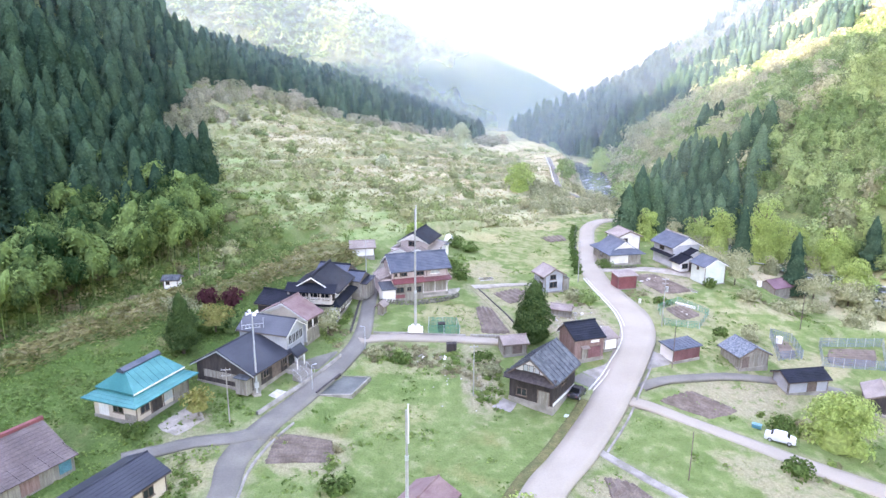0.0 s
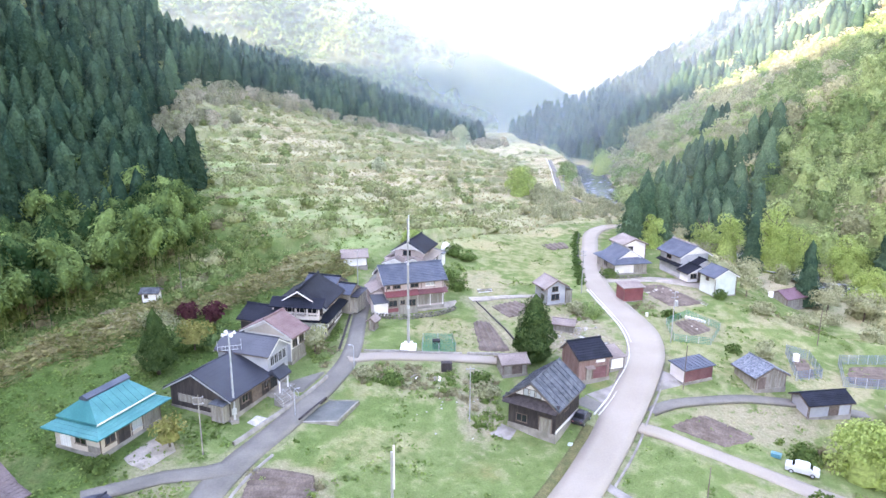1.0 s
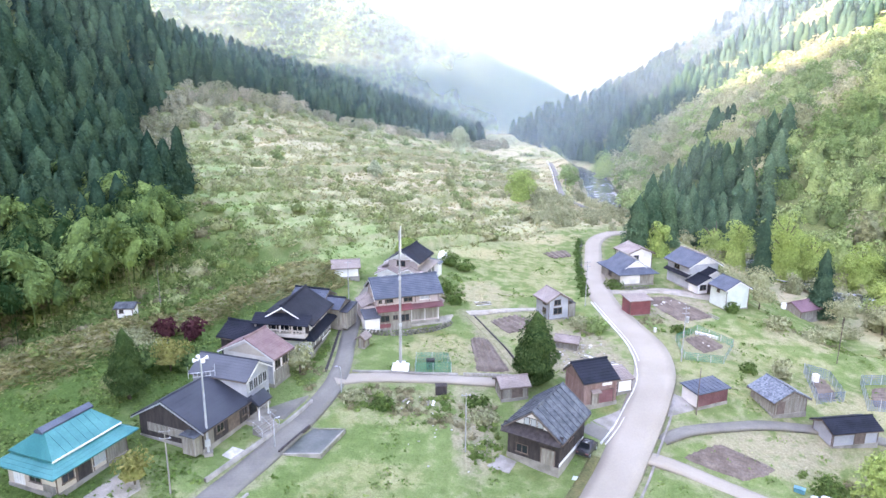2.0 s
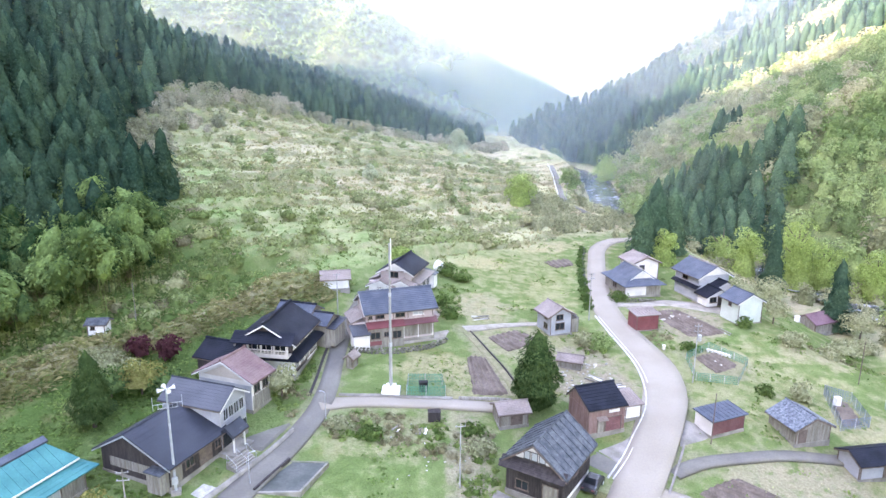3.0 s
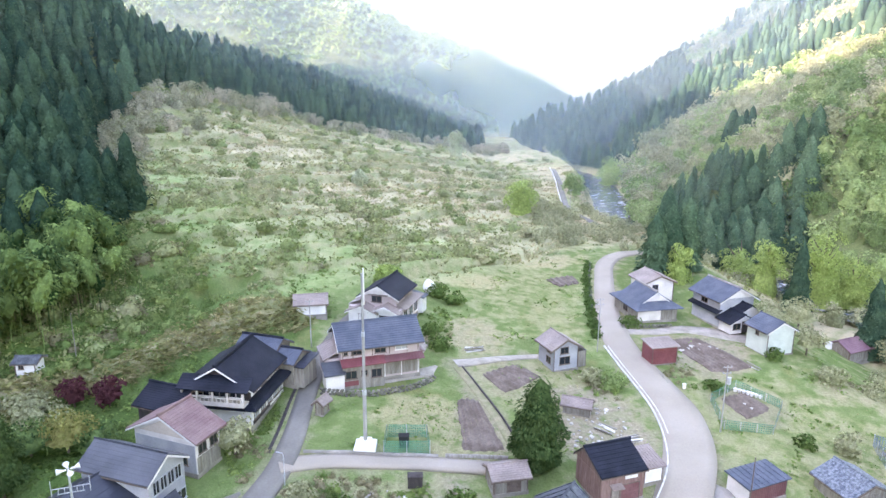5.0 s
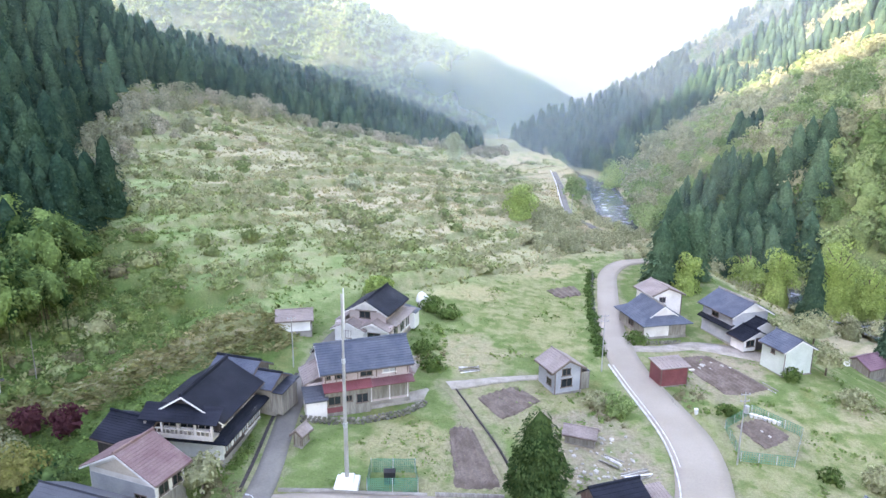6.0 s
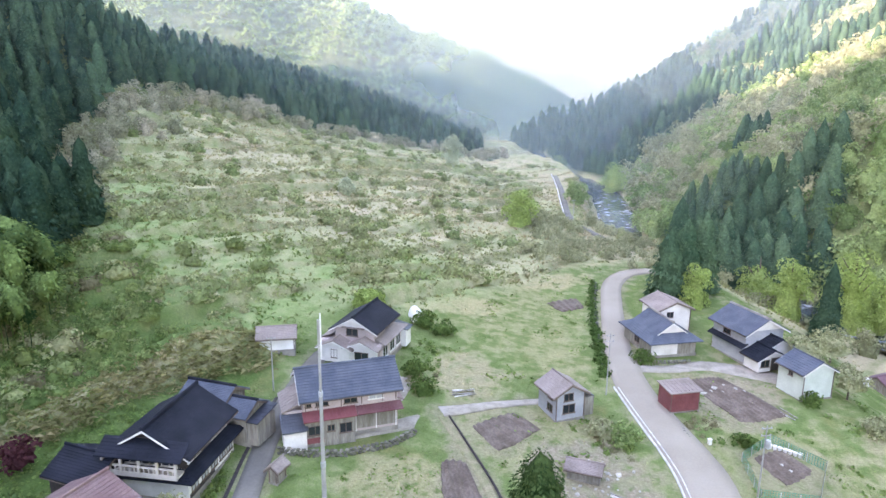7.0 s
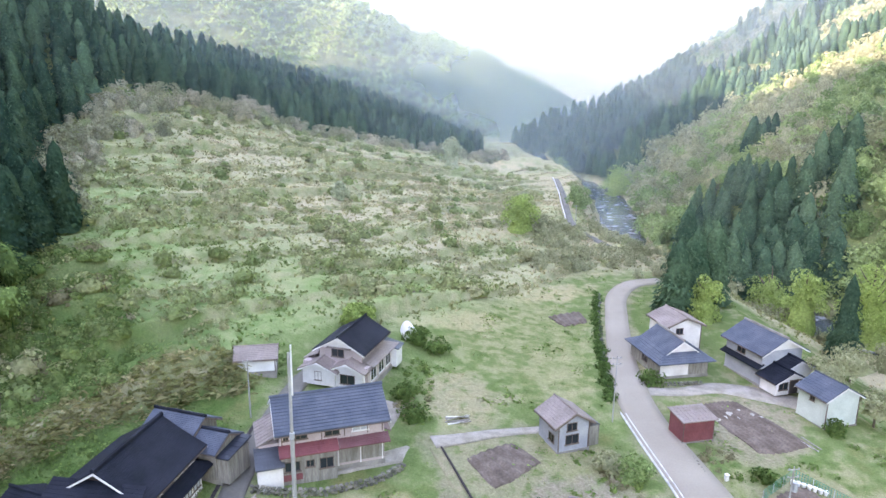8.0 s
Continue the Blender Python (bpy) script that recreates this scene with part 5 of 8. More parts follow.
def crown(rng, h, r, count, lobes=8, size=0.55, low=0.3, solid=True, body=0.6):
    """A broad crown: soft lobes of uneven size over a dome, each covered with small leaf clumps, gaps between them."""
    pieces = []
    z0, zr = h * (low + 0.25), h * (0.75 - low) * 0.8
    per = max(4, count // lobes)
    if solid:
        pieces.append(core(rng, 5, 8, lambda t: r * body * np.sqrt(np.clip(1 - t ** 2, 0.01, 1)), lambda t: z0 + zr * (1.0 * t - 0.35), 0.35))
    for k in range(lobes):
        a, e = k * 2.4 + rng.uniform(-0.5, 0.5), math.asin(rng.uniform(-0.15, 0.97))
        out = rng.uniform(0.5, 0.72)
        c = np.array([math.cos(a) * math.cos(e) * r * out, math.sin(a) * math.cos(e) * r * out, z0 + zr * math.sin(e) * out * 1.3])
        s = r * rng.uniform(0.3, 0.48)
        d = rng.normal(0, 1, (per, 3))
        d[:, 2] = np.abs(d[:, 2]) * 1.2 - 0.35
        d /= np.linalg.norm(d, axis=1)[:, None]
        roots = c + d * s * rng.uniform(0.8, 1.06, per)[:, None] * np.array([1, 1, 0.75])
        along = np.cross(d, rng.normal(0, 1, (per, 3))) + d * 0.5
        along /= np.linalg.norm(along, axis=1)[:, None]
        pieces.append(spray(rng, roots, along, size, size * 0.45, 0.3, d))
    return joined(*pieces)


def joined(*pieces):
    vs, qs, n = [], [], 0
    for v, q in pieces:
        vs.append(v)
        qs.append(q + n)
        n += len(v)
    return np.concatenate(vs), np.concatenate(qs)


def mound(rng, h, r, count, size, lift=0.0, aside=0.0):
    """A low dome of leaf clumps that cover each other like scales."""
    a, t = rng.uniform(0, 2 * math.pi, count), np.sqrt(rng.uniform(0, 1, count))
    bumps = 1 + 0.25 * np.sin(3 * a + rng.uniform(0, 6)) * t
    z = h * np.sqrt(np.clip(1 - t * t, 0, 1)) * bumps
    d = np.stack([np.cos(a) * t, np.sin(a) * t, 0.25 + np.sqrt(np.clip(1 - t * t, 0, 1))], 1)
    d /= np.linalg.norm(d, axis=1)[:, None]
    roots = np.stack([np.cos(a) * t * r * bumps + aside, np.sin(a) * t * r * bumps, lift + z * 0.85], 1)
    out = d * 0.5 + np.cross(d, rng.normal(0, 1, (count, 3)))
    out /= np.linalg.norm(out, axis=1)[:, None]
    return spray(rng, roots, out, size, size * 0.55, 0.3, d)


def plume(rng, h, r, count, size=0.7):
    """One bamboo plume: a leaning rounded head of hanging leaf sprays, denser to its arched tip."""
    a = rng.uniform(0, 2 * math.pi)
    lean = np.array([math.cos(a), math.sin(a), 0.0])
    high = 0.24 * h
    body = core(rng, 7, 8, lambda t: r * 0.62 * np.sqrt(np.clip(1 - (2 * t - 1) ** 2, 0.02, 1)), lambda t: h - 2 * high + 1.9 * high * t, 0.22)
    body[0][:] += lean * (np.clip((body[0][:, 2:] - h * 0.45) / (h * 0.5), 0, 1.2) ** 2) * r * 0.9
    d = rng.normal(0, 1, (count, 3))
    d[:, 2] = d[:, 2] * 0.8 + 0.25
    d /= np.linalg.norm(d, axis=1)[:, None]
    roots = d * rng.uniform(0.7, 1.02, count)[:, None] * np.array([r, r, high]) + np.array([0, 0, h - high])
    roots += lean * (np.clip((roots[:, 2:] - h * 0.45) / (h * 0.5), 0, 1.2) ** 2) * r * 0.9
    out = d * np.array([1, 1, 0.3]) + rng.normal(0, 0.35, (count, 3))
    out[:, 2] -= 0.45
    out /= np.linalg.norm(out, axis=1)[:, None]
    return joined(body, spray(rng, roots, out, size, size * 0.3, 0.25, d))


def stem(h, r, limbs=0, rng=None, spread=1.0, base=0.35):
    """A tapered trunk of quads, with limbs that rise from it."""
    vs, qs = [], []

    def pipe(points, radii, sides=6):
        start = len(vs)
        for (x, y, z), q in zip(points, radii):
            for a in np.linspace(0, 2 * math.pi, sides, endpoint=False):
                vs.append((x + q * math.cos(a), y + q * math.sin(a), z))
        for k in range(len(points) - 1):
            for i in range(sides):
                j = (i + 1) % sides
                qs.append((start + k * sides + i, start + k * sides + j, start + (k + 1) * sides + j, start + (k + 1) * sides + i))
    pipe([(0, 0, -0.4), (0.02 * h, 0, h * 0.35), (0, 0.02 * h, h * 0.7), (0, 0, h)], [r * 1.2, r, r * 0.65, r * 0.15])
    for k in range(limbs):
        a, z = rng.uniform(0, 2 * math.pi), h * rng.uniform(base, 0.75)
        d = spread * rng.uniform(0.5, 0.9)
        pipe([(0, 0, z), (math.cos(a) * d * 0.5, math.sin(a) * d * 0.5, z + 0.1 * h), (math.cos(a) * d, math.sin(a) * d, z + 0.26 * h)], [r * 0.5, r * 0.32, r * 0.08], 5)
    return np.array(vs), np.array(qs)


def tree(name, kind, x, y, h, r, leaf, label, category="tree", count=700, tone=0.5, seed=0, limbs=7, size=0.55, group="", low=0.3, base=0.1, point=0.7, lobes=11, waist=1.0):
    """A single tree: trunk and crown under an Empty."""
    rng = np.random.default_rng(seed + int(abs(x) * 13 + abs(y) * 7))
    ob = thing(name, x, y, float(rng.uniform(0, 360)), label, category, group)
    v, q = stem(h * (0.92 if kind == "cone" else 0.78), 0.02 * h + 0.04, 0 if kind == "cone" else limbs, rng, r * 0.8)
    t = new("trunk", flat_mesh("trunk", v, q, M_BARK if kind != "bare" else M_TWIG))
    t.parent = ob
    if kind == "cone":
        v, q = conifer(rng, h, r, count, base=base, size=size, point=point, waist=waist)
    elif kind == "plume":
        v, q = plume(rng, h, r, count, size)
    else:
        v, q = crown(rng, h, r, count, lobes, size, low)
    tones = np.clip(tone + rng.normal(0, 0.22, len(v) // 4 + 1), 0, 1).repeat(4)[:len(v)]
    c = new("crown", flat_mesh("crown", v, q, leaf, tones, True))
    c.parent = ob
    return ob


def wood(name, variants, places, leaf, label, category="trees", vary=0.16):
    """Many plants of one kind joined into one mesh: places are (x, y, scale, tone)."""
    rng = np.random.default_rng(len(places))
    vs, qs, ts, n = [], [], [], 0
    for x, y, s, tone in places:
        v, q = variants[rng.integers(len(variants))]
        a = rng.uniform(0, 2 * math.pi)
        c, d = math.cos(a), math.sin(a)
        s2 = s * rng.uniform(0.85, 1.15)
        u = np.stack([(v[:, 0] * c - v[:, 1] * d) * s2, (v[:, 0] * d + v[:, 1] * c) * s2, v[:, 2] * s], 1)
        u += np.array([x, y, ground_z(x, y) - 0.3])
        vs.append(u)
        qs.append(q + n)
        n += len(v)
        k = np.clip(tone + rng.normal(0, vary, len(v) // 4 + 1), 0, 1).repeat(4)[:len(v)]
        ts.append(k)
    me = flat_mesh(name, np.concatenate(vs), np.concatenate(qs), leaf, np.concatenate(ts), True)
    return tagged(new(name, me), label, category, kind="stuff")


rng = np.random.default_rng(5)


def tuft(rng):
    d = np.column_stack([rng.normal(0, 0.9, 7), rng.normal(0, 0.9, 7), np.ones(7)])
    d /= np.linalg.norm(d, axis=1)[:, None]
    return spray(rng, np.column_stack([rng.normal(0, 0.3, 7), rng.normal(0, 0.3, 7), np.zeros(7)]), d, 0.8, 0.17, 0.1)


CEDARS = [conifer(rng, 16 + k, 3.5 + 0.25 * k, 520, base=0.03, point=0.52, size=0.72, rings=12, sides=9) for k in range(6)]
CEDARS_FAR = [conifer(rng, 14 + 0.8 * k, 3.2 + 0.2 * k, 62, base=0.05, size=1.25, rings=9, sides=8, point=0.52) for k in range(6)]
BROAD = [joined(crown(rng, 9, 4.6, 430, 11, 0.8, -0.1, body=0.58), stem(6.5, 0.2)) for k in range(8)]
BROAD_FAR = [crown(rng, 9, 4.8, 110, 8, 1.35, -0.1, body=0.58) for k in range(8)]
BAMBOO = [joined(plume(rng, 11 + 0.7 * k, 1.7 + 0.2 * k, 230, 0.68), stem(8, 0.09)) for k in range(6)]
SHRUB = [crown(rng, 2.2, 1.9, 76, 5, 0.48, 0.0) for k in range(5)]
TUFT = [tuft(rng) for k in range(6)]


def clump(rng, count=14, long=0.9, wide=0.09, flat=0.7, spread=0.45):
    """Grass blades that rise from one root and bend outward."""
    a = rng.uniform(0, 2 * math.pi, count)
    d = np.column_stack([np.cos(a) * flat, np.sin(a) * flat, rng.uniform(0.5, 1.1, count)])
    d /= np.linalg.norm(d, axis=1)[:, None]
    roots = np.column_stack([rng.normal(0, spread, count), rng.normal(0, spread, count), np.zeros(count)])
    return spray(rng, roots, d, long, wide, 0.35)


STRAW = [clump(rng, 15, 1.3, 0.14, flat=1.25) for k in range(6)]
SCRUB = [joined(mound(rng, 0.8, 1.1, 20, 0.55), clump(rng, 4, 1.3, 0.1, flat=0.9, spread=0.5)) for k in range(6)]
WEED = [mound(rng, 0.45, 0.75, 13, 0.42) for k in range(6)]


def scatter(rng, x0, x1, y0, y1, count, rule, gap=0.0):
    """Places drawn at random in a rectangle, kept by a rule that returns a scale or 0."""
    kept, cells = [], {}
    for _ in range(count):
        x, y = rng.uniform(x0, x1), rng.uniform(y0, y1)
        s = rule(x, y)
        if s <= 0:
            continue
        if gap:
            i, j = int(x // gap), int(y // gap)
            if any((x - a) ** 2 + (y - b) ** 2 < gap * gap for di in (-1, 0, 1) for dj in (-1, 0, 1) for a, b in cells.get((i + di, j + dj), ())):
                continue
            cells.setdefault((i, j), []).append((x, y))
        kept.append((x, y, s))
    return kept


def left_wood(x, y):
    d = lerp_table(y, LEFT_FOOT) - x
    if y < 150:
        d -= 14 * (1 - smooth(118, 150, y))
    return 0.75 + 0.35 * rng.uniform() if 0 < d < 165 and x > -0.74 * y - 30 else 0


def right_rank(x, y):
    """Distance up the far slope from the river's bank."""
    return x - lerp_table(y, RIVER) - 9


def right_cedar(x, y):
    """The plantation high across the river, and the patch that comes down behind the houses."""
    d = right_rank(x, y)
    if d < 0 or x > 0.72 * y + 22:
        return 0
    edge = 396 - 3.0 * max(0.0, d - 54) + 12 * noise.noise((x * 0.03, y * 0.03, 0))
    if math.hypot((x - 89) / 10, (y - 244) / 28) + 0.3 * noise.noise((x * 0.06, y * 0.06, 3.0)) < 1:
        return 0.65 + 0.2 * rng.uniform()
    high = d > 66 + 16 * noise.noise((x * 0.03, y * 0.03, 5.0)) and noise.noise((x * 0.025, y * 0.025, 7.0)) < 0.12
    lone = math.hypot((x - 113) / 5, (y - 294) / 9) < 1
    return 0.75 + 0.3 * rng.uniform() if (y > max(edge, 285) and not high) or lone else 0


def right_broad(x, y):
    d = right_rank(x, y)
    return 0.75 + 0.5 * rng.uniform() if 0 < d < 190 and x < 0.72 * y + 22 and not right_cedar(x, y) else 0


P = scatter(rng, -280, 30, 60, 540, 15000, left_wood, 4.2)
wood("cedar_wood", CEDARS, [(x, y, s, rng.uniform(0.0, 0.9)) for x, y, s in P if y < 250 and lerp_table(y, LEFT_FOOT) - x < 36], L_CEDAR, "dense dark cedar wood on the steep slope", "cedar wood")
wood("cedar_wood_upper", CEDARS_FAR, [(x, y, s, rng.uniform(0.0, 1.0)) for x, y, s in P if not (y < 250 and lerp_table(y, LEFT_FOOT) - x < 36)], L_CEDAR, "dark cedar wood along the spur", "cedar wood")
P = scatter(rng, 60, 300, 200, 580, 14000, right_cedar, 3.7)
wood("cedar_wood_far", CEDARS_FAR, [(x, y, s * 0.9, rng.uniform(0.0, 1.0)) for x, y, s in P if y > 284], L_CEDAR, "dark cedar plantation across the river", "cedar wood")
wood("cedar_wood_near", CEDARS, [(x, y, s * 0.9, rng.uniform(0.0, 1.0)) for x, y, s in P if y <= 284], L_CEDAR_EAST, "green cedars climbing the slope behind the houses", "cedar wood")
P = scatter(rng, 70, 290, 90, 560, 36000, right_broad, 5.0)


def mixed(x, y):
    return noise.noise((x * 0.05, y * 0.05, 8)) + 0.9 * noise.noise((x * 0.4, y * 0.4, 2))


def budding(x, y):
    """True where a tree of the far slope is still brown; more of them up the valley."""
    return mixed(x, y) < 0.45 * smooth(215, 330, y) - 0.3


TREES = [(x, y, s, 0.5 + 0.4 * noise.noise((x * 0.06, y * 0.06, 4)) + rng.uniform(-0.5, 0.5)) for x, y, s in P]
for name, leafy, brown in (("broadleaf_wood", L_GREEN, False), ("budding_wood", L_TAN, True)):
    label, category = ("brownish budding trees among the green wood", "budding trees") if brown else ("fresh green broadleaf wood on the hillside", "broadleaf wood")
    wood(name, BROAD, [t for t in TREES if t[1] < 330 and budding(t[0], t[1]) == brown], leafy, label, category, 0.09)
    wood(name + "_upper", BROAD_FAR, [t for t in TREES if t[1] >= 330 and budding(t[0], t[1]) == brown], leafy, label, category)
P = scatter(rng, -96, -44, 94, 154, 2600, lambda x, y: 0.6 + 0.42 * rng.uniform() if lerp_table(y, LEFT_FOOT) - 9 < x < lerp_table(y, ((96, -66), (108, -60), (118, -55), (130, -49), (140, -48), (152, -53))) else 0, 1.9)
wood("bamboo_grove", BAMBOO, [(x, y, s, 0.42 + 0.5 * noise.noise((x * 0.1, y * 0.1, 3)) + rng.uniform(-0.45, 0.45)) for x, y, s in P], L_BAMBOO, "feathery yellow-green bamboo grove at the wood's edge", "bamboo")
P = scatter(rng, -92, -58, 138, 184, 260, lambda x, y: 0.8 + 0.2 * rng.uniform() if x < lerp_table(y, ((138, -64), (160, -62), (184, -62))) else 0, 2.9)
wood("cedar_grove", CEDARS, [(x, y, s * 0.95, rng.uniform(0.0, 0.6)) for x, y, s in P], L_CEDAR, "dark cedar grove beside the terraces", "cedar grove")


def in_field(x, y):
    return lerp_table(y, LEFT_FOOT) - 4 < x < lerp_table(y, RIVER) - 13 and wild(x, y) > 0.6 and not near_lane(x, y, 0.8)


def riser_rule(x, y):
    """Rank scrub keeps to the faces between the terraces, with gaps along them."""
    if not in_field(x, y) or not riser(x, y) or bank_gap(x, y) < 3:
        return 0
    return rng.uniform(0.5, 1.05) if noise.noise((x * 0.05, y * 0.05, 2.0)) > -0.2 else 0


def tread_rule(x, y):
    if not in_field(x, y) or riser(x, y) or bank_gap(x, y) < 3:
        return 0
    return rng.uniform(0.3, 0.8) if rng.uniform() < 0.05 + smooth(0.05, 0.5, noise.noise((x * 0.06, y * 0.09, 7.0))) else 0


def patchy(x, y):
    return min(1.0, max(0.0, 0.6 - 0.6 * greenness(x, y) + 0.5 * noise.noise((x * 0.09, y * 0.09, 5.5))))


def slope_rule(x, y):
    """Undergrowth between the bamboo and the dry bank."""
    edge = lerp_table(y, ((84, -66), (99, -57), (112, -48), (122, -38), (132, -30), (150, -34), (170, -50)))
    if not lerp_table(y, LEFT_FOOT) - 6 < x < edge - 1 or (abs(x + 49.2) < 3.5 and 108 < y < 120):
        return 0
    return rng.uniform(0.6, 1.25) if noise.noise((x * 0.08, y * 0.08, 1.0)) > -0.45 else 0


L_WISPY = leaf_material("thin yellow-olive leaves", (0.19, 0.205, 0.06), (0.3, 0.27, 0.1), 0.4)
L_BUSH = leaf_material("muted olive shrubs", (0.21, 0.265, 0.105), (0.34, 0.325, 0.18), 0.3)
L_GRASS_SHRUB = leaf_material("mid-green undergrowth leaves", (0.1, 0.16, 0.05), (0.21, 0.26, 0.095), 0.35)
L_FIELD_BUSH = leaf_material("dull green bush leaves", (0.17, 0.22, 0.085), (0.29, 0.305, 0.145), 0.35)
L_SCRUB = leaf_material("rank olive scrub", (0.265, 0.31, 0.13), (0.49, 0.41, 0.27), 0.45)
L_STRAW = leaf_material("dry straw and pale weeds", (0.31, 0.325, 0.155), (0.54, 0.445, 0.3), 0.45)
L_BANK = leaf_material("brown dry bank grass", (0.2, 0.21, 0.085), (0.39, 0.32, 0.175), 0.4)
P = scatter(rng, -120, 66, 100, 380, 70000, riser_rule, 0.62)
wood("terrace_scrub", SCRUB, [(x, y, s, patchy(x, y)) for x, y, s in P], L_SCRUB, "dark olive and brown scrub along the old terrace banks", "scrub")
P = scatter(rng, -120, 66, 100, 380, 22000, tread_rule)
wood("straw_weeds", STRAW, [(x, y, s, patchy(x, y)) for x, y, s in P], L_STRAW, "pale dry weeds in soft heaps on the terraces", "weeds")
P = scatter(rng, -110, 60, 100, 380, 1500, lambda x, y: (0.5 + 1.1 * rng.uniform() ** 2) if in_field(x, y) and noise.noise((x * 0.05, y * 0.05, 12.0)) > 0.0 else 0)
wood("green_bushes", SHRUB, [(x, y, s, rng.uniform(0, 1)) for x, y, s in P], L_BUSH, "low muted green shrubs scattered over the terraces", "shrubs")
P = scatter(rng, -100, 20, 118, 330, 260, lambda x, y: 0.8 + 0.9 * rng.uniform() ** 2 if in_field(x, y) and bank_gap(x, y) > 4 else 0, 5.0)
wood("field_bushes", SHRUB, [(x, y, s, rng.uniform(0, 1)) for x, y, s in P], L_FIELD_BUSH, "darker green bushes standing singly on the terraces", "bushes")
P = scatter(rng, -90, -25, 80, 172, 1500, slope_rule, 1.6)
wood("slope_undergrowth", SHRUB, [(x, y, s * 0.9, rng.uniform(0, 1)) for x, y, s in P if mixed(x * 2, y * 2) > -0.45], L_GRASS_SHRUB, "green undergrowth below the bamboo grove", "undergrowth")
wood("bare_shrubs", SHRUB, [(x, y, s * 1.1, rng.uniform(0, 1)) for x, y, s in P if mixed(x * 2, y * 2) <= -0.45], L_TWIGS, "bare greyish-brown shrubs below the bamboo grove", "shrubs")
P = scatter(rng, -72, -15, 80, 147, 16000, lambda x, y: rng.uniform(0.5, 1.1) if bank_gap(x, y) < 3.0 + 1.8 * noise.noise((x * 0.15, y * 0.15, 0)) else 0, 0.5)
wood("dry_bank_grass", STRAW, [(x, y, s * 1.5, rng.uniform(-0.1, 0.5) + 0.5 * noise.noise((x * 0.2, y * 0.2, 6.0))) for x, y, s in P], L_BANK, "straw-coloured dry grass along the bank above the houses", "dry grass")


def tuft_rule(x, y):
    if not lerp_table(y, LEFT_FOOT) < x < 84 or near_lane(x, y, 0.3):
        return 0
    return (rng.uniform(0.7, 1.4) if wild(x, y) > 0.5 else rng.uniform(0.35, 0.7) * (noise.noise((x * 0.3, y * 0.3, 3.0)) > -0.15))


P = scatter(rng, -90, 84, 60, 300, 15000, tuft_rule)
wood("grass_tufts", TUFT, [(x, y, s, patchy(x, y) if wild(x, y) > 0.5 else rng.uniform(0, 0.12) + 0.8 * fallow(x, y)[0]) for x, y, s in P], L_GRASS, "rough grass and dry straw tufts", "grass")


def weed_rule(x, y):
    """Rank weeds in drifts among the houses, thickest on the bank below the dry grass."""
    if not -66 < x < 84 or wild(x, y) > 0.6 or near_lane(x, y, 0.25):
        return 0
    if near_lane(x, y, 1.2):
        return rng.uniform(0.25, 0.6) * (noise.noise((x * 0.4, y * 0.4, 2.0)) > -0.1)
    bank = x < -30 and y > 72
    return rng.uniform(0.45, 1.1) if noise.noise((x * 0.16, y * 0.16, 5.0)) + 0.5 * noise.noise((x * 0.6, y * 0.6, 5.0)) > (-0.3 if bank else 0.27) else 0


L_WEED = leaf_material("rank green weeds", (0.095, 0.162, 0.043), (0.19, 0.255, 0.08), 0.4)
P = scatter(rng, -66, 84, 54, 200, 24000, weed_rule, 0.6)
wood("rank_weeds", WEED, [(x, y, s, rng.uniform(0, 0.6) + 0.5 * noise.noise((x * 0.1, y * 0.1, 0)) + 0.4 * fallow(x, y)[0]) for x, y, s in P], L_WEED, "rank green weeds in drifts over the meadows", "weeds")

P = scatter(rng, -72, -26, 60, 150, 16000, lambda x, y: rng.uniform(0.5, 1.2) if not near_lane(x, y, 0.6) and bank_gap(x, y) > 2.4 and noise.noise((x * 0.2, y * 0.2, 9.0)) > -0.35 and fallow(x, y)[1] < 0.4 and math.hypot(x + 38.6, y - 80.5) > 6 and math.hypot(x + 27.5, y - 91) > 7 and x + 0.4 * y < 20 else 0, 0.7)
wood("bank_weeds", WEED, [(x, y, s, 0.35 + 0.5 * noise.noise((x * 0.12, y * 0.12, 2.0)) + rng.uniform(-0.2, 0.2)) for x, y, s in P], L_WEED, "lush green weeds on the slope below the dry bank", "weeds")
# rough growth among the gardens: centre, half-widths
ROUGH = ((-5.5, 98.5, 6.5, 3.4), (2.5, 97.0, 5.0, 3.5), (7.4, 94.0, 2.4, 7.0), (49.5, 87.5, 3.0, 3.0), (27.5, 125.0, 3.0, 3.5), (4.0, 142.0, 2.2, 9.0), (-16.6, 103.5, 2.4, 4.0), (73.0, 132.0, 9.0, 4.0), (50.0, 76.0, 4.0, 3.0), (-28.5, 63.5, 2.5, 2.5), (-17.0, 112.0, 1.4, 7.0), (-18.6, 73.5, 2.0, 1.6), (-12.0, 70.5, 1.5, 2.6), (36.0, 128.0, 1.2, 6.0), (39.5, 128.0, 2.0, 4.0))


def rough_rule(x, y):
    if near_lane(x, y, 0.5):
        return 0
    k = min(math.hypot((x - a) / p, (y - b) / q) for a, b, p, q in ROUGH) + 0.35 * noise.noise((x * 0.5, y * 0.5, 1.0))
    return rng.uniform(0.22, 0.55) if k < 0.95 else 0


P = scatter(rng, -32, 84, 58, 154, 30000, rough_rule, 0.9)
wood("tangled_growth", SHRUB, [(x, y, s, rng.uniform(0, 1)) for x, y, s in P if mixed(x * 3, y * 3) > -0.1], L_WEED, "tangled green weeds and low bushes between the plots", "weeds")
wood("tangled_brush", SHRUB, [(x, y, s, rng.uniform(0, 1)) for x, y, s in P if mixed(x * 3, y * 3) <= -0.1], L_TWIGS, "tangled dry brown brush between the plots", "brush")

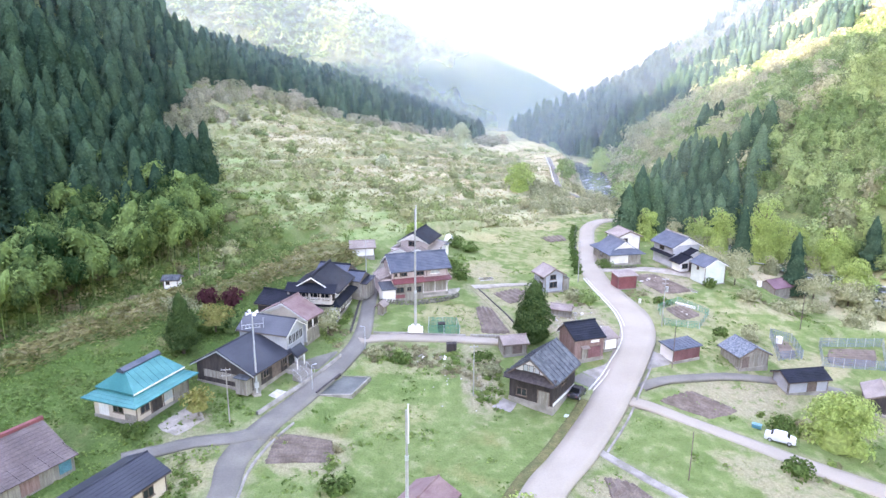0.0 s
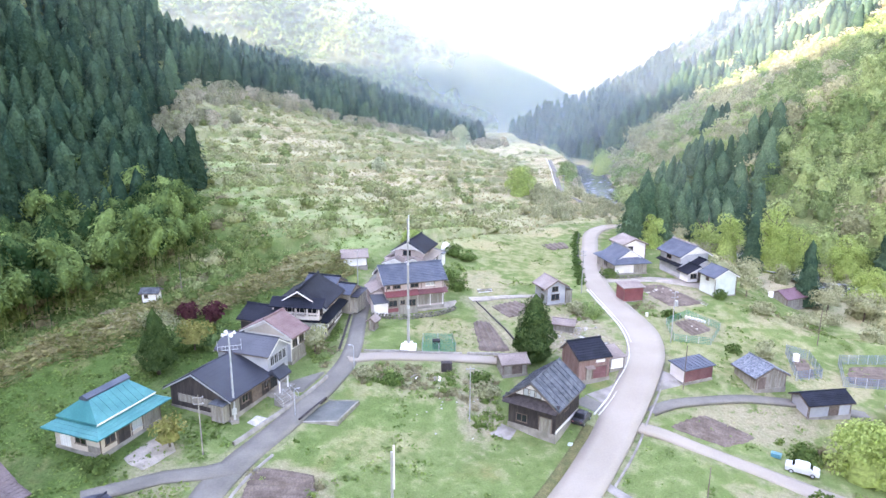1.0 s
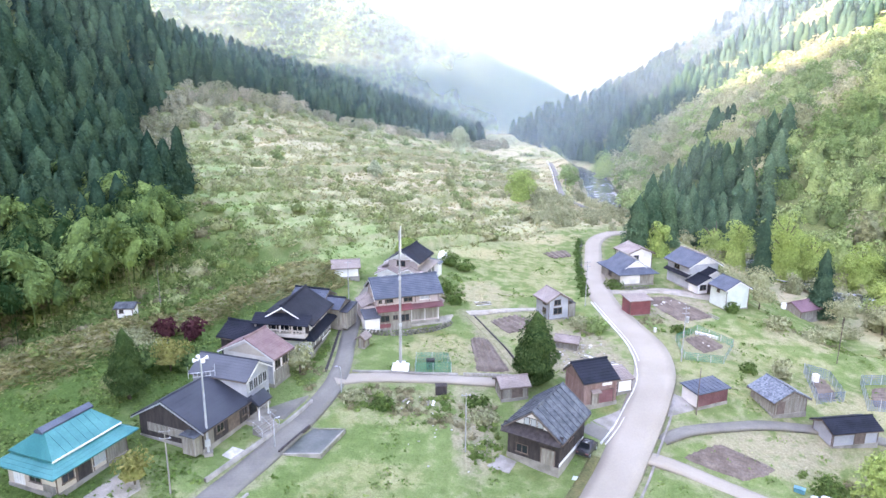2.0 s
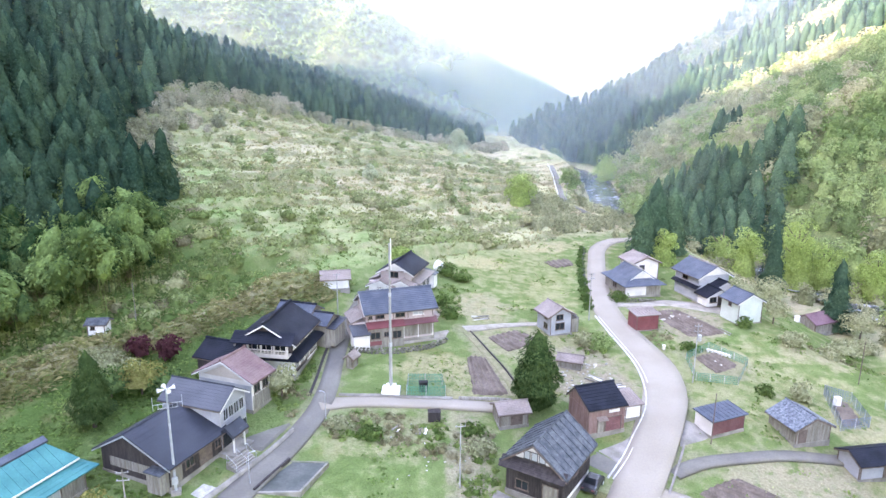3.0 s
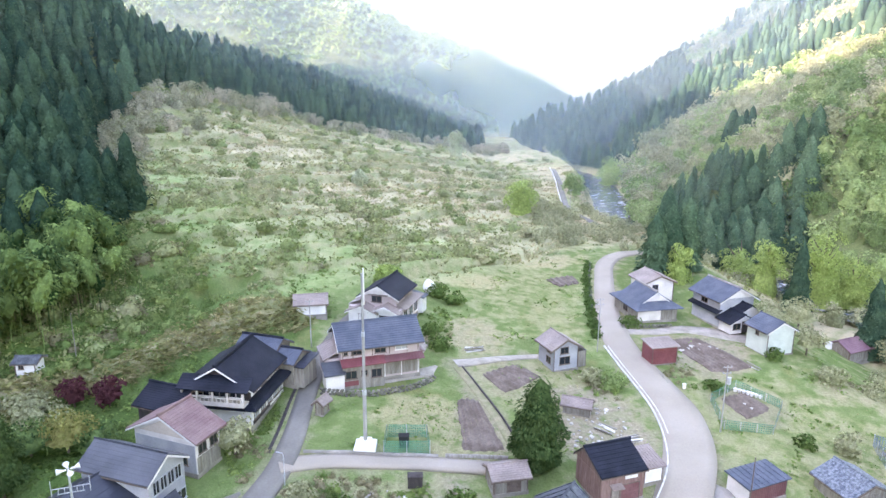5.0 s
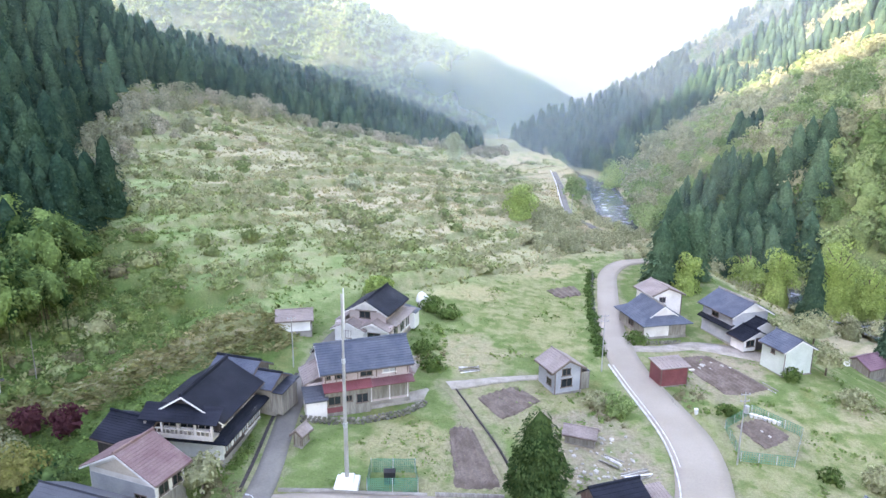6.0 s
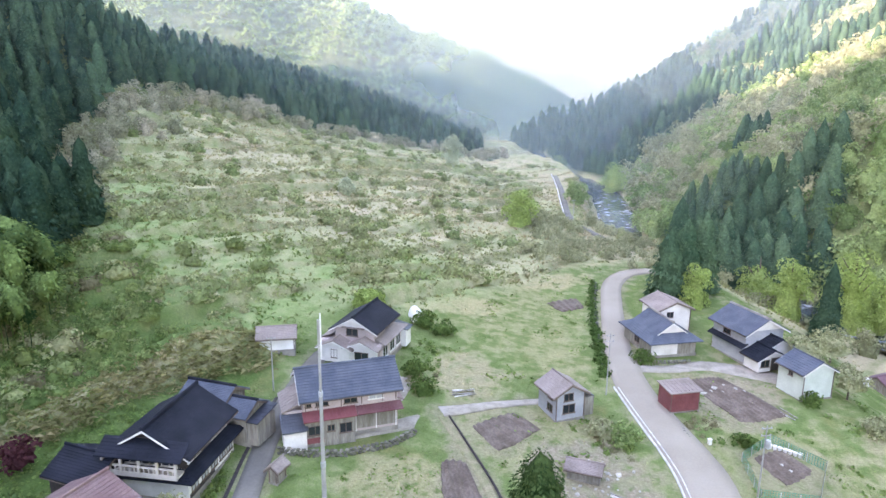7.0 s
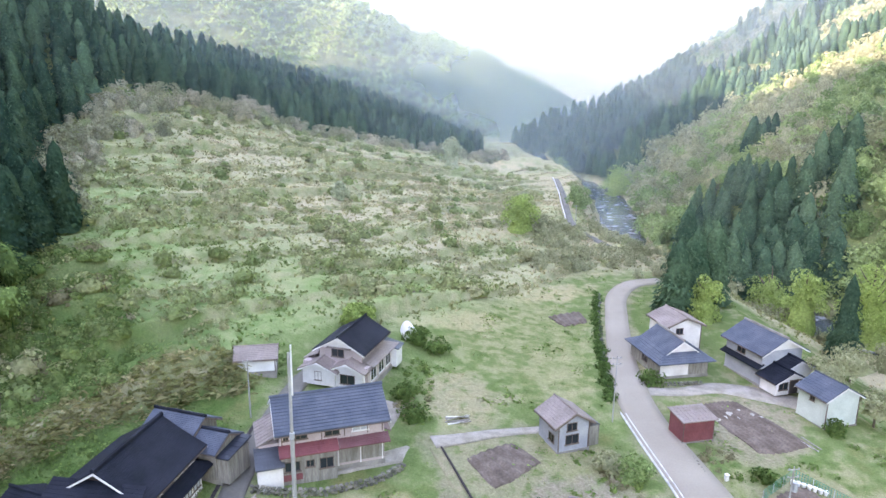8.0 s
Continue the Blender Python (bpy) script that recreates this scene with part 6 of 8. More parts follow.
HEDGE = ((39.0, 189.0), (36.0, 176.4), (34.0, 163.3), (32.4, 152.0), (31.5, 143.0))
P = [(ax + (bx - ax) * t - rng.uniform(0.6, 1.5), ay + (by - ay) * t + rng.uniform(-0.4, 0.4), rng.uniform(0.3, 0.65)) for (ax, ay), (bx, by) in zip(HEDGE, HEDGE[1:]) for t in np.linspace(0, 1, 22)]
wood("roadside_growth", SHRUB, [(x, y, s, rng.uniform(0, 0.4)) for x, y, s in P], L_SHRUB, "dark ragged growth over the road's stone edging", "hedge")
# rows of young vegetables: start, direction in degrees, length, rows, spacing
CROPS = ((39.6, 121.5, 75, 8.0, 4, 0.9), (41.0, 127.5, 70, 4.5, 3, 0.9), (-1.5, 110.5, 5, 9.0, 6, 1.0), (1.0, 116.6, 8, 7.5, 4, 1.0), (38.0, 88.5, -28, 6.0, 3, 1.1), (45.0, 99.8, 5, 9.0, 3, 1.0), (-30.0, 64.6, 25, 4.5, 3, 0.9), (50.8, 127.0, 60, 6.0, 3, 1.0), (22.0, 167.5, 20, 9.0, 4, 1.0))
P = []
for x0, y0, turn, long, rows, gap in CROPS:
    c, d = math.cos(math.radians(turn)), math.sin(math.radians(turn))
    for j in range(rows):
        for t in np.arange(0, long, 0.55):
            if rng.uniform() < 0.8:
                P.append((x0 + c * t - d * gap * j + rng.uniform(-0.12, 0.12), y0 + d * t + c * gap * j + rng.uniform(-0.12, 0.12), rng.uniform(0.3, 0.6)))
P += [(x, y, s) for x, y, s in scatter(rng, -0.5, 8.2, 109.6, 118.0, 900, lambda x, y: rng.uniform(0.35, 0.75) if x < 9.5 - 0.28 * (y - 109) and noise.noise((x * 0.5, y * 0.5, 3.0)) > -0.4 else 0, 0.45)]
wood("garden_crops", WEED, [(x, y, s, rng.uniform(0, 1)) for x, y, s in P], L_WEED, "rows of young vegetables in the garden plots", "vegetables")


def edge_trees(x, y):
    """Low budding trees where the terraces meet the wood."""
    d = x - lerp_table(y, LEFT_FOOT)
    return rng.uniform(0.3, 0.85) if -3 < d < 15 + 12 * noise.noise((x * 0.05, y * 0.05, 0)) and y > 185 else 0


P = scatter(rng, -120, 40, 185, 420, 4000, edge_trees, 3.2)
wood("wood_edge_trees", BROAD, [(x, y, s, rng.uniform(0.0, 1)) for x, y, s in P], L_PINK, "pinkish-brown budding trees at the wood's edge", "budding trees")
P = scatter(rng, 40, 110, 90, 330, 900, lambda x, y: rng.uniform(0.4, 0.75) if -17 < x - lerp_table(y, RIVER) < (-9 if y > 235 else 8) and (y > 250 or y < 192 or x > 66) and not (255 < y < 340 and x < lerp_table(y, RIVER) - 13) else 0, 4.0)
wood("riverside_trees", BROAD, [(x, y, s * (0.6 if y > 235 else 1.0), rng.uniform(0.0, 1)) for x, y, s in P], L_TAN, "bushy budding trees along the river bank", "riverside trees")

P = scatter(rng, 28, 64, 200, 250, 240, lambda x, y: rng.uniform(0.2, 0.5) if x < lerp_table(y, RIVER) - 12 and not near_lane(x, y, 1.5) and noise.noise((x * 0.08, y * 0.08, 4.0)) > -0.25 else 0, 2.2)
wood("bank_brush", BROAD, [(x, y, s, rng.uniform(0.2, 1)) for x, y, s in P], L_TAN, "tan budding brush between the fields and the river", "brush")

tree("garden_conifer", "cone", -39.1, 95.7, 10.5, 2.75, L_GARDEN, "neat cone-shaped dark green garden conifer", count=3600, size=0.42, point=0.62, base=0.14, seed=3, waist=0.75)
tree("garden_conifer", "cone", 15.7, 104.5, 11.4, 3.7, L_GARDEN, "full rounded dark green conifer by the lane", count=5200, size=0.4, point=0.5, base=0.04, waist=0.5)
for x, y, h, r in ((55.6, 83.4, 9.0, 5.0), (54.4, 175.5, 9.0, 3.4), (79.5, 204, 13.5, 5.0), (80.5, 191, 15.0, 4.6), (91.5, 187, 19.0, 6.6), (98.5, 186, 14.0, 5.2), (106, 177, 12.5, 6.0), (101, 158, 9.0, 5.4)):
    tree("lime_green_tree", "broad", x, y, h * 1.18, r, L_LIME, "yellow-green young-leaved tree near the river bank" if y > 100 else "spreading yellow-green tree over the side road", count=int(720 * r), size=0.46, group="lime green trees", low=-0.1, lobes=24, tone=float(rng.uniform(0.2, 0.8)))
for x, y, h in ((80, 175, 17.5), (86, 158, 16.5), (113, 172, 15)):
    tree("cedar_tree", "cone", x, y, h, 3.2, L_CEDAR, "tall narrow dark cedar among lime-green trees", count=1500, size=0.55, base=0.03, point=0.55, group="lone cedars")
k = 0
for row, (x0, y0, x1, y1, count) in enumerate(((49, 179, 60, 186, 3), (63, 209, 98, 214, 9), (66, 219, 106, 226, 10), (72, 229, 113, 238, 10))):
    for i in range(count):
        t = i / (count - 1)
        x, y = x0 + (x1 - x0) * t + rng.uniform(-1, 1), y0 + (y1 - y0) * t + rng.uniform(-1.5, 1.5)
        tree("cedar_tree", "cone", x, y, rng.uniform(15, 19), rng.uniform(3.6, 4.6), L_CEDAR_EAST, "dark green cedar in the row behind the houses", count=900, size=0.62, base=0.03, point=0.52, group="cedars behind the houses", tone=float(rng.uniform(0.1, 0.8)))
for x, y, h, r, leaf, label in ((26.5, 236.0, 12, 5.5, L_LIME, "broad yellow-green tree beside the river road"), (49.8, 279.0, 9, 4.2, L_GREEN, "round green tree on the river bank"), (86.0, 372.0, 16, 9.5, L_LIME, "round green tree across the river"), (7.5, 330.0, 17, 4.4, L_PALE, "tall pale budding tree at the wood's edge"), (-22.0, 238.0, 6, 2.2, L_PALE, "small pale green sapling on the terraces"), (-6.2, 158.5, 4.6, 2.6, L_LIME, "bright yellow-green garden tree behind the house"), (70.0, 452.0, 12, 5, L_GREEN, "pale green tree by the river bend")):
    tree("broadleaf_tree", "broad", x, y, h, r, leaf, label, count=2000, size=0.6, lobes=22, low=0.0)
for x, y in ((-41.0, 112.8), (-36.9, 113.4)):
    tree("maple", "broad", x, y, 4.2, 2.0, L_MAROON, "small dark red maple on the grassy bank", count=520, size=0.45, group="red maples", low=0.15)
for x, y, h, r, leaf, label in ((-36.8, 103.6, 4.8, 3.6, L_WISPY, "wispy yellow-green shrub behind the hall"), (-34.0, 104.6, 3.8, 2.8, L_BAMBOO, "olive green shrub behind the hall"), (-40.4, 102.6, 4.2, 3.8, L_BAMBOO, "olive green shrub on the bank"), (-43.0, 108.0, 3.4, 3.6, L_TAN, "brown budding thicket near the hut"), (-45.6, 110.5, 2.4, 2.8, L_TAN, "brown budding thicket near the hut"), (-18.4, 104.6, 4.4, 2.8, L_TAN, "twiggy pale flowering tree by the house"), (3.4, 155.5, 3.0, 2.4, L_SHRUB, "dark garden shrub by the field"), (6.4, 153.5, 2.6, 2.2, L_SHRUB, "dark garden shrub by the field"), (2.6, 138.5, 2.4, 1.8, L_SHRUB, "rounded dark shrub beside the path"), (4.2, 134.0, 2.6, 2.0, L_SHRUB, "rounded dark shrub beside the path"), (28.6, 125.2, 2.2, 2.4, L_GREEN, "leafy bush beside the road kerb"), (26.4, 126.4, 2.2, 2.2, L_TAN, "brown twiggy bush beside the store"), (57.2, 136.5, 1.8, 1.6, L_SHRUB, "dark rounded bush by the storehouse"), (37.5, 149.2, 1.6, 2.2, L_SHRUB, "clipped dark bush by the house"), (50.6, 113.4, 1.6, 1.4, L_SHRUB, "small dark bush in the garden"), (43.9, 125.9, 1.4, 1.6, L_SHRUB, "small dark bush in the garden"), (-30.4, 78.0, 4.2, 2.2, L_WISPY, "small yellow-green tree before the farmhouse"), (-36.5, 73.1, 1.6, 1.6, L_SHRUB, "clipped dark shrub by the farmhouse door"), (-10.6, 65.0, 1.6, 2, L_SHRUB, "low green bush in the grass"), (10.4, 63.4, 3.5, 2.6, L_LIME, "yellow-green bush at the road's edge"), (-9.7, 98.2, 1.1, 1.8, L_TAN, "dry brown bush below the lane"), (-5.5, 96.9, 1.1, 1.8, L_SHRUB, "tangled green bush below the lane"), (7.8, 95.6, 1.6, 2.0, L_TAN, "dry tangled thicket beside the barn"), (7.3, 98.8, 1.4, 1.8, L_SHRUB, "tangled thicket beside the lane"), (62.5, 129.6, 2.0, 2.6, L_TAN, "brown thicket below the hut"), (68.8, 129.3, 2.0, 2.6, L_TAN, "brown thicket below the hut"), (85.5, 146.0, 2.6, 3.0, L_TAN, "brown thicket below the hut"), (88.0, 152.0, 7.0, 4.5, L_TAN, "tan budding tree beside the purple-roofed hut"), (86.0, 131.0, 6.0, 4.0, L_TAN, "tan budding tree on the slope below the hut"), (79.0, 141.0, 2.8, 3.4, L_TAN, "brown thicket below the hut"), (74.0, 162.0, 6.5, 4.4, L_TAN, "brownish budding tree among lime-green trees"), (94.0, 148.0, 7.0, 4.6, L_TAN, "brownish budding tree among lime-green trees"), (63.3, 138.8, 5, 3.0, L_TAN, "brownish budding tree beside the storehouse"), (61.0, 146.5, 6.5, 3.4, L_TAN, "brownish budding tree beside the house"), (55.5, 112.6, 3.2, 2.0, L_TAN, "slender bare garden tree"), (49.0, 85.9, 1.8, 2.0, L_SHRUB, "rough green bush at the plot's edge"), (46.2, 75.6, 2.0, 2.2, L_SHRUB, "rough green bush below the side road"), (65.1, 78.4, 4, 3.4, L_SHRUB, "dark leafy tree by the side road")):
    tree("shrub" if h < 4 else "small_tree", "broad", x, y, h, r, leaf, label, "shrub" if h < 4 else "tree", count=int(190 * r), size=0.4, low=0.02 if h < 4 else 0.25, limbs=5, lobes=10)


# ---- water, far mountains and haze sheets ----
def river_water():
    m = bpy.data.materials.new("rippled river water")
    m.use_nodes = True
    n, link = m.node_tree.nodes, m.node_tree.links.new
    b = n["Principled BSDF"]
    geo, t, bump = n.new("ShaderNodeNewGeometry"), n.new("ShaderNodeTexNoise"), n.new("ShaderNodeBump")
    foam, ramp, mix = n.new("ShaderNodeTexNoise"), n.new("ShaderNodeMapRange"), n.new("ShaderNodeMix")
    t.inputs["Scale"].default_value, t.inputs["Detail"].default_value = 1.2, 5
    foam.inputs["Scale"].default_value, foam.inputs["Detail"].default_value = 0.35, 8
    for node in (t, foam):
        link(geo.outputs["Position"], node.inputs["Vector"])
    ramp.inputs["From Min"].default_value, ramp.inputs["From Max"].default_value = 0.55, 0.68
    link(foam.outputs["Fac"], ramp.inputs["Value"])
    mix.data_type = "RGBA"
    mix.inputs[6].default_value, mix.inputs[7].default_value = (0.05, 0.065, 0.075, 1), (0.5, 0.52, 0.54, 1)
    link(ramp.outputs[0], mix.inputs["Factor"])
    link(mix.outputs[2], b.inputs["Base Color"])
    b.inputs["Roughness"].default_value = 0.12
    bump.inputs["Strength"].default_value, bump.inputs["Distance"].default_value = 0.35, 0.2
    link(t.outputs["Fac"], bump.inputs["Height"])
    link(bump.outputs[0], b.inputs["Normal"])
    ys = np.arange(60, 640, 5.0)
    verts = [(lerp_table(y, RIVER) + s, y, -7.7) for y in ys for s in (-9, -3, 3, 9)]
    quads = [(k * 4 + i, k * 4 + i + 1, k * 4 + i + 5, k * 4 + i + 4) for k in range(len(ys) - 1) for i in range(3)]
    return tagged(new("water", flat_mesh("water", verts, quads, m)), "shallow stony river with pale riffles", "river", kind="structure")


river_water()


def far_west(x, y):
    """The wooded mountain beyond the spur: a ridge that falls to the right."""
    top = 112 - 0.40 * (x + 63) + 14 * noise.noise((x * 0.011, 2.0, 1.0)) + 6 * noise.noise((x * 0.03, 5.0, 1.0))
    gully = 26 * noise.noise((x * 0.012, y * 0.004, 4.0))
    return -20 + (max(top, -20) + 20) * smooth(640, 960, y) * (1 - 0.4 * smooth(960, 1250, y)) + gully * smooth(640, 760, y) * (1 - smooth(850, 960, y))


def far_north(x, y):
    top = 95 + 0.28 * abs(x - 190) + 22 * noise.noise((x * 0.006, 3.0, 6.0)) + 7 * noise.noise((x * 0.025, 3.0, 6.0))
    return -20 + (top + 20) * smooth(1250, 1620, y)


def far_mountain(name, height, x0, x1, y0, y1, step, label):
    xs, ys = np.arange(x0, x1, step), np.arange(y0, y1, step)
    verts = [(x, y, height(x, y) + 3.0 * noise.noise((x * 0.09, y * 0.09, 0.0))) for y in ys for x in xs]
    w = len(xs)
    i = np.arange(len(ys) - 1)[:, None] * w + np.arange(w - 1)[None, :]
    quads = np.stack([i, i + 1, i + 1 + w, i + w], -1).reshape(-1, 4)
    mat = material(name + " woods", (0.07, 0.1, 0.05), (0.12, 0.14, 0.075), rough=1, scale=0.02, fine=0.12, bump=0.0, detail=0.4, specular=0.0)
    return tagged(new(name, flat_mesh(name, verts, quads, mat, None, True)), label, "mountain", kind="structure")


far_mountain("backdrop_mountain_west", far_west, -760, 220, 620, 1240, 14, "wooded mountain side beyond the spur, paled by the haze sheets")
far_mountain("backdrop_mountain_north", far_north, -700, 1100, 1230, 1660, 24, "pale distant mountains closing the valley")
FAR_CROWNS = [crown(rng, 12, 6.5, 30, 5, 3.2, 0.1, False) for k in range(5)]
vs, qs, ts, n = [], [], [], 0
for x, y, s in scatter(rng, -560, 130, 660, 980, 3000, lambda x, y: rng.uniform(0.7, 1.3) if far_west(x, y) > -14 else 0, 7.5):
    v, q = FAR_CROWNS[rng.integers(5)]
    vs.append(v * s + np.array([x, y, far_west(x, y) - 2]))
    qs.append(q + n)
    n += len(v)
    ts.append(np.clip(0.5 + 0.9 * noise.noise((x * 0.02, y * 0.02, 3)) + rng.normal(0, 0.15), 0, 1) * np.ones(len(v)))
tagged(new("mountain_woods", flat_mesh("mountain_woods", np.concatenate(vs), np.concatenate(qs), L_GREEN, np.concatenate(ts))), "pale green woods on the far mountain", "far woods", kind="stuff")


def far_east(x, y):
    """The dark spur that comes down to the river's next bend."""
    return -12 + max(0.0, 0.46 * (x - 48) + 7 * noise.noise((x * 0.02, y * 0.02, 9.0))) * smooth(545, 605, y) * (1 - 0.3 * smooth(630, 700, y))


far_mountain("backdrop_spur_east", far_east, 30, 420, 540, 640, 8, "dark wooded spur at the river's next bend")
P = scatter(rng, 50, 330, 550, 632, 4000, lambda x, y: rng.uniform(0.8, 1.15) if far_east(x, y) > -8 and x < 0.5 * y else 0, 5.6)
vs, qs, ts, n = [], [], [], 0
for x, y, s in P:
    v, q = CEDARS_FAR[rng.integers(6)]
    vs.append(v * s + np.array([x, y, far_east(x, y) - 1]))
    qs.append(q + n)
    n += len(v)
    ts.append(np.full(len(v), rng.uniform(0, 0.9)))
tagged(new("spur_woods", flat_mesh("spur_woods", np.concatenate(vs), np.concatenate(qs), L_CEDAR, np.concatenate(ts), True)), "dark cedars on the far spur", "far woods", kind="stuff")


def haze_sheet_material(name, alpha, colour, thick):
    """Haze sheet: lets most light pass, scatters the rest; made denser eastward to pale that slope."""
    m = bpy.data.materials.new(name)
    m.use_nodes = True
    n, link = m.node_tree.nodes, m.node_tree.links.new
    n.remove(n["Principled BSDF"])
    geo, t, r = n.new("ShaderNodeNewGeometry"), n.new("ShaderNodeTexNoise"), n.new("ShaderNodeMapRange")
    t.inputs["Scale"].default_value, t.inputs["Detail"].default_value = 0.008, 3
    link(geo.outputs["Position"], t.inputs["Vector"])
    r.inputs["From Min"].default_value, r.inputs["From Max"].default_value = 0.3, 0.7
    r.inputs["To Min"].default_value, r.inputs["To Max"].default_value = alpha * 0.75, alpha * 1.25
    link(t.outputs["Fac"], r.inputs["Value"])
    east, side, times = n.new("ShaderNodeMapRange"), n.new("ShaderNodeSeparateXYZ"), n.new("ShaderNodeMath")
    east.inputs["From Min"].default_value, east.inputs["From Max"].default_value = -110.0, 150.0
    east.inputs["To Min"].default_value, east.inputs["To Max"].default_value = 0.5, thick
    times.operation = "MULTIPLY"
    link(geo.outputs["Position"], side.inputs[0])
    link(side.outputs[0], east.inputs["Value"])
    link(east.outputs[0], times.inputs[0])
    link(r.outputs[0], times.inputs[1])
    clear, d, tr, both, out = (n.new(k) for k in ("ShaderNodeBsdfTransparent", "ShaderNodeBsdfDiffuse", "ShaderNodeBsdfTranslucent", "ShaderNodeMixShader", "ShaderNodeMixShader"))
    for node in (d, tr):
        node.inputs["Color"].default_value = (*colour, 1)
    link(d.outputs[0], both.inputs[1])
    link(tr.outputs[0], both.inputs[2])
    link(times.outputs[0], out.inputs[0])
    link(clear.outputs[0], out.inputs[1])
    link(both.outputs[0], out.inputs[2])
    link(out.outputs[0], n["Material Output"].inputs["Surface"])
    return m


# stacked sheets paint the haze; the farthest is whitest, for the valley's bright end
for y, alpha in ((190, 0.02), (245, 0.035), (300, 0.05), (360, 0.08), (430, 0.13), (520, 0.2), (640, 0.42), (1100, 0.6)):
    mat = haze_sheet_material("valley haze sheet", alpha, (0.38, 0.495, 0.55) if y < 600 else (0.47, 0.57, 0.63) if y < 1000 else (0.75, 0.77, 0.78), 1.4 if y < 400 else 2.0 if y < 500 else 1.2)
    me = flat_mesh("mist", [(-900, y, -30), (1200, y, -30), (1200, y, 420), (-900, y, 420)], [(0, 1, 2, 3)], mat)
    tagged(new("mist", me), "flat translucent sheet that stands in for the valley's haze", "mist", kind="stuff")


# ---- plots, walls and garden things ----
def quad_patch(name, corners, mat, label, category, furrows=0, ridge=0.24, lift=0.06, n=24, thick=0.35, kind="structure", ragged=0.35):
    """A bed laid on the ground between four corners, its rim uneven; furrows run from the first side to the third."""
    a, b, c, d = (Vector(p) for p in corners)
    verts, quads = [], []
    m = max(n, furrows * 4)
    for j in range(n + 1):
        for i in range(m + 1):
            u, v = i / m, j / n
            p = (a * (1 - u) + b * u) * (1 - v) + (d * (1 - u) + c * u) * v
            if ragged > 0.3:
                p = p.lerp((a + b + c + d) / 4, 0.09 * ((2 * u - 1) * (2 * v - 1)) ** 2)
            rim = min(u, 1 - u, v, 1 - v)
            if rim == 0:
                p = p + Vector((noise.noise((p.x * 0.6, p.y * 0.6, 1)), noise.noise((p.x * 0.6, p.y * 0.6, 2)))) * ragged * 2.2
            z = ground_z(p.x, p.y) + lift
            if furrows and rim > 0:
                z += ridge * (0.5 + 0.5 * math.cos(u * furrows * 2 * math.pi)) + 0.03 * noise.noise((p.x * 3, p.y * 3, 0))
            if rim == 0:
                z -= thick
            verts.append((p.x, p.y, z))
    for j in range(n):
        for i in range(m):
            k = j * (m + 1) + i
            quads.append((k, k + 1, k + m + 2, k + m + 1))
    return tagged(new(name, flat_mesh(name, verts, quads, mat)), label, category, kind=kind)


quad_patch("soil_bed_west", ((-19.8, 67.9), (-19.4, 74.9), (-12.1, 74.2), (-11.5, 69.8)), M_SOIL, "bare brown vegetable plot in the meadow", "vegetable plot", 7)
quad_patch("soil_bed_east", ((31.9, 89.9), (38.4, 93.6), (44.8, 89.4), (39.2, 86.7)), M_SOIL, "tilled brown plot beside the lanes", "vegetable plot", 6)
quad_patch("soil_bed_store", ((10.0, 126.8), (16.0, 131.2), (19.4, 127.2), (13.4, 120.9)), M_SOIL, "dark tilled plot beside the grey store", "vegetable plot", 6)
quad_patch("soil_bed_north", ((41.6, 143.2), (47.6, 144.8), (53.1, 132.5), (45.1, 130.2)), M_SOIL, "furrowed brown plot before the tiled house", "vegetable plot", 9)
quad_patch("soil_bed_path", ((6.6, 119.6), (9.6, 119.8), (12.6, 107.2), (7.4, 106.6)), M_SOIL, "stepped brown plot beside the path", "vegetable plot", 4)
quad_patch("soil_bed_netted", ((43.5, 123.6), (47.6, 125.5), (50.3, 121.8), (45.2, 118.2)), M_SOIL, "netted brown plot in the garden", "vegetable plot", 5)
quad_patch("soil_bed_far", ((25.8, 175.0), (32.4, 178.2), (33.1, 172.3), (28.0, 169.4)), M_SOIL, "small brown plot in the upper field", "vegetable plot", 5)
quad_patch("soil_bed_terrace", ((-3.3, 173.2), (2.1, 177.2), (3.4, 173.0), (-1.8, 169.2)), M_SOIL, "small dark plot on the terraces", "vegetable plot", 4)
quad_patch("soil_bed_south", ((20.6, 72.6), (23.9, 71.4), (27.8, 64.8), (20.7, 62.8)), M_SOIL, "brown plot beside the concrete path", "vegetable plot", 4)
quad_patch("soil_bed_nets", ((65.0, 105.0), (69.5, 112.4), (80.0, 114.6), (74.5, 105.6)), M_SOIL, "brown plots under blue nets", "vegetable plot", 8)
quad_patch("soil_bed_side", ((57.6, 105.2), (60.8, 114.6), (63.0, 113.4), (61.4, 106.8)), M_SOIL, "netted strip of brown soil", "vegetable plot", 3)
quad_patch("apron_store", ((22.3, 96.6), (27.2, 98.8), (29.5, 102.5), (25.5, 93.1)), M_CONCRETE, "pale concrete yard before the store", "yard", 0, ragged=0.15)
quad_patch("apron_garage", ((34.7, 104.0), (39.2, 101.1), (37.0, 99.7), (32.8, 97.5)), M_CONCRETE, "pale concrete apron before the garage", "yard", 0, ragged=0.15)
quad_patch("apron_barn", ((7.8, 87.4), (9.7, 89.6), (11.8, 88.4), (10.6, 86.0)), M_CONCRETE, "concrete slab at the barn's door", "slab", 0, ragged=0.05)
quad_patch("apron_barn_side", ((20.2, 94.5), (22.3, 96.6), (26.1, 93.2), (23.7, 91.9)), M_ASPHALT_DARK, "grey lane between barn and road", "yard", 0, ragged=0.15)
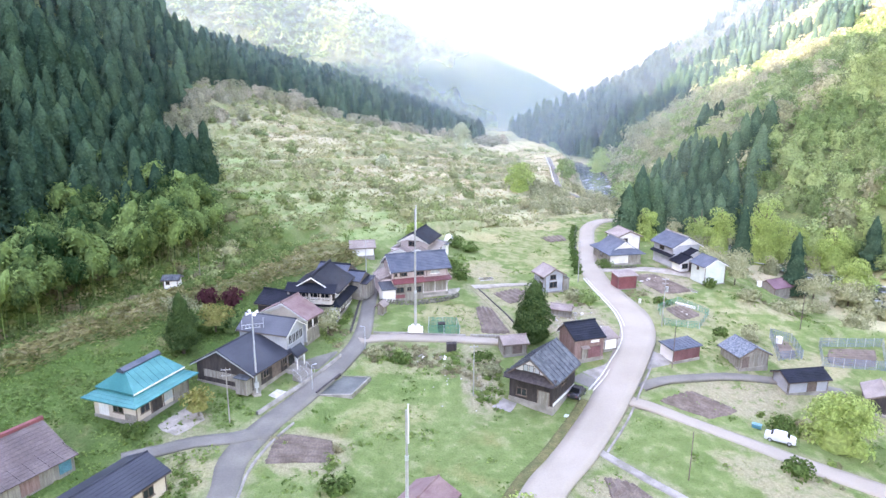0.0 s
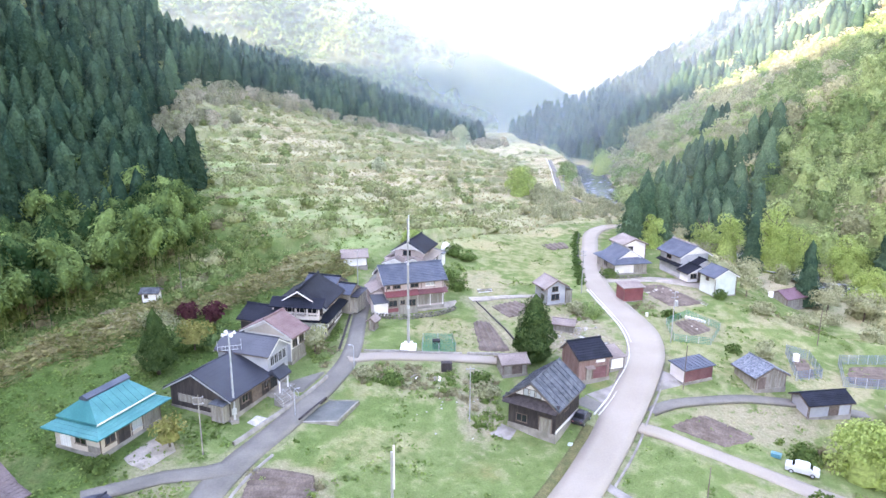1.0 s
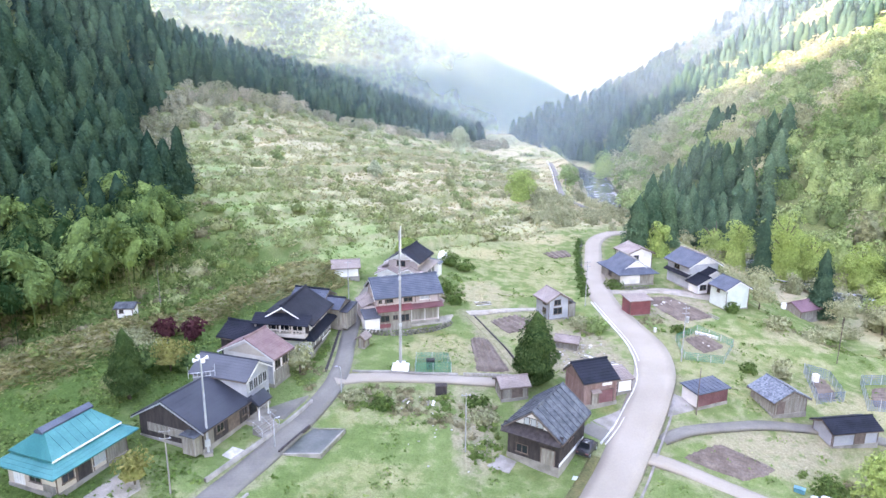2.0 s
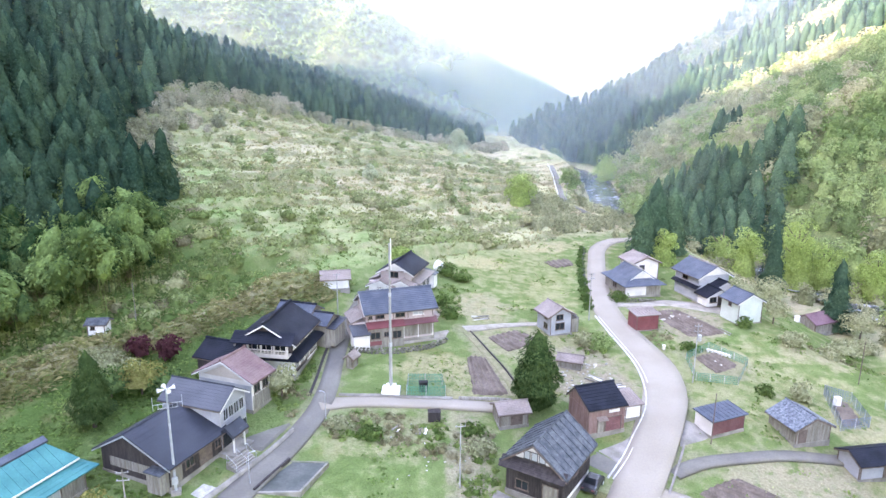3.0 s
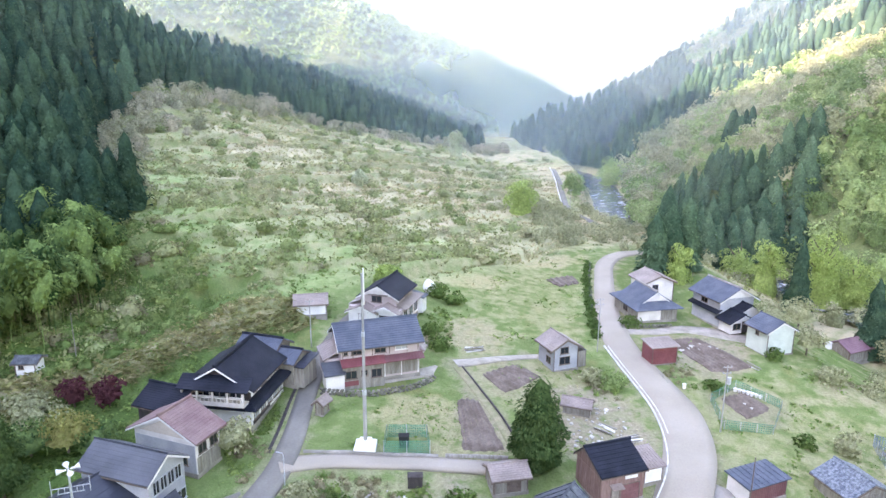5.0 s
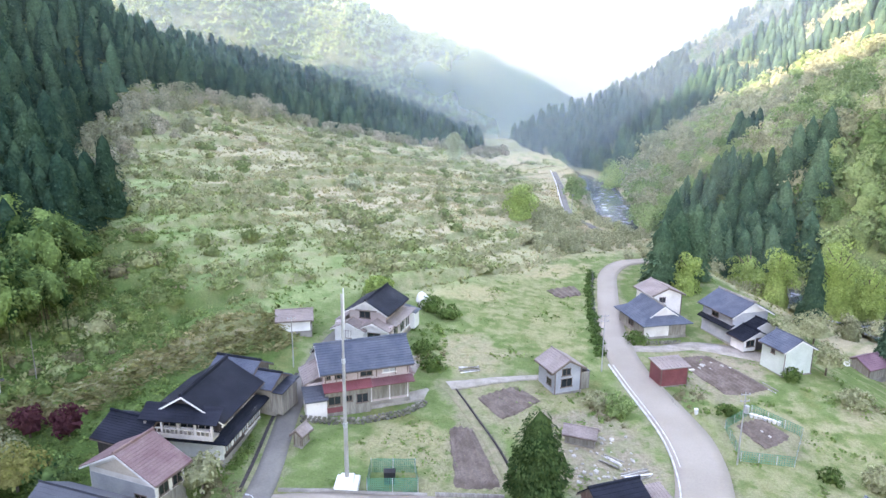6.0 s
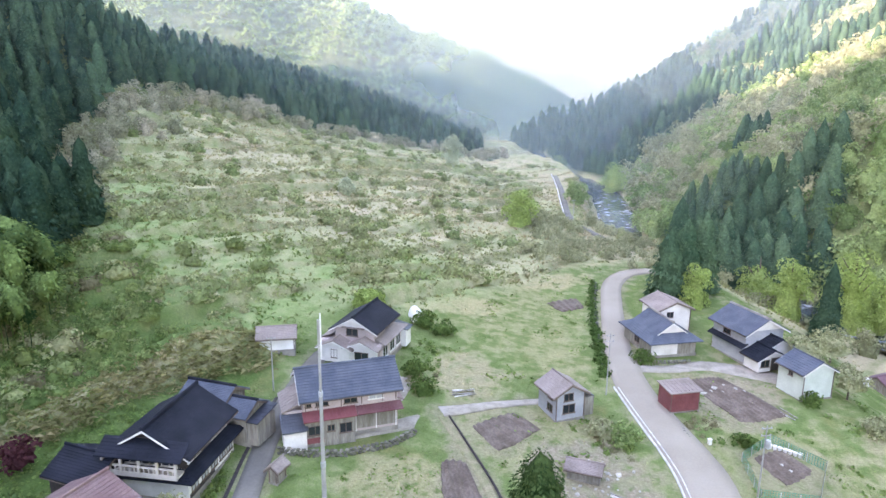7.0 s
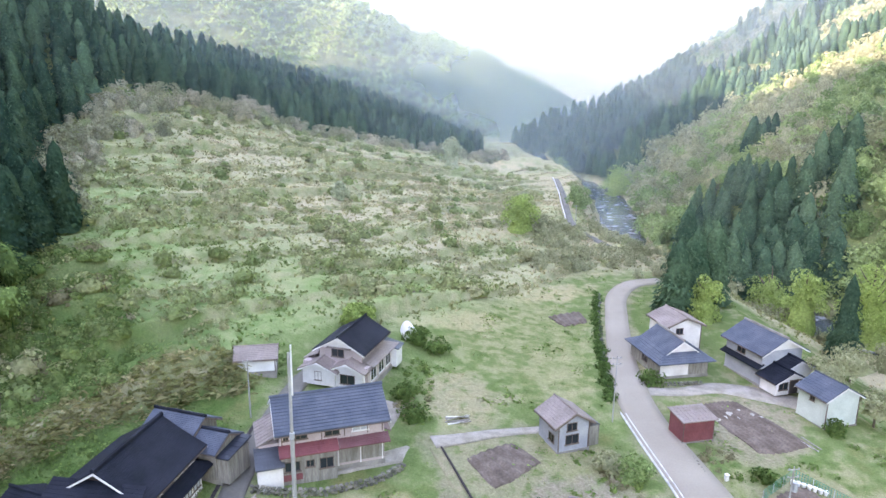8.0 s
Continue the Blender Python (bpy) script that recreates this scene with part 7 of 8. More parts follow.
quad_patch("yard_pink", ((-11.4, 119.2), (-8.0, 120.2), (3.6, 125.2), (4.4, 128.6)), M_GRAVEL, "gravel yard before the pinkish house", "yard", 0, ragged=0.2, lift=0.3, thick=0.6)
quad_patch("yard_gabled", ((-1.2, 132.4), (1.6, 131.2), (3.2, 137.6), (-0.4, 138.4)), M_GRAVEL, "gravel patch beside the gabled house", "yard", 0, ragged=0.2)
quad_patch("yard_hall", ((-22.4, 92.1), (-19.8, 94.4), (-15.5, 98.1), (-17.6, 92.0)), M_ASPHALT_DARK, "concrete forecourt of the hall", "yard", 0, lift=0.35, thick=0.7, ragged=0.05)
quad_patch("yard_farmhouse", ((-35.2, 75.3), (-32.2, 81.8), (-29.0, 77.2), (-31.6, 72.9)), M_GRAVEL, "trodden gravel yard before the farmhouse", "yard", 0, ragged=0.5)
quad_patch("slab_hall", ((-23.4, 83.6), (-22.4, 86.0), (-20.0, 85.2), (-21.6, 82.6)), M_STONE_PALE, "pale concrete slab beside the loudspeaker pole", "slab", 0, ragged=0.1, n=6)
quad_patch("slab_barn", ((17.6, 85.2), (18.2, 86.6), (19.3, 86.2), (18.6, 84.9)), M_PALEGREEN, "pale yellowish slab on the grass beside the barn", "slab", 0, ragged=0.05, n=4)

# the raised white kerb on the road's village side, and its painted line
KERB = ((22.7, 91.9, 5.4), (25.3, 95.5, 5.6), (27.7, 99.7, 5.8), (30.3, 104.3, 6.0), (31.9, 109.6, 6.0), (32.8, 116.4, 6.0), (32.6, 122.8, 5.8), (31.6, 131.5, 5.4), (30.9, 139.6, 5.0))
strip("kerb", tuple((x, y, 0.16) for x, y, _ in KERB), M_LINE, "white concrete kerb along the road's bend", "kerb", lift=0.2, thick=0.9)
strip("road_line", tuple((x + 0.62, y - 0.1, 0.11) for x, y, _ in KERB), M_LINE, "painted white edge line on the road", "road line", lift=0.14, thick=0.05)
strip("kerb_east", tuple((x, y, 0.25) for x, y in ((22.2, 77.1), (26.1, 83.6), (29.9, 90.9), (33.2, 97.2), (34.9, 101.2))), M_CONCRETE, "low concrete kerb on the road's garden side", "kerb", lift=0.2, thick=0.6)
strip("kerb_south", tuple((x, y, 0.25) for x, y in ((-20.4, 60.0), (-20.8, 66.5), (-19.7, 72.7), (-18.0, 77.1))), M_CONCRETE, "low concrete kerb along the lane", "kerb", lift=0.2, thick=0.6)
strip("retaining_wall_hall", tuple((x, y, 0.25) for x, y in ((-23.1, 78.7), (-20.8, 83.3), (-18.7, 87.2), (-16.8, 91.7), (-15.0, 96.4))), M_CONCRETE, "grey concrete retaining wall below the hall", "retaining wall", lift=0.55, thick=1.4)
strip("retaining_wall_lane", tuple((x, y, 0.25) for x, y in ((-10.9, 105.6), (-6.0, 105.7), (0.0, 105.7), (4.6, 105.7))), M_CONCRETE, "low concrete edging along the lane", "edging", lift=0.3, thick=0.7)
strip("retaining_wall_plot", tuple((x, y, 0.22) for x, y in ((5.4, 105.8), (9.0, 105.9), (12.6, 105.9))), M_WOOD_GREY, "low board edging of the plot", "edging", lift=0.4, thick=0.8)
strip("path_edging", tuple((x + 0.75, y, 0.18) for x, y, _ in FIELD_PATH), M_WOOD_DARK, "dark edging along the garden path", "edging", lift=0.25, thick=0.6)
# flat dark strips, no channel is cut: they paint the shadowed edge beside the lanes
strip("ditch_lining", tuple((x, y, 0.5) for x, y in ((-11.6, 102.7), (-13.7, 97.5), (-16.1, 91.2), (-16.9, 88.7))), M_WOOD_DARK, "flat dark strip for the shade along the lane's drain", "ditch", lift=0.04, thick=0.3)
strip("ditch_lining_upper", tuple((x, y, 0.4) for x, y in ((-14.8, 105.0), (-14.9, 112.0), (-14.9, 120.0), (-14.4, 130.0))), M_WOOD_DARK, "flat dark strip for the shade along the upper lane's drain", "ditch", lift=0.04, thick=0.3)
strip("verge_road", tuple((x, y, 1.3) for x, y in ((4.6, 59.5), (9.9, 70.0), (14.9, 77.7), (21.6, 89.7))), M_VERGE, "rough brown grass verge along the road", "verge", lift=0.05, thick=0.3)
strip("guard_rail", tuple((x - 1.5, y, 0.2) for x, y, _ in RIVER_ROAD[2:]), M_WHITE, "white guard rail of the riverside road", "guard rail", lift=0.8, thick=0.5)


def stone_mesh(rng, name, mat, flat=0.7):
    bm = bmesh.new()
    bmesh.ops.create_icosphere(bm, subdivisions=1, radius=0.5)
    for v in bm.verts:
        v.co *= rng.uniform(0.75, 1.15)
        v.co.z *= flat
    me = bpy.data.meshes.new(name)
    bm.to_mesh(me)
    bm.free()
    me.materials.append(mat)
    return me


rng = np.random.default_rng(11)
STONES = [stone_mesh(rng, "stone", M_STONE) for k in range(5)]
SHADED_STONES = [stone_mesh(rng, "stone", M_STONE_SHADED) for k in range(5)]
PALE = [stone_mesh(rng, "rubble_stone", M_STONE_PALE, 0.55) for k in range(5)]


def stone_wall(name, line, height, label, size=0.55, dark=False):
    """A dry wall: courses of single stones along a line; dark picks the stones coloured for shade."""
    w = thing(name, line[0][0], line[0][1], 0, label, "stone wall", kind="structure", z=0)
    w.matrix_world = Matrix()
    for course in range(int(height / (size * 0.6))):
        for (ax, ay), (bx, by) in zip(line, line[1:]):
            n = max(1, int(math.hypot(bx - ax, by - ay) / (size * 0.9)))
            for k in range(n):
                t = (k + 0.5 * (course % 2) + rng.uniform(-0.15, 0.15)) / n
                x, y = ax + (bx - ax) * t, ay + (by - ay) * t
                s = new("stone", (SHADED_STONES if dark else STONES)[rng.integers(5)])
                s.parent = w
                s.matrix_world = pose(x + rng.uniform(-0.08, 0.08), y + rng.uniform(-0.08, 0.08), ground_z(x, y) + 0.1 + course * size * 0.58, 0, 0, rng.uniform(0, 360)) @ Matrix.Diagonal((size * rng.uniform(0.9, 1.4), size * rng.uniform(0.8, 1.1), size * rng.uniform(0.9, 1.2), 1))
    return w


stone_wall("stone_wall_garden", ((-11.2, 118.6), (-8.4, 118.4), (-3.8, 119.0), (1.0, 121.2), (3.8, 124.2)), 1.2, "mossy dry-stone wall before the pinkish house")
stone_wall("stone_wall_road", ((38.1, 188.3), (35.4, 176.2), (33.3, 163.1), (31.6, 151.9), (30.8, 143.0)), 0.7, "shade-darkened overgrown stone edging along the road", size=0.8, dark=True)
stone_wall("stone_wall_yard", ((36.1, 148.3), (40.9, 148.5), (44.9, 149.2)), 0.7, "low dry-stone wall before the roadside house")
stone_wall("stone_wall_bank", ((37.4, 111.6), (38.3, 120.2), (37.1, 128.1), (36.3, 136.0)), 0.35, "row of rough stones at the road's edge")

for k, (x, y, s) in enumerate([(43.2, 138.6, 1.1), (45.3, 140.3, 1.2), (44.5, 139.4, 0.9), (48.4, 140.5, 0.9), (49.2, 139.8, 0.8), (47.2, 141.6, 0.7), (46.0, 139.2, 0.8), (46.6, 122.4, 0.6), (47.2, 121.4, 0.6)] + [(20.8 + rng.uniform(0, 8), 109 + rng.uniform(0, 12), rng.uniform(0.3, 0.8)) for _ in range(60)] + [(-4 + rng.uniform(0, 12), 86 + rng.uniform(0, 14), rng.uniform(0.2, 0.45)) for _ in range(24)]):
    st = new("rubble_stone", PALE[k % 5])
    st.matrix_world = pose(x, y, ground_z(x, y) + 0.12 * s, 0, 0, rng.uniform(0, 360)) @ Matrix.Diagonal((s, s * rng.uniform(0.6, 1.0), s * 0.8, 1))
    tagged(st, "pale rough stone lying on the ground", "stone", "loose stones")


def pond():
    """A slanting basin: dark still water between concrete rims, a taller dark wall on the lane's side."""
    p = thing("pond", -13.1, 87.6, 0, "small concrete-rimmed pond below the lane", "pond")
    corners = [Vector(c) for c in ((-3.2, -2.9, 0), (1.3, -2.7, 0), (3.2, 2.7, 0), (-1.0, 2.8, 0))]
    bm = bmesh.new()
    low, high = [bm.verts.new(c + Vector((0, 0, -0.9))) for c in corners], [bm.verts.new(c + Vector((0, 0, 0.24))) for c in corners]
    bm.faces.new(low[::-1])
    bm.faces.new(high)
    for i in range(4):
        bm.faces.new((low[i], low[(i + 1) % 4], high[(i + 1) % 4], high[i]))
    part("water_surface", bm, M_POND, p, "dark still water")
    for i, (tall, mat) in enumerate(((0.28, M_CONCRETE), (0.28, M_STONE), (0.3, M_STONE), (0.7, M_WOOD_DARK))):
        a, c = corners[i], corners[(i + 1) % 4]
        d = (c - a).normalized()
        side = Vector((d.y, -d.x, 0)) * 0.26
        bm = bmesh.new()
        ring = [a - d * 0.2, c + d * 0.2, c + d * 0.2 + side, a - d * 0.2 + side]
        lo, hi = [bm.verts.new(v + Vector((0, 0, -0.9))) for v in ring], [bm.verts.new(v + Vector((0, 0, tall + 0.003 * i))) for v in ring]
        bm.faces.new(lo[::-1])
        bm.faces.new(hi)
        for k in range(4):
            bm.faces.new((lo[k], lo[(k + 1) % 4], hi[(k + 1) % 4], hi[k]))
        part("rim", bm, mat, p)


# dark colour and low sheen stand in for the hillside's reflection
M_POND = material("dulled pond water", (0.05, 0.058, 0.052), (0.085, 0.09, 0.082), rough=0.3, scale=0.5, fine=3, bump=0.02, specular=0.15)
pond()


def stairs():
    s = thing("steps", -18.5, 88.9, 62, "concrete steps with a handrail up to the hall", "steps")
    for k in range(5):
        part("step", box(-1.6, 1.6, 0.3 * k, 0.3 * k + 0.34, -0.4, 0.17 * (k + 1)), M_CONCRETE, s)
    for x in (-1.5, 0, 1.5):
        bm = bmesh.new()
        tube(bm, [(x, 0.05, 0), (x, 0.05, 0.95), (x, 1.5, 1.75), (x, 1.5, 0.8)], [0.03] * 4, 6)
        part("handrail", bm, M_STEEL, s)


stairs()


# ---- poles ----
def siren_pole():
    p = thing("loudspeaker_pole", -24.5, 83.9, 20, "steel pole with white horn loudspeakers and antennas", "pole")
    bm = bmesh.new()
    tube(bm, [(0, 0, -0.3), (0, 0, 6), (0, 0, 12.0)], [0.15, 0.12, 0.085], 10)
    part("mast", bm, M_STEEL, p)
    part("footing", box(-0.5, 0.5, -0.5, 0.5, -0.4, 0.35, 0.04), M_CONCRETE, p)
    for a in (20, 110, 200, 290):
        bm = bmesh.new()
        tube(bm, [(0.15, 0, 11.9), (0.45, 0, 11.9), (0.85, 0, 11.95)], [0.07, 0.1, 0.25], 10)
        part("horn", bm, M_WHITE, p, "white horn loudspeaker", m=pose(0, 0, 0, 0, 0, a))
    arm = part("crossarm", box(-1.4, 1.4, -0.025, 0.025, 10.3, 10.35), M_STEEL, p)
    part("crossarm", box(-1.0, 1.0, -0.025, 0.025, 9.8, 9.85), M_STEEL, p)
    for x in (-1.4, 1.4):
        part("antenna", box(x - 0.025, x + 0.025, -0.025, 0.025, 9.7, 11.1), M_STEEL, p)
    for x in (-0.9, -0.45, 0.45, 0.9):
        part("brace", box(x - 0.02, x + 0.02, -0.02, 0.02, 9.8, 10.34), M_STEEL, p)
    part("control_box", box(-0.3, 0.3, -0.35, -0.13, 1.2, 2.0, 0.02), M_STEEL, p)


siren_pole()


def tall_mast(x, y, h, name="radio_mast", label="tall pale steel mast on a white concrete footing", sections=3):
    p = thing(name, x, y, 0, label, "mast")
    bm = bmesh.new()
    pts, rad = [], []
    for k in range(sections):
        a, b = h * k / sections, h * (k + 1) / sections
        r = 0.24 - 0.055 * k
        pts += [(0, 0, a), (0, 0, b - 0.01)]
        rad += [r, r * 0.92]
    tube(bm, pts, rad, 12)
    part("mast", bm, M_POLE, p)
    for k in range(1, sections):
        bm = bmesh.new()
        z = h * k / sections
        tube(bm, [(0, 0, z - 0.25), (0, 0, z + 0.25)], [0.3 - 0.05 * k] * 2, 12)
        part("collar", bm, M_STEEL, p)
    bm = bmesh.new()
    tube(bm, [(0.18, 0, h - 3.6), (0.18, 0, h + 0.6)], [0.07, 0.07], 8)
    part("antenna", bm, M_WHITE, p)
    for z in (h - 3.2, h - 1.2):
        part("bracket", box(0, 0.2, -0.05, 0.05, z, z + 0.1), M_STEEL, p)
    part("footing", box(-1.25, 1.25, -1.25, 1.25, -0.6, 0.55, 0.08), M_WHITE, p, "white concrete footing")
    part("footing_step", box(-0.7, 0.7, -0.7, 0.7, 0.5, 1.1, 0.06), M_WHITE, p)


tall_mast(-3.9, 106.9, 21.2)
tall_mast(-2.3, 58.1, 15.5)


def utility_pole(x, y, h, label="slim concrete utility pole with a crossarm", lean=0.0, arms=1, mat=None, rot=10, transformer=False):
    p = thing("utility_pole", x, y, rot, label, "utility pole", "utility poles")
    bm = bmesh.new()
    tube(bm, [(0, 0, -0.3), (lean * 0.5, 0, h * 0.5), (lean, 0, h)], [0.1, 0.08, 0.06] if arms else [0.075, 0.065, 0.05], 8)
    part("post", bm, mat or M_POLE, p)
    for k in range(arms):
        z = h - 0.35 - 0.8 * k
        a = part("crossarm", box(lean - 0.6, lean + 0.6, -0.04, 0.04, z, z + 0.08), M_POLE, p)
        for dx in (-0.5, 0, 0.5):
            part("insulator", box(lean + dx - 0.04, lean + dx + 0.04, -0.04, 0.04, z + 0.08, z + 0.2), M_GREYWALL, a)
    if transformer:
        bm = bmesh.new()
        tube(bm, [(lean + 0.38, 0, h - 2.6), (lean + 0.38, 0, h - 1.7)], [0.25, 0.25], 10)
        part("transformer", bm, M_STEEL, p)
    return p


utility_pole(29.3, 137.3, 9.0, arms=2)
utility_pole(40.4, 114.8, 9.2, arms=2, transformer=True)
utility_pole(5.4, 89.6, 8.0)
utility_pole(-45.9, 122.6, 6.5, "thin weathered wooden pole on the bank", arms=0, mat=M_WOOD_GREY)
utility_pole(30.9, 71.8, 6.5, "thin dark pole in the grass", arms=0, mat=M_WOOD_TRIM)
utility_pole(-15.2, 131.6, 7.5)
utility_pole(-26.0, 76.6, 7.6, "slim weathered pole with two crossarms before the hall", arms=2, mat=M_WOOD_GREY)
utility_pole(68.0, 119.4, 7.0, "thin dark pole in the garden", arms=0, mat=M_WOOD_TRIM)
utility_pole(37.3, 98.9, 7.0, "slim dark pole at the roadside", arms=0, mat=M_WOOD_TRIM)
utility_pole(42.0, 240.0, 8.0, "slim pole by the riverside road", arms=1)


def lane_lamp(x, y, rot):
    p = thing("street_lamp", x, y, rot, "slim grey street lamp at the lane's edge", "street lamp", "street lamps")
    bm = bmesh.new()
    tube(bm, [(0, 0, -0.2), (0, 0, 3.6), (0.15, 0, 3.8), (0.5, 0, 3.85)], [0.055, 0.045, 0.04, 0.03], 8)
    part("pole", bm, M_STEEL, p)
    part("lamp_head", box(0.42, 0.8, -0.08, 0.08, 3.79, 3.89, 0.02), M_STEEL, p)


lane_lamp(-11.6, 99.7, 170)
lane_lamp(-17.3, 85.8, 30)


# ---- nets, cars and small garden things ----
def net_fence(name, corners, h, mat, label, post_step=1.8, mesh=0.35):
    """Garden net on posts round a plot: strings of real thread between posts."""
    f = thing(name, corners[0][0], corners[0][1], 0, label, "net fence", z=0)
    f.matrix_world = Matrix()
    closed = list(corners) + [corners[0]]
    for (ax, ay), (bx, by) in zip(closed, closed[1:]):
        n = max(1, int(math.hypot(bx - ax, by - ay) / post_step))
        bm = bmesh.new()
        for k in range(n + 1):
            x, y = ax + (bx - ax) * k / n, ay + (by - ay) * k / n
            z = ground_z(x, y)
            if k < n:
                b2 = bmesh.new()
                tube(b2, [(x, y, z - 0.2), (x, y, z + h)], [0.04, 0.04], 5)
                part("post", b2, M_STEEL, f)
        length = math.hypot(bx - ax, by - ay)
        ux, uy = (bx - ax) / length, (by - ay) / length
        for j in range(int(h / mesh) + 1):
            zz = min(h, j * mesh)
            za, zb = ground_z(ax, ay) + zz, ground_z(bx, by) + zz
            vs = [bm.verts.new(p) for p in ((ax, ay, za), (bx, by, zb), (bx, by, zb + 0.07), (ax, ay, za + 0.07))]
            bm.faces.new(vs)
        for j in range(int(length / mesh)):
            x, y = ax + ux * j * mesh, ay + uy * j * mesh
            z = ground_z(ax, ay) * (1 - j * mesh / length) + ground_z(bx, by) * j * mesh / length
            vs = [bm.verts.new(p) for p in ((x, y, z), (x + ux * 0.07, y + uy * 0.07, z), (x + ux * 0.07, y + uy * 0.07, z + h), (x, y, z + h))]
            bm.faces.new(vs)
        part("net", bm, mat, f)
    return f


net_fence("garden_net", ((-1.7, 105.95), (3.6, 106.3), (3.1, 109.8), (-1.7, 109.6)), 1.7, M_NET_GREEN, "green netting round a small vegetable bed", mesh=0.22)
net_fence("garden_net", ((42.0, 122.6), (47.0, 126.5), (51.6, 122.1), (47.6, 115.7), (41.2, 115.7)), 1.2, M_NET_GREEN, "low green netting round the garden plot", mesh=0.3)
net_fence("blue_net", ((64.2, 104.3), (68.4, 113.2), (81.7, 116.1), (75.4, 104.9)), 1.7, M_NET_BLUE, "blue-grey netting round the far plots", mesh=0.3)
net_fence("blue_net", ((56.9, 104.6), (60.5, 115.5), (63.6, 113.8), (61.8, 106.2)), 1.7, M_NET_BLUE, "blue-grey netting beside the weathered shed", mesh=0.3)


def parked_car(x, y, rot, paint, label, ln=4.4, tall=1.4):
    c = thing("car", x, y, rot, label, "car")
    w = 0.83
    k = ln / 4.4
    prof = [(-2.2, 0.35), (-2.2, 0.8), (-2.05, 0.95), (-1.35, 1.0), (-0.75, tall), (0.75, tall), (1.35, 0.95), (2.1, 0.82), (2.2, 0.6), (2.2, 0.35)]
    bm = bmesh.new()
    rings = []
    for yy, f in ((-w, 0.96), (-w * 0.86, 1.0), (w * 0.86, 1.0), (w, 0.96)):
        rings.append([bm.verts.new((px * k * (1 if f == 1 else 0.985), yy * (0.86 if pz > 1.05 else 1.0), pz * (1 if f == 1 else 0.97))) for px, pz in prof])
    for r, s in zip(rings, rings[1:]):
        for i in range(len(prof)):
            j = (i + 1) % len(prof)
            bm.faces.new((r[i], r[j], s[j], s[i]))
    bm.faces.new(rings[0][::-1])
    bm.faces.new(rings[-1])
    part("body", bm, paint, c)
    for s in (-1, 1):
        bm = bmesh.new()
        vs = [bm.verts.new(p) for p in ((-1.2 * k, s * (w * 0.95 + 0.005), 1.02), (1.2 * k, s * (w * 0.95 + 0.005), 1.0), (0.72 * k, s * (w * 0.84 + 0.01), tall - 0.06), (-0.72 * k, s * (w * 0.84 + 0.01), tall - 0.06))]
        bm.faces.new(vs)
        bmesh.ops.solidify(bm, geom=bm.faces[:], thickness=0.02)
        part("side_window", bm, M_GLASS, c)
    for xa, za, xb, zb, nm in ((0.78, tall - 0.05, 1.3, 1.0, "windscreen"), (-0.78, tall - 0.05, -1.3, 1.04, "rear_window")):
        bm = bmesh.new()
        o = 0.02 if xa > 0 else -0.02
        vs = [bm.verts.new(p) for p in ((xa * k + o, -0.62, za), (xa * k + o, 0.62, za), (xb * k + o, 0.68, zb), (xb * k + o, -0.68, zb))]
        bm.faces.new(vs)
        bmesh.ops.solidify(bm, geom=bm.faces[:], thickness=0.02)
        part(nm, bm, M_GLASS, c)
    for sx in (-1.35, 1.35):
        for sy in (-1, 1):
            bm = bmesh.new()
            tube(bm, [(sx * k, sy * (w - 0.18), 0.31), (sx * k, sy * (w + 0.02), 0.31)], [0.31, 0.31], 14)
            wh = part("wheel", bm, M_RUBBER, c)
            bm = bmesh.new()
            tube(bm, [(sx * k, sy * (w + 0.015), 0.31), (sx * k, sy * (w + 0.03), 0.31)], [0.18, 0.17], 12)
            part("rim", bm, M_STEEL, wh)
    for sy in (-0.6, 0.6):
        part("headlight", box(2.16 * k, 2.215 * k, sy - 0.17, sy + 0.17, 0.6, 0.74), M_STEEL, c)
        part("tail_light", box(-2.215 * k, -2.17 * k, sy - 0.15, sy + 0.15, 0.65, 0.8), M_RED_TIN, c)
    return c


parked_car(47.3, 83.0, -30, M_CAR_WHITE, "white sedan parked on the side road", ln=3.9)
parked_car(20.7, 90.5, 58, M_CAR_BLACK, "small black car parked beside the barn", ln=3.5, tall=1.55)


def storage_tank(x, y):
    t = thing("storage_tunnel", x, y, 20, "white sheet-covered storage tunnel beside the house", "storage tunnel")
    bm = bmesh.new()
    arc = [(1.1 * math.cos(a), 2.0 * math.sin(a)) for a in np.linspace(0, math.pi, 12)]
    rings = [[bm.verts.new((px * k, yy, pz * k)) for px, pz in arc] for yy, k in ((-1.5, 0.94), (-1.45, 1.0), (1.45, 1.0), (1.5, 0.94))]
    for p, q in zip(rings, rings[1:]):
        for i in range(11):
            bm.faces.new((p[i], p[i + 1], q[i + 1], q[i]))
    bm.faces.new(rings[0])
    bm.faces.new(rings[-1][::-1])
    cover = part("cover", bm, M_WHITE, t)
    part("door_flap", box(-0.5, 0.5, -1.54, -1.5, 0.0, 1.5), M_PLASTER, cover)
    for s in (-1, 1):
        part("ground_beam", box(s * 1.1 - 0.08, s * 1.1 + 0.08, -1.55, 1.55, -0.3, 0.12), M_WOOD_TRIM, t)


storage_tank(2.0, 157.6)


def lumber(x, y, rot, n, label, length=2.4):
    t = thing("board_pile", x, y, rot, label, "boards")
    for k in range(n):
        part("board", box(-length / 2 + rng.uniform(-0.2, 0.2), length / 2, -0.1, 0.1, 0.02, 0.08), M_WHITE if k % 3 == 0 else M_WOOD_GREY, t, m=pose(0, rng.uniform(-0.8, 0.8), 0.05 * k, 0, 0, rng.uniform(-14, 14)))


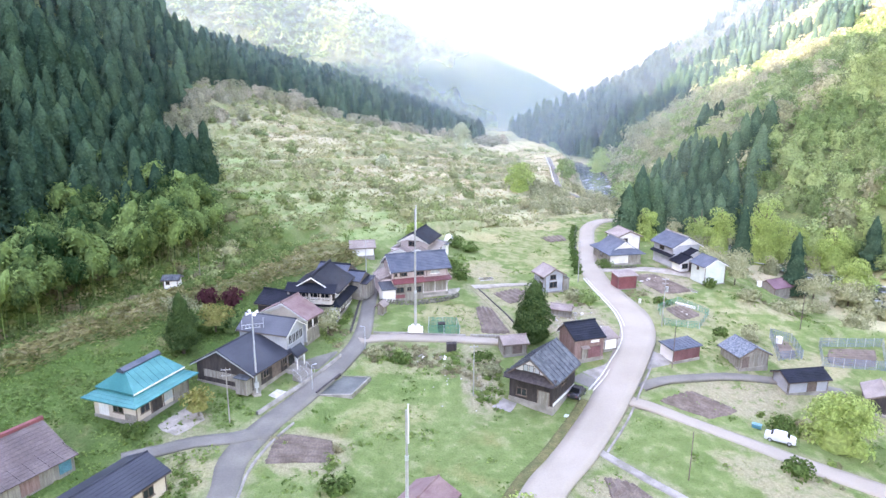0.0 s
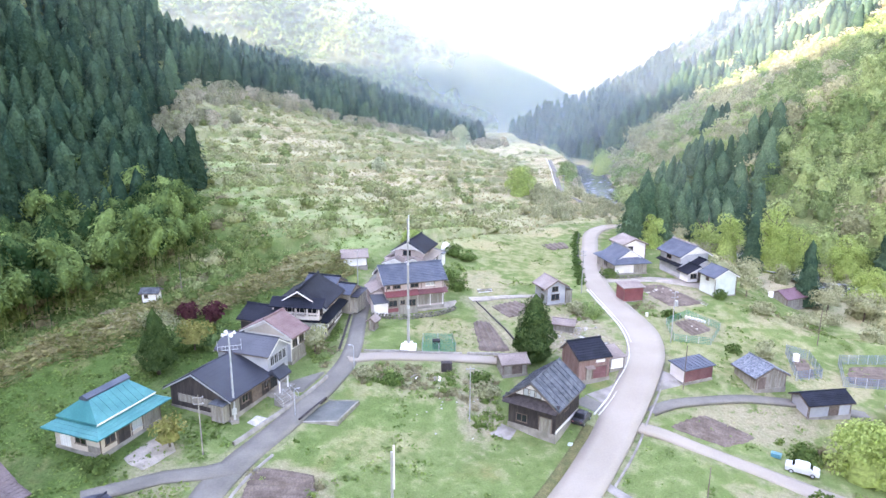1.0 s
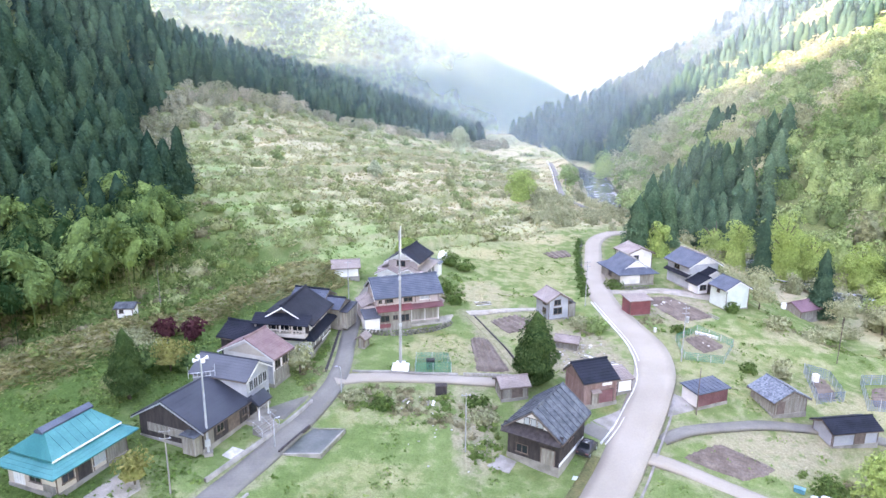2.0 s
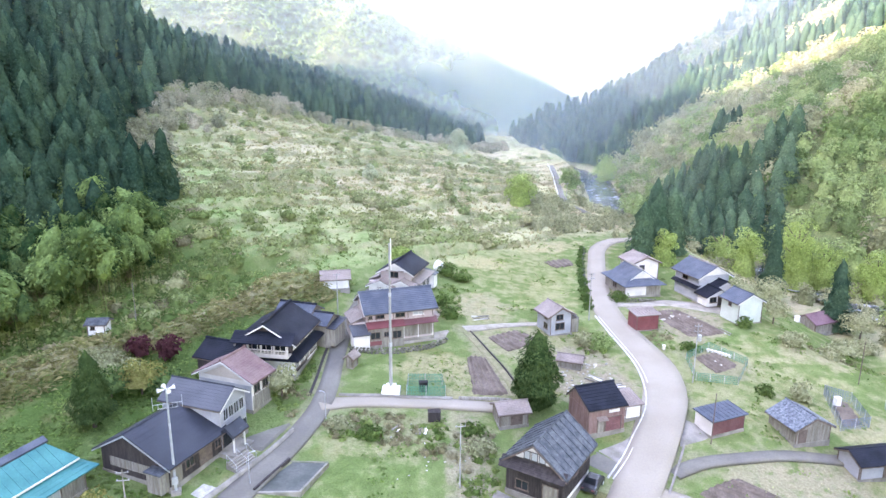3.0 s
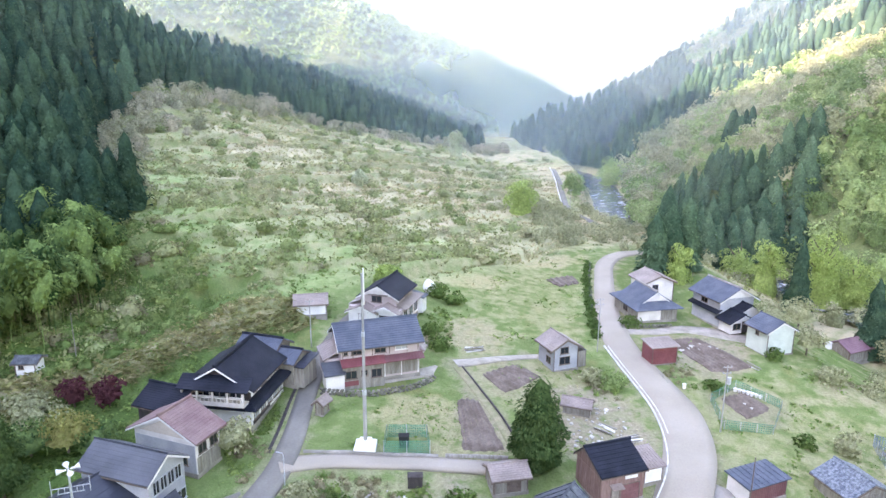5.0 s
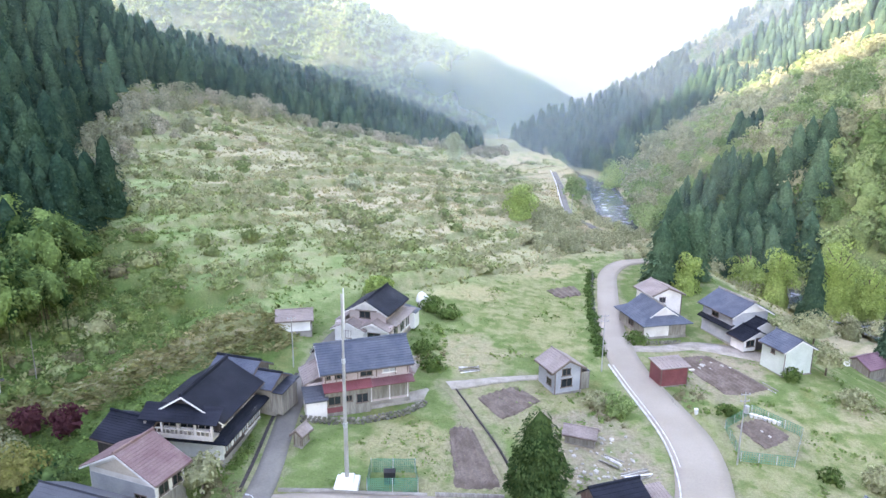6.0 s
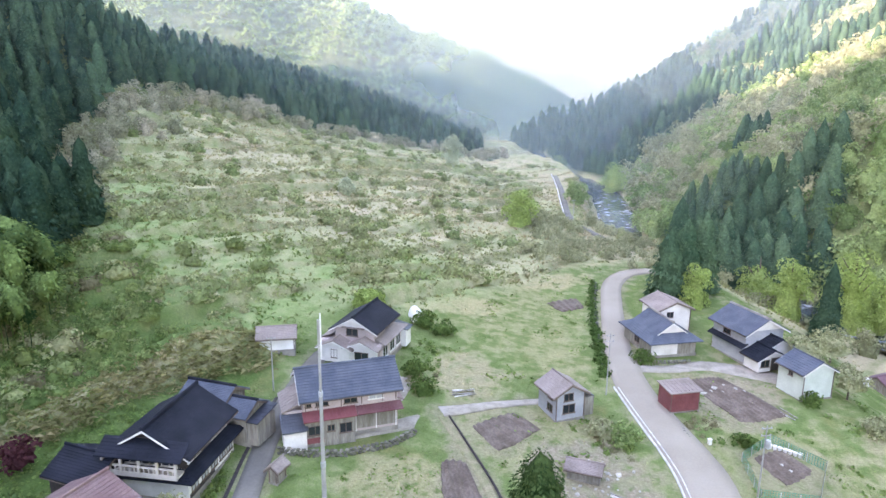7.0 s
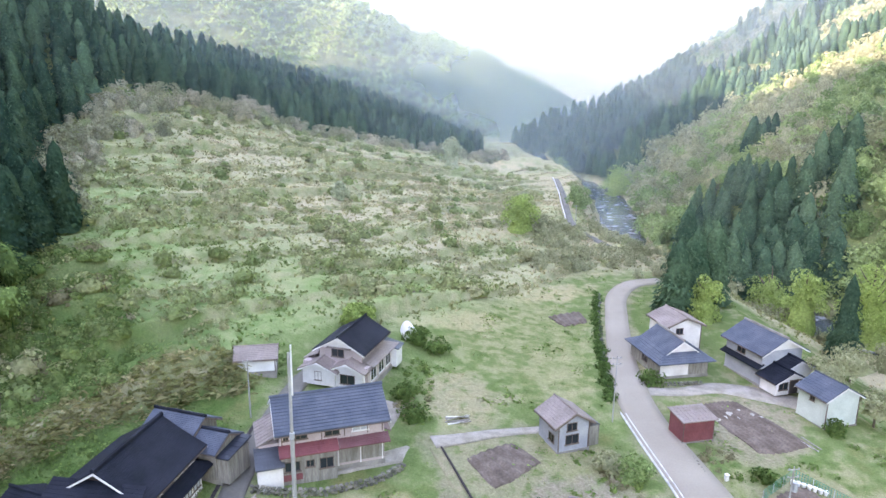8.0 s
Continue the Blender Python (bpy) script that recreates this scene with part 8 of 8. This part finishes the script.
lumber(27.6, 110.6, 20, 9, "loose weathered boards on the cleared ground", 3.4)
lumber(9.6, 134.8, 10, 8, "old boards lying on the fallow patch", 3.0)
lumber(25.4, 113.2, -40, 6, "loose weathered boards on the cleared ground")
lumber(-2.7, 99.0, 60, 3, "pale planks leaning in the weeds", 1.6)
lumber(0.8, 98.6, 85, 4, "pale planks standing in the weeds", 1.6)
lumber(52.4, 133.6, -62, 3, "white boards along the plot's edge", 3.2)


def row_of_pots(x0, y0, x1, y1, n):
    for k in range(n):
        x, y = x0 + (x1 - x0) * k / (n - 1), y0 + (y1 - y0) * k / (n - 1)
        p = thing("bucket", x, y, 0, "white plastic bucket in a garden row", "bucket", "row of white buckets")
        bm = bmesh.new()
        tube(bm, [(0, 0, 0), (0, 0, 0.45)], [0.2, 0.26], 10)
        part("vessel", bm, M_WHITE, p)
        bm = bmesh.new()
        tube(bm, [(0, 0, 0.45), (0, 0, 0.5)], [0.29, 0.27], 10)
        part("lid", bm, M_WHITE, p)


row_of_pots(46.6, 125.6, 49.6, 124.2, 7)


def crate(x, y, rot, w, d, h, mat, name, label):
    c = thing(name, x, y, rot, label, name.replace("_", " "))
    part("body", box(-w / 2, w / 2, -d / 2, d / 2, 0, h, 0.03), mat, c)
    part("lid", box(-w / 2 - 0.04, w / 2 + 0.04, -d / 2 - 0.04, d / 2 + 0.04, h, h + 0.08, 0.02), mat, c)


crate(60.4, 111.8, 10, 0.8, 0.7, 1.4, M_WHITE, "storage_box", "white upright storage box in the garden")
crate(39.3, 125.6, 15, 0.4, 0.35, 0.7, M_WHITE, "marker_box", "white marker box at the roadside")
crate(76.6, 155.4, 15, 0.9, 0.7, 1.2, M_WHITE, "meter_box", "pale box beside the purple-roofed hut")
crate(45.4, 86.0, -34, 1.2, 0.7, 0.5, M_TARP_BLUE, "covered_stack", "stack under blue plastic sheet beside the road")
crate(2.2, 100.9, 4, 1.6, 1.0, 1.3, M_WOOD_DARK, "compost_bin", "dark wooden compost bin below the lane")
crate(0.5, 107.8, 4, 1.2, 0.8, 1.4, M_RUBBER, "covered_heap", "heap under a black sheet in the bed")
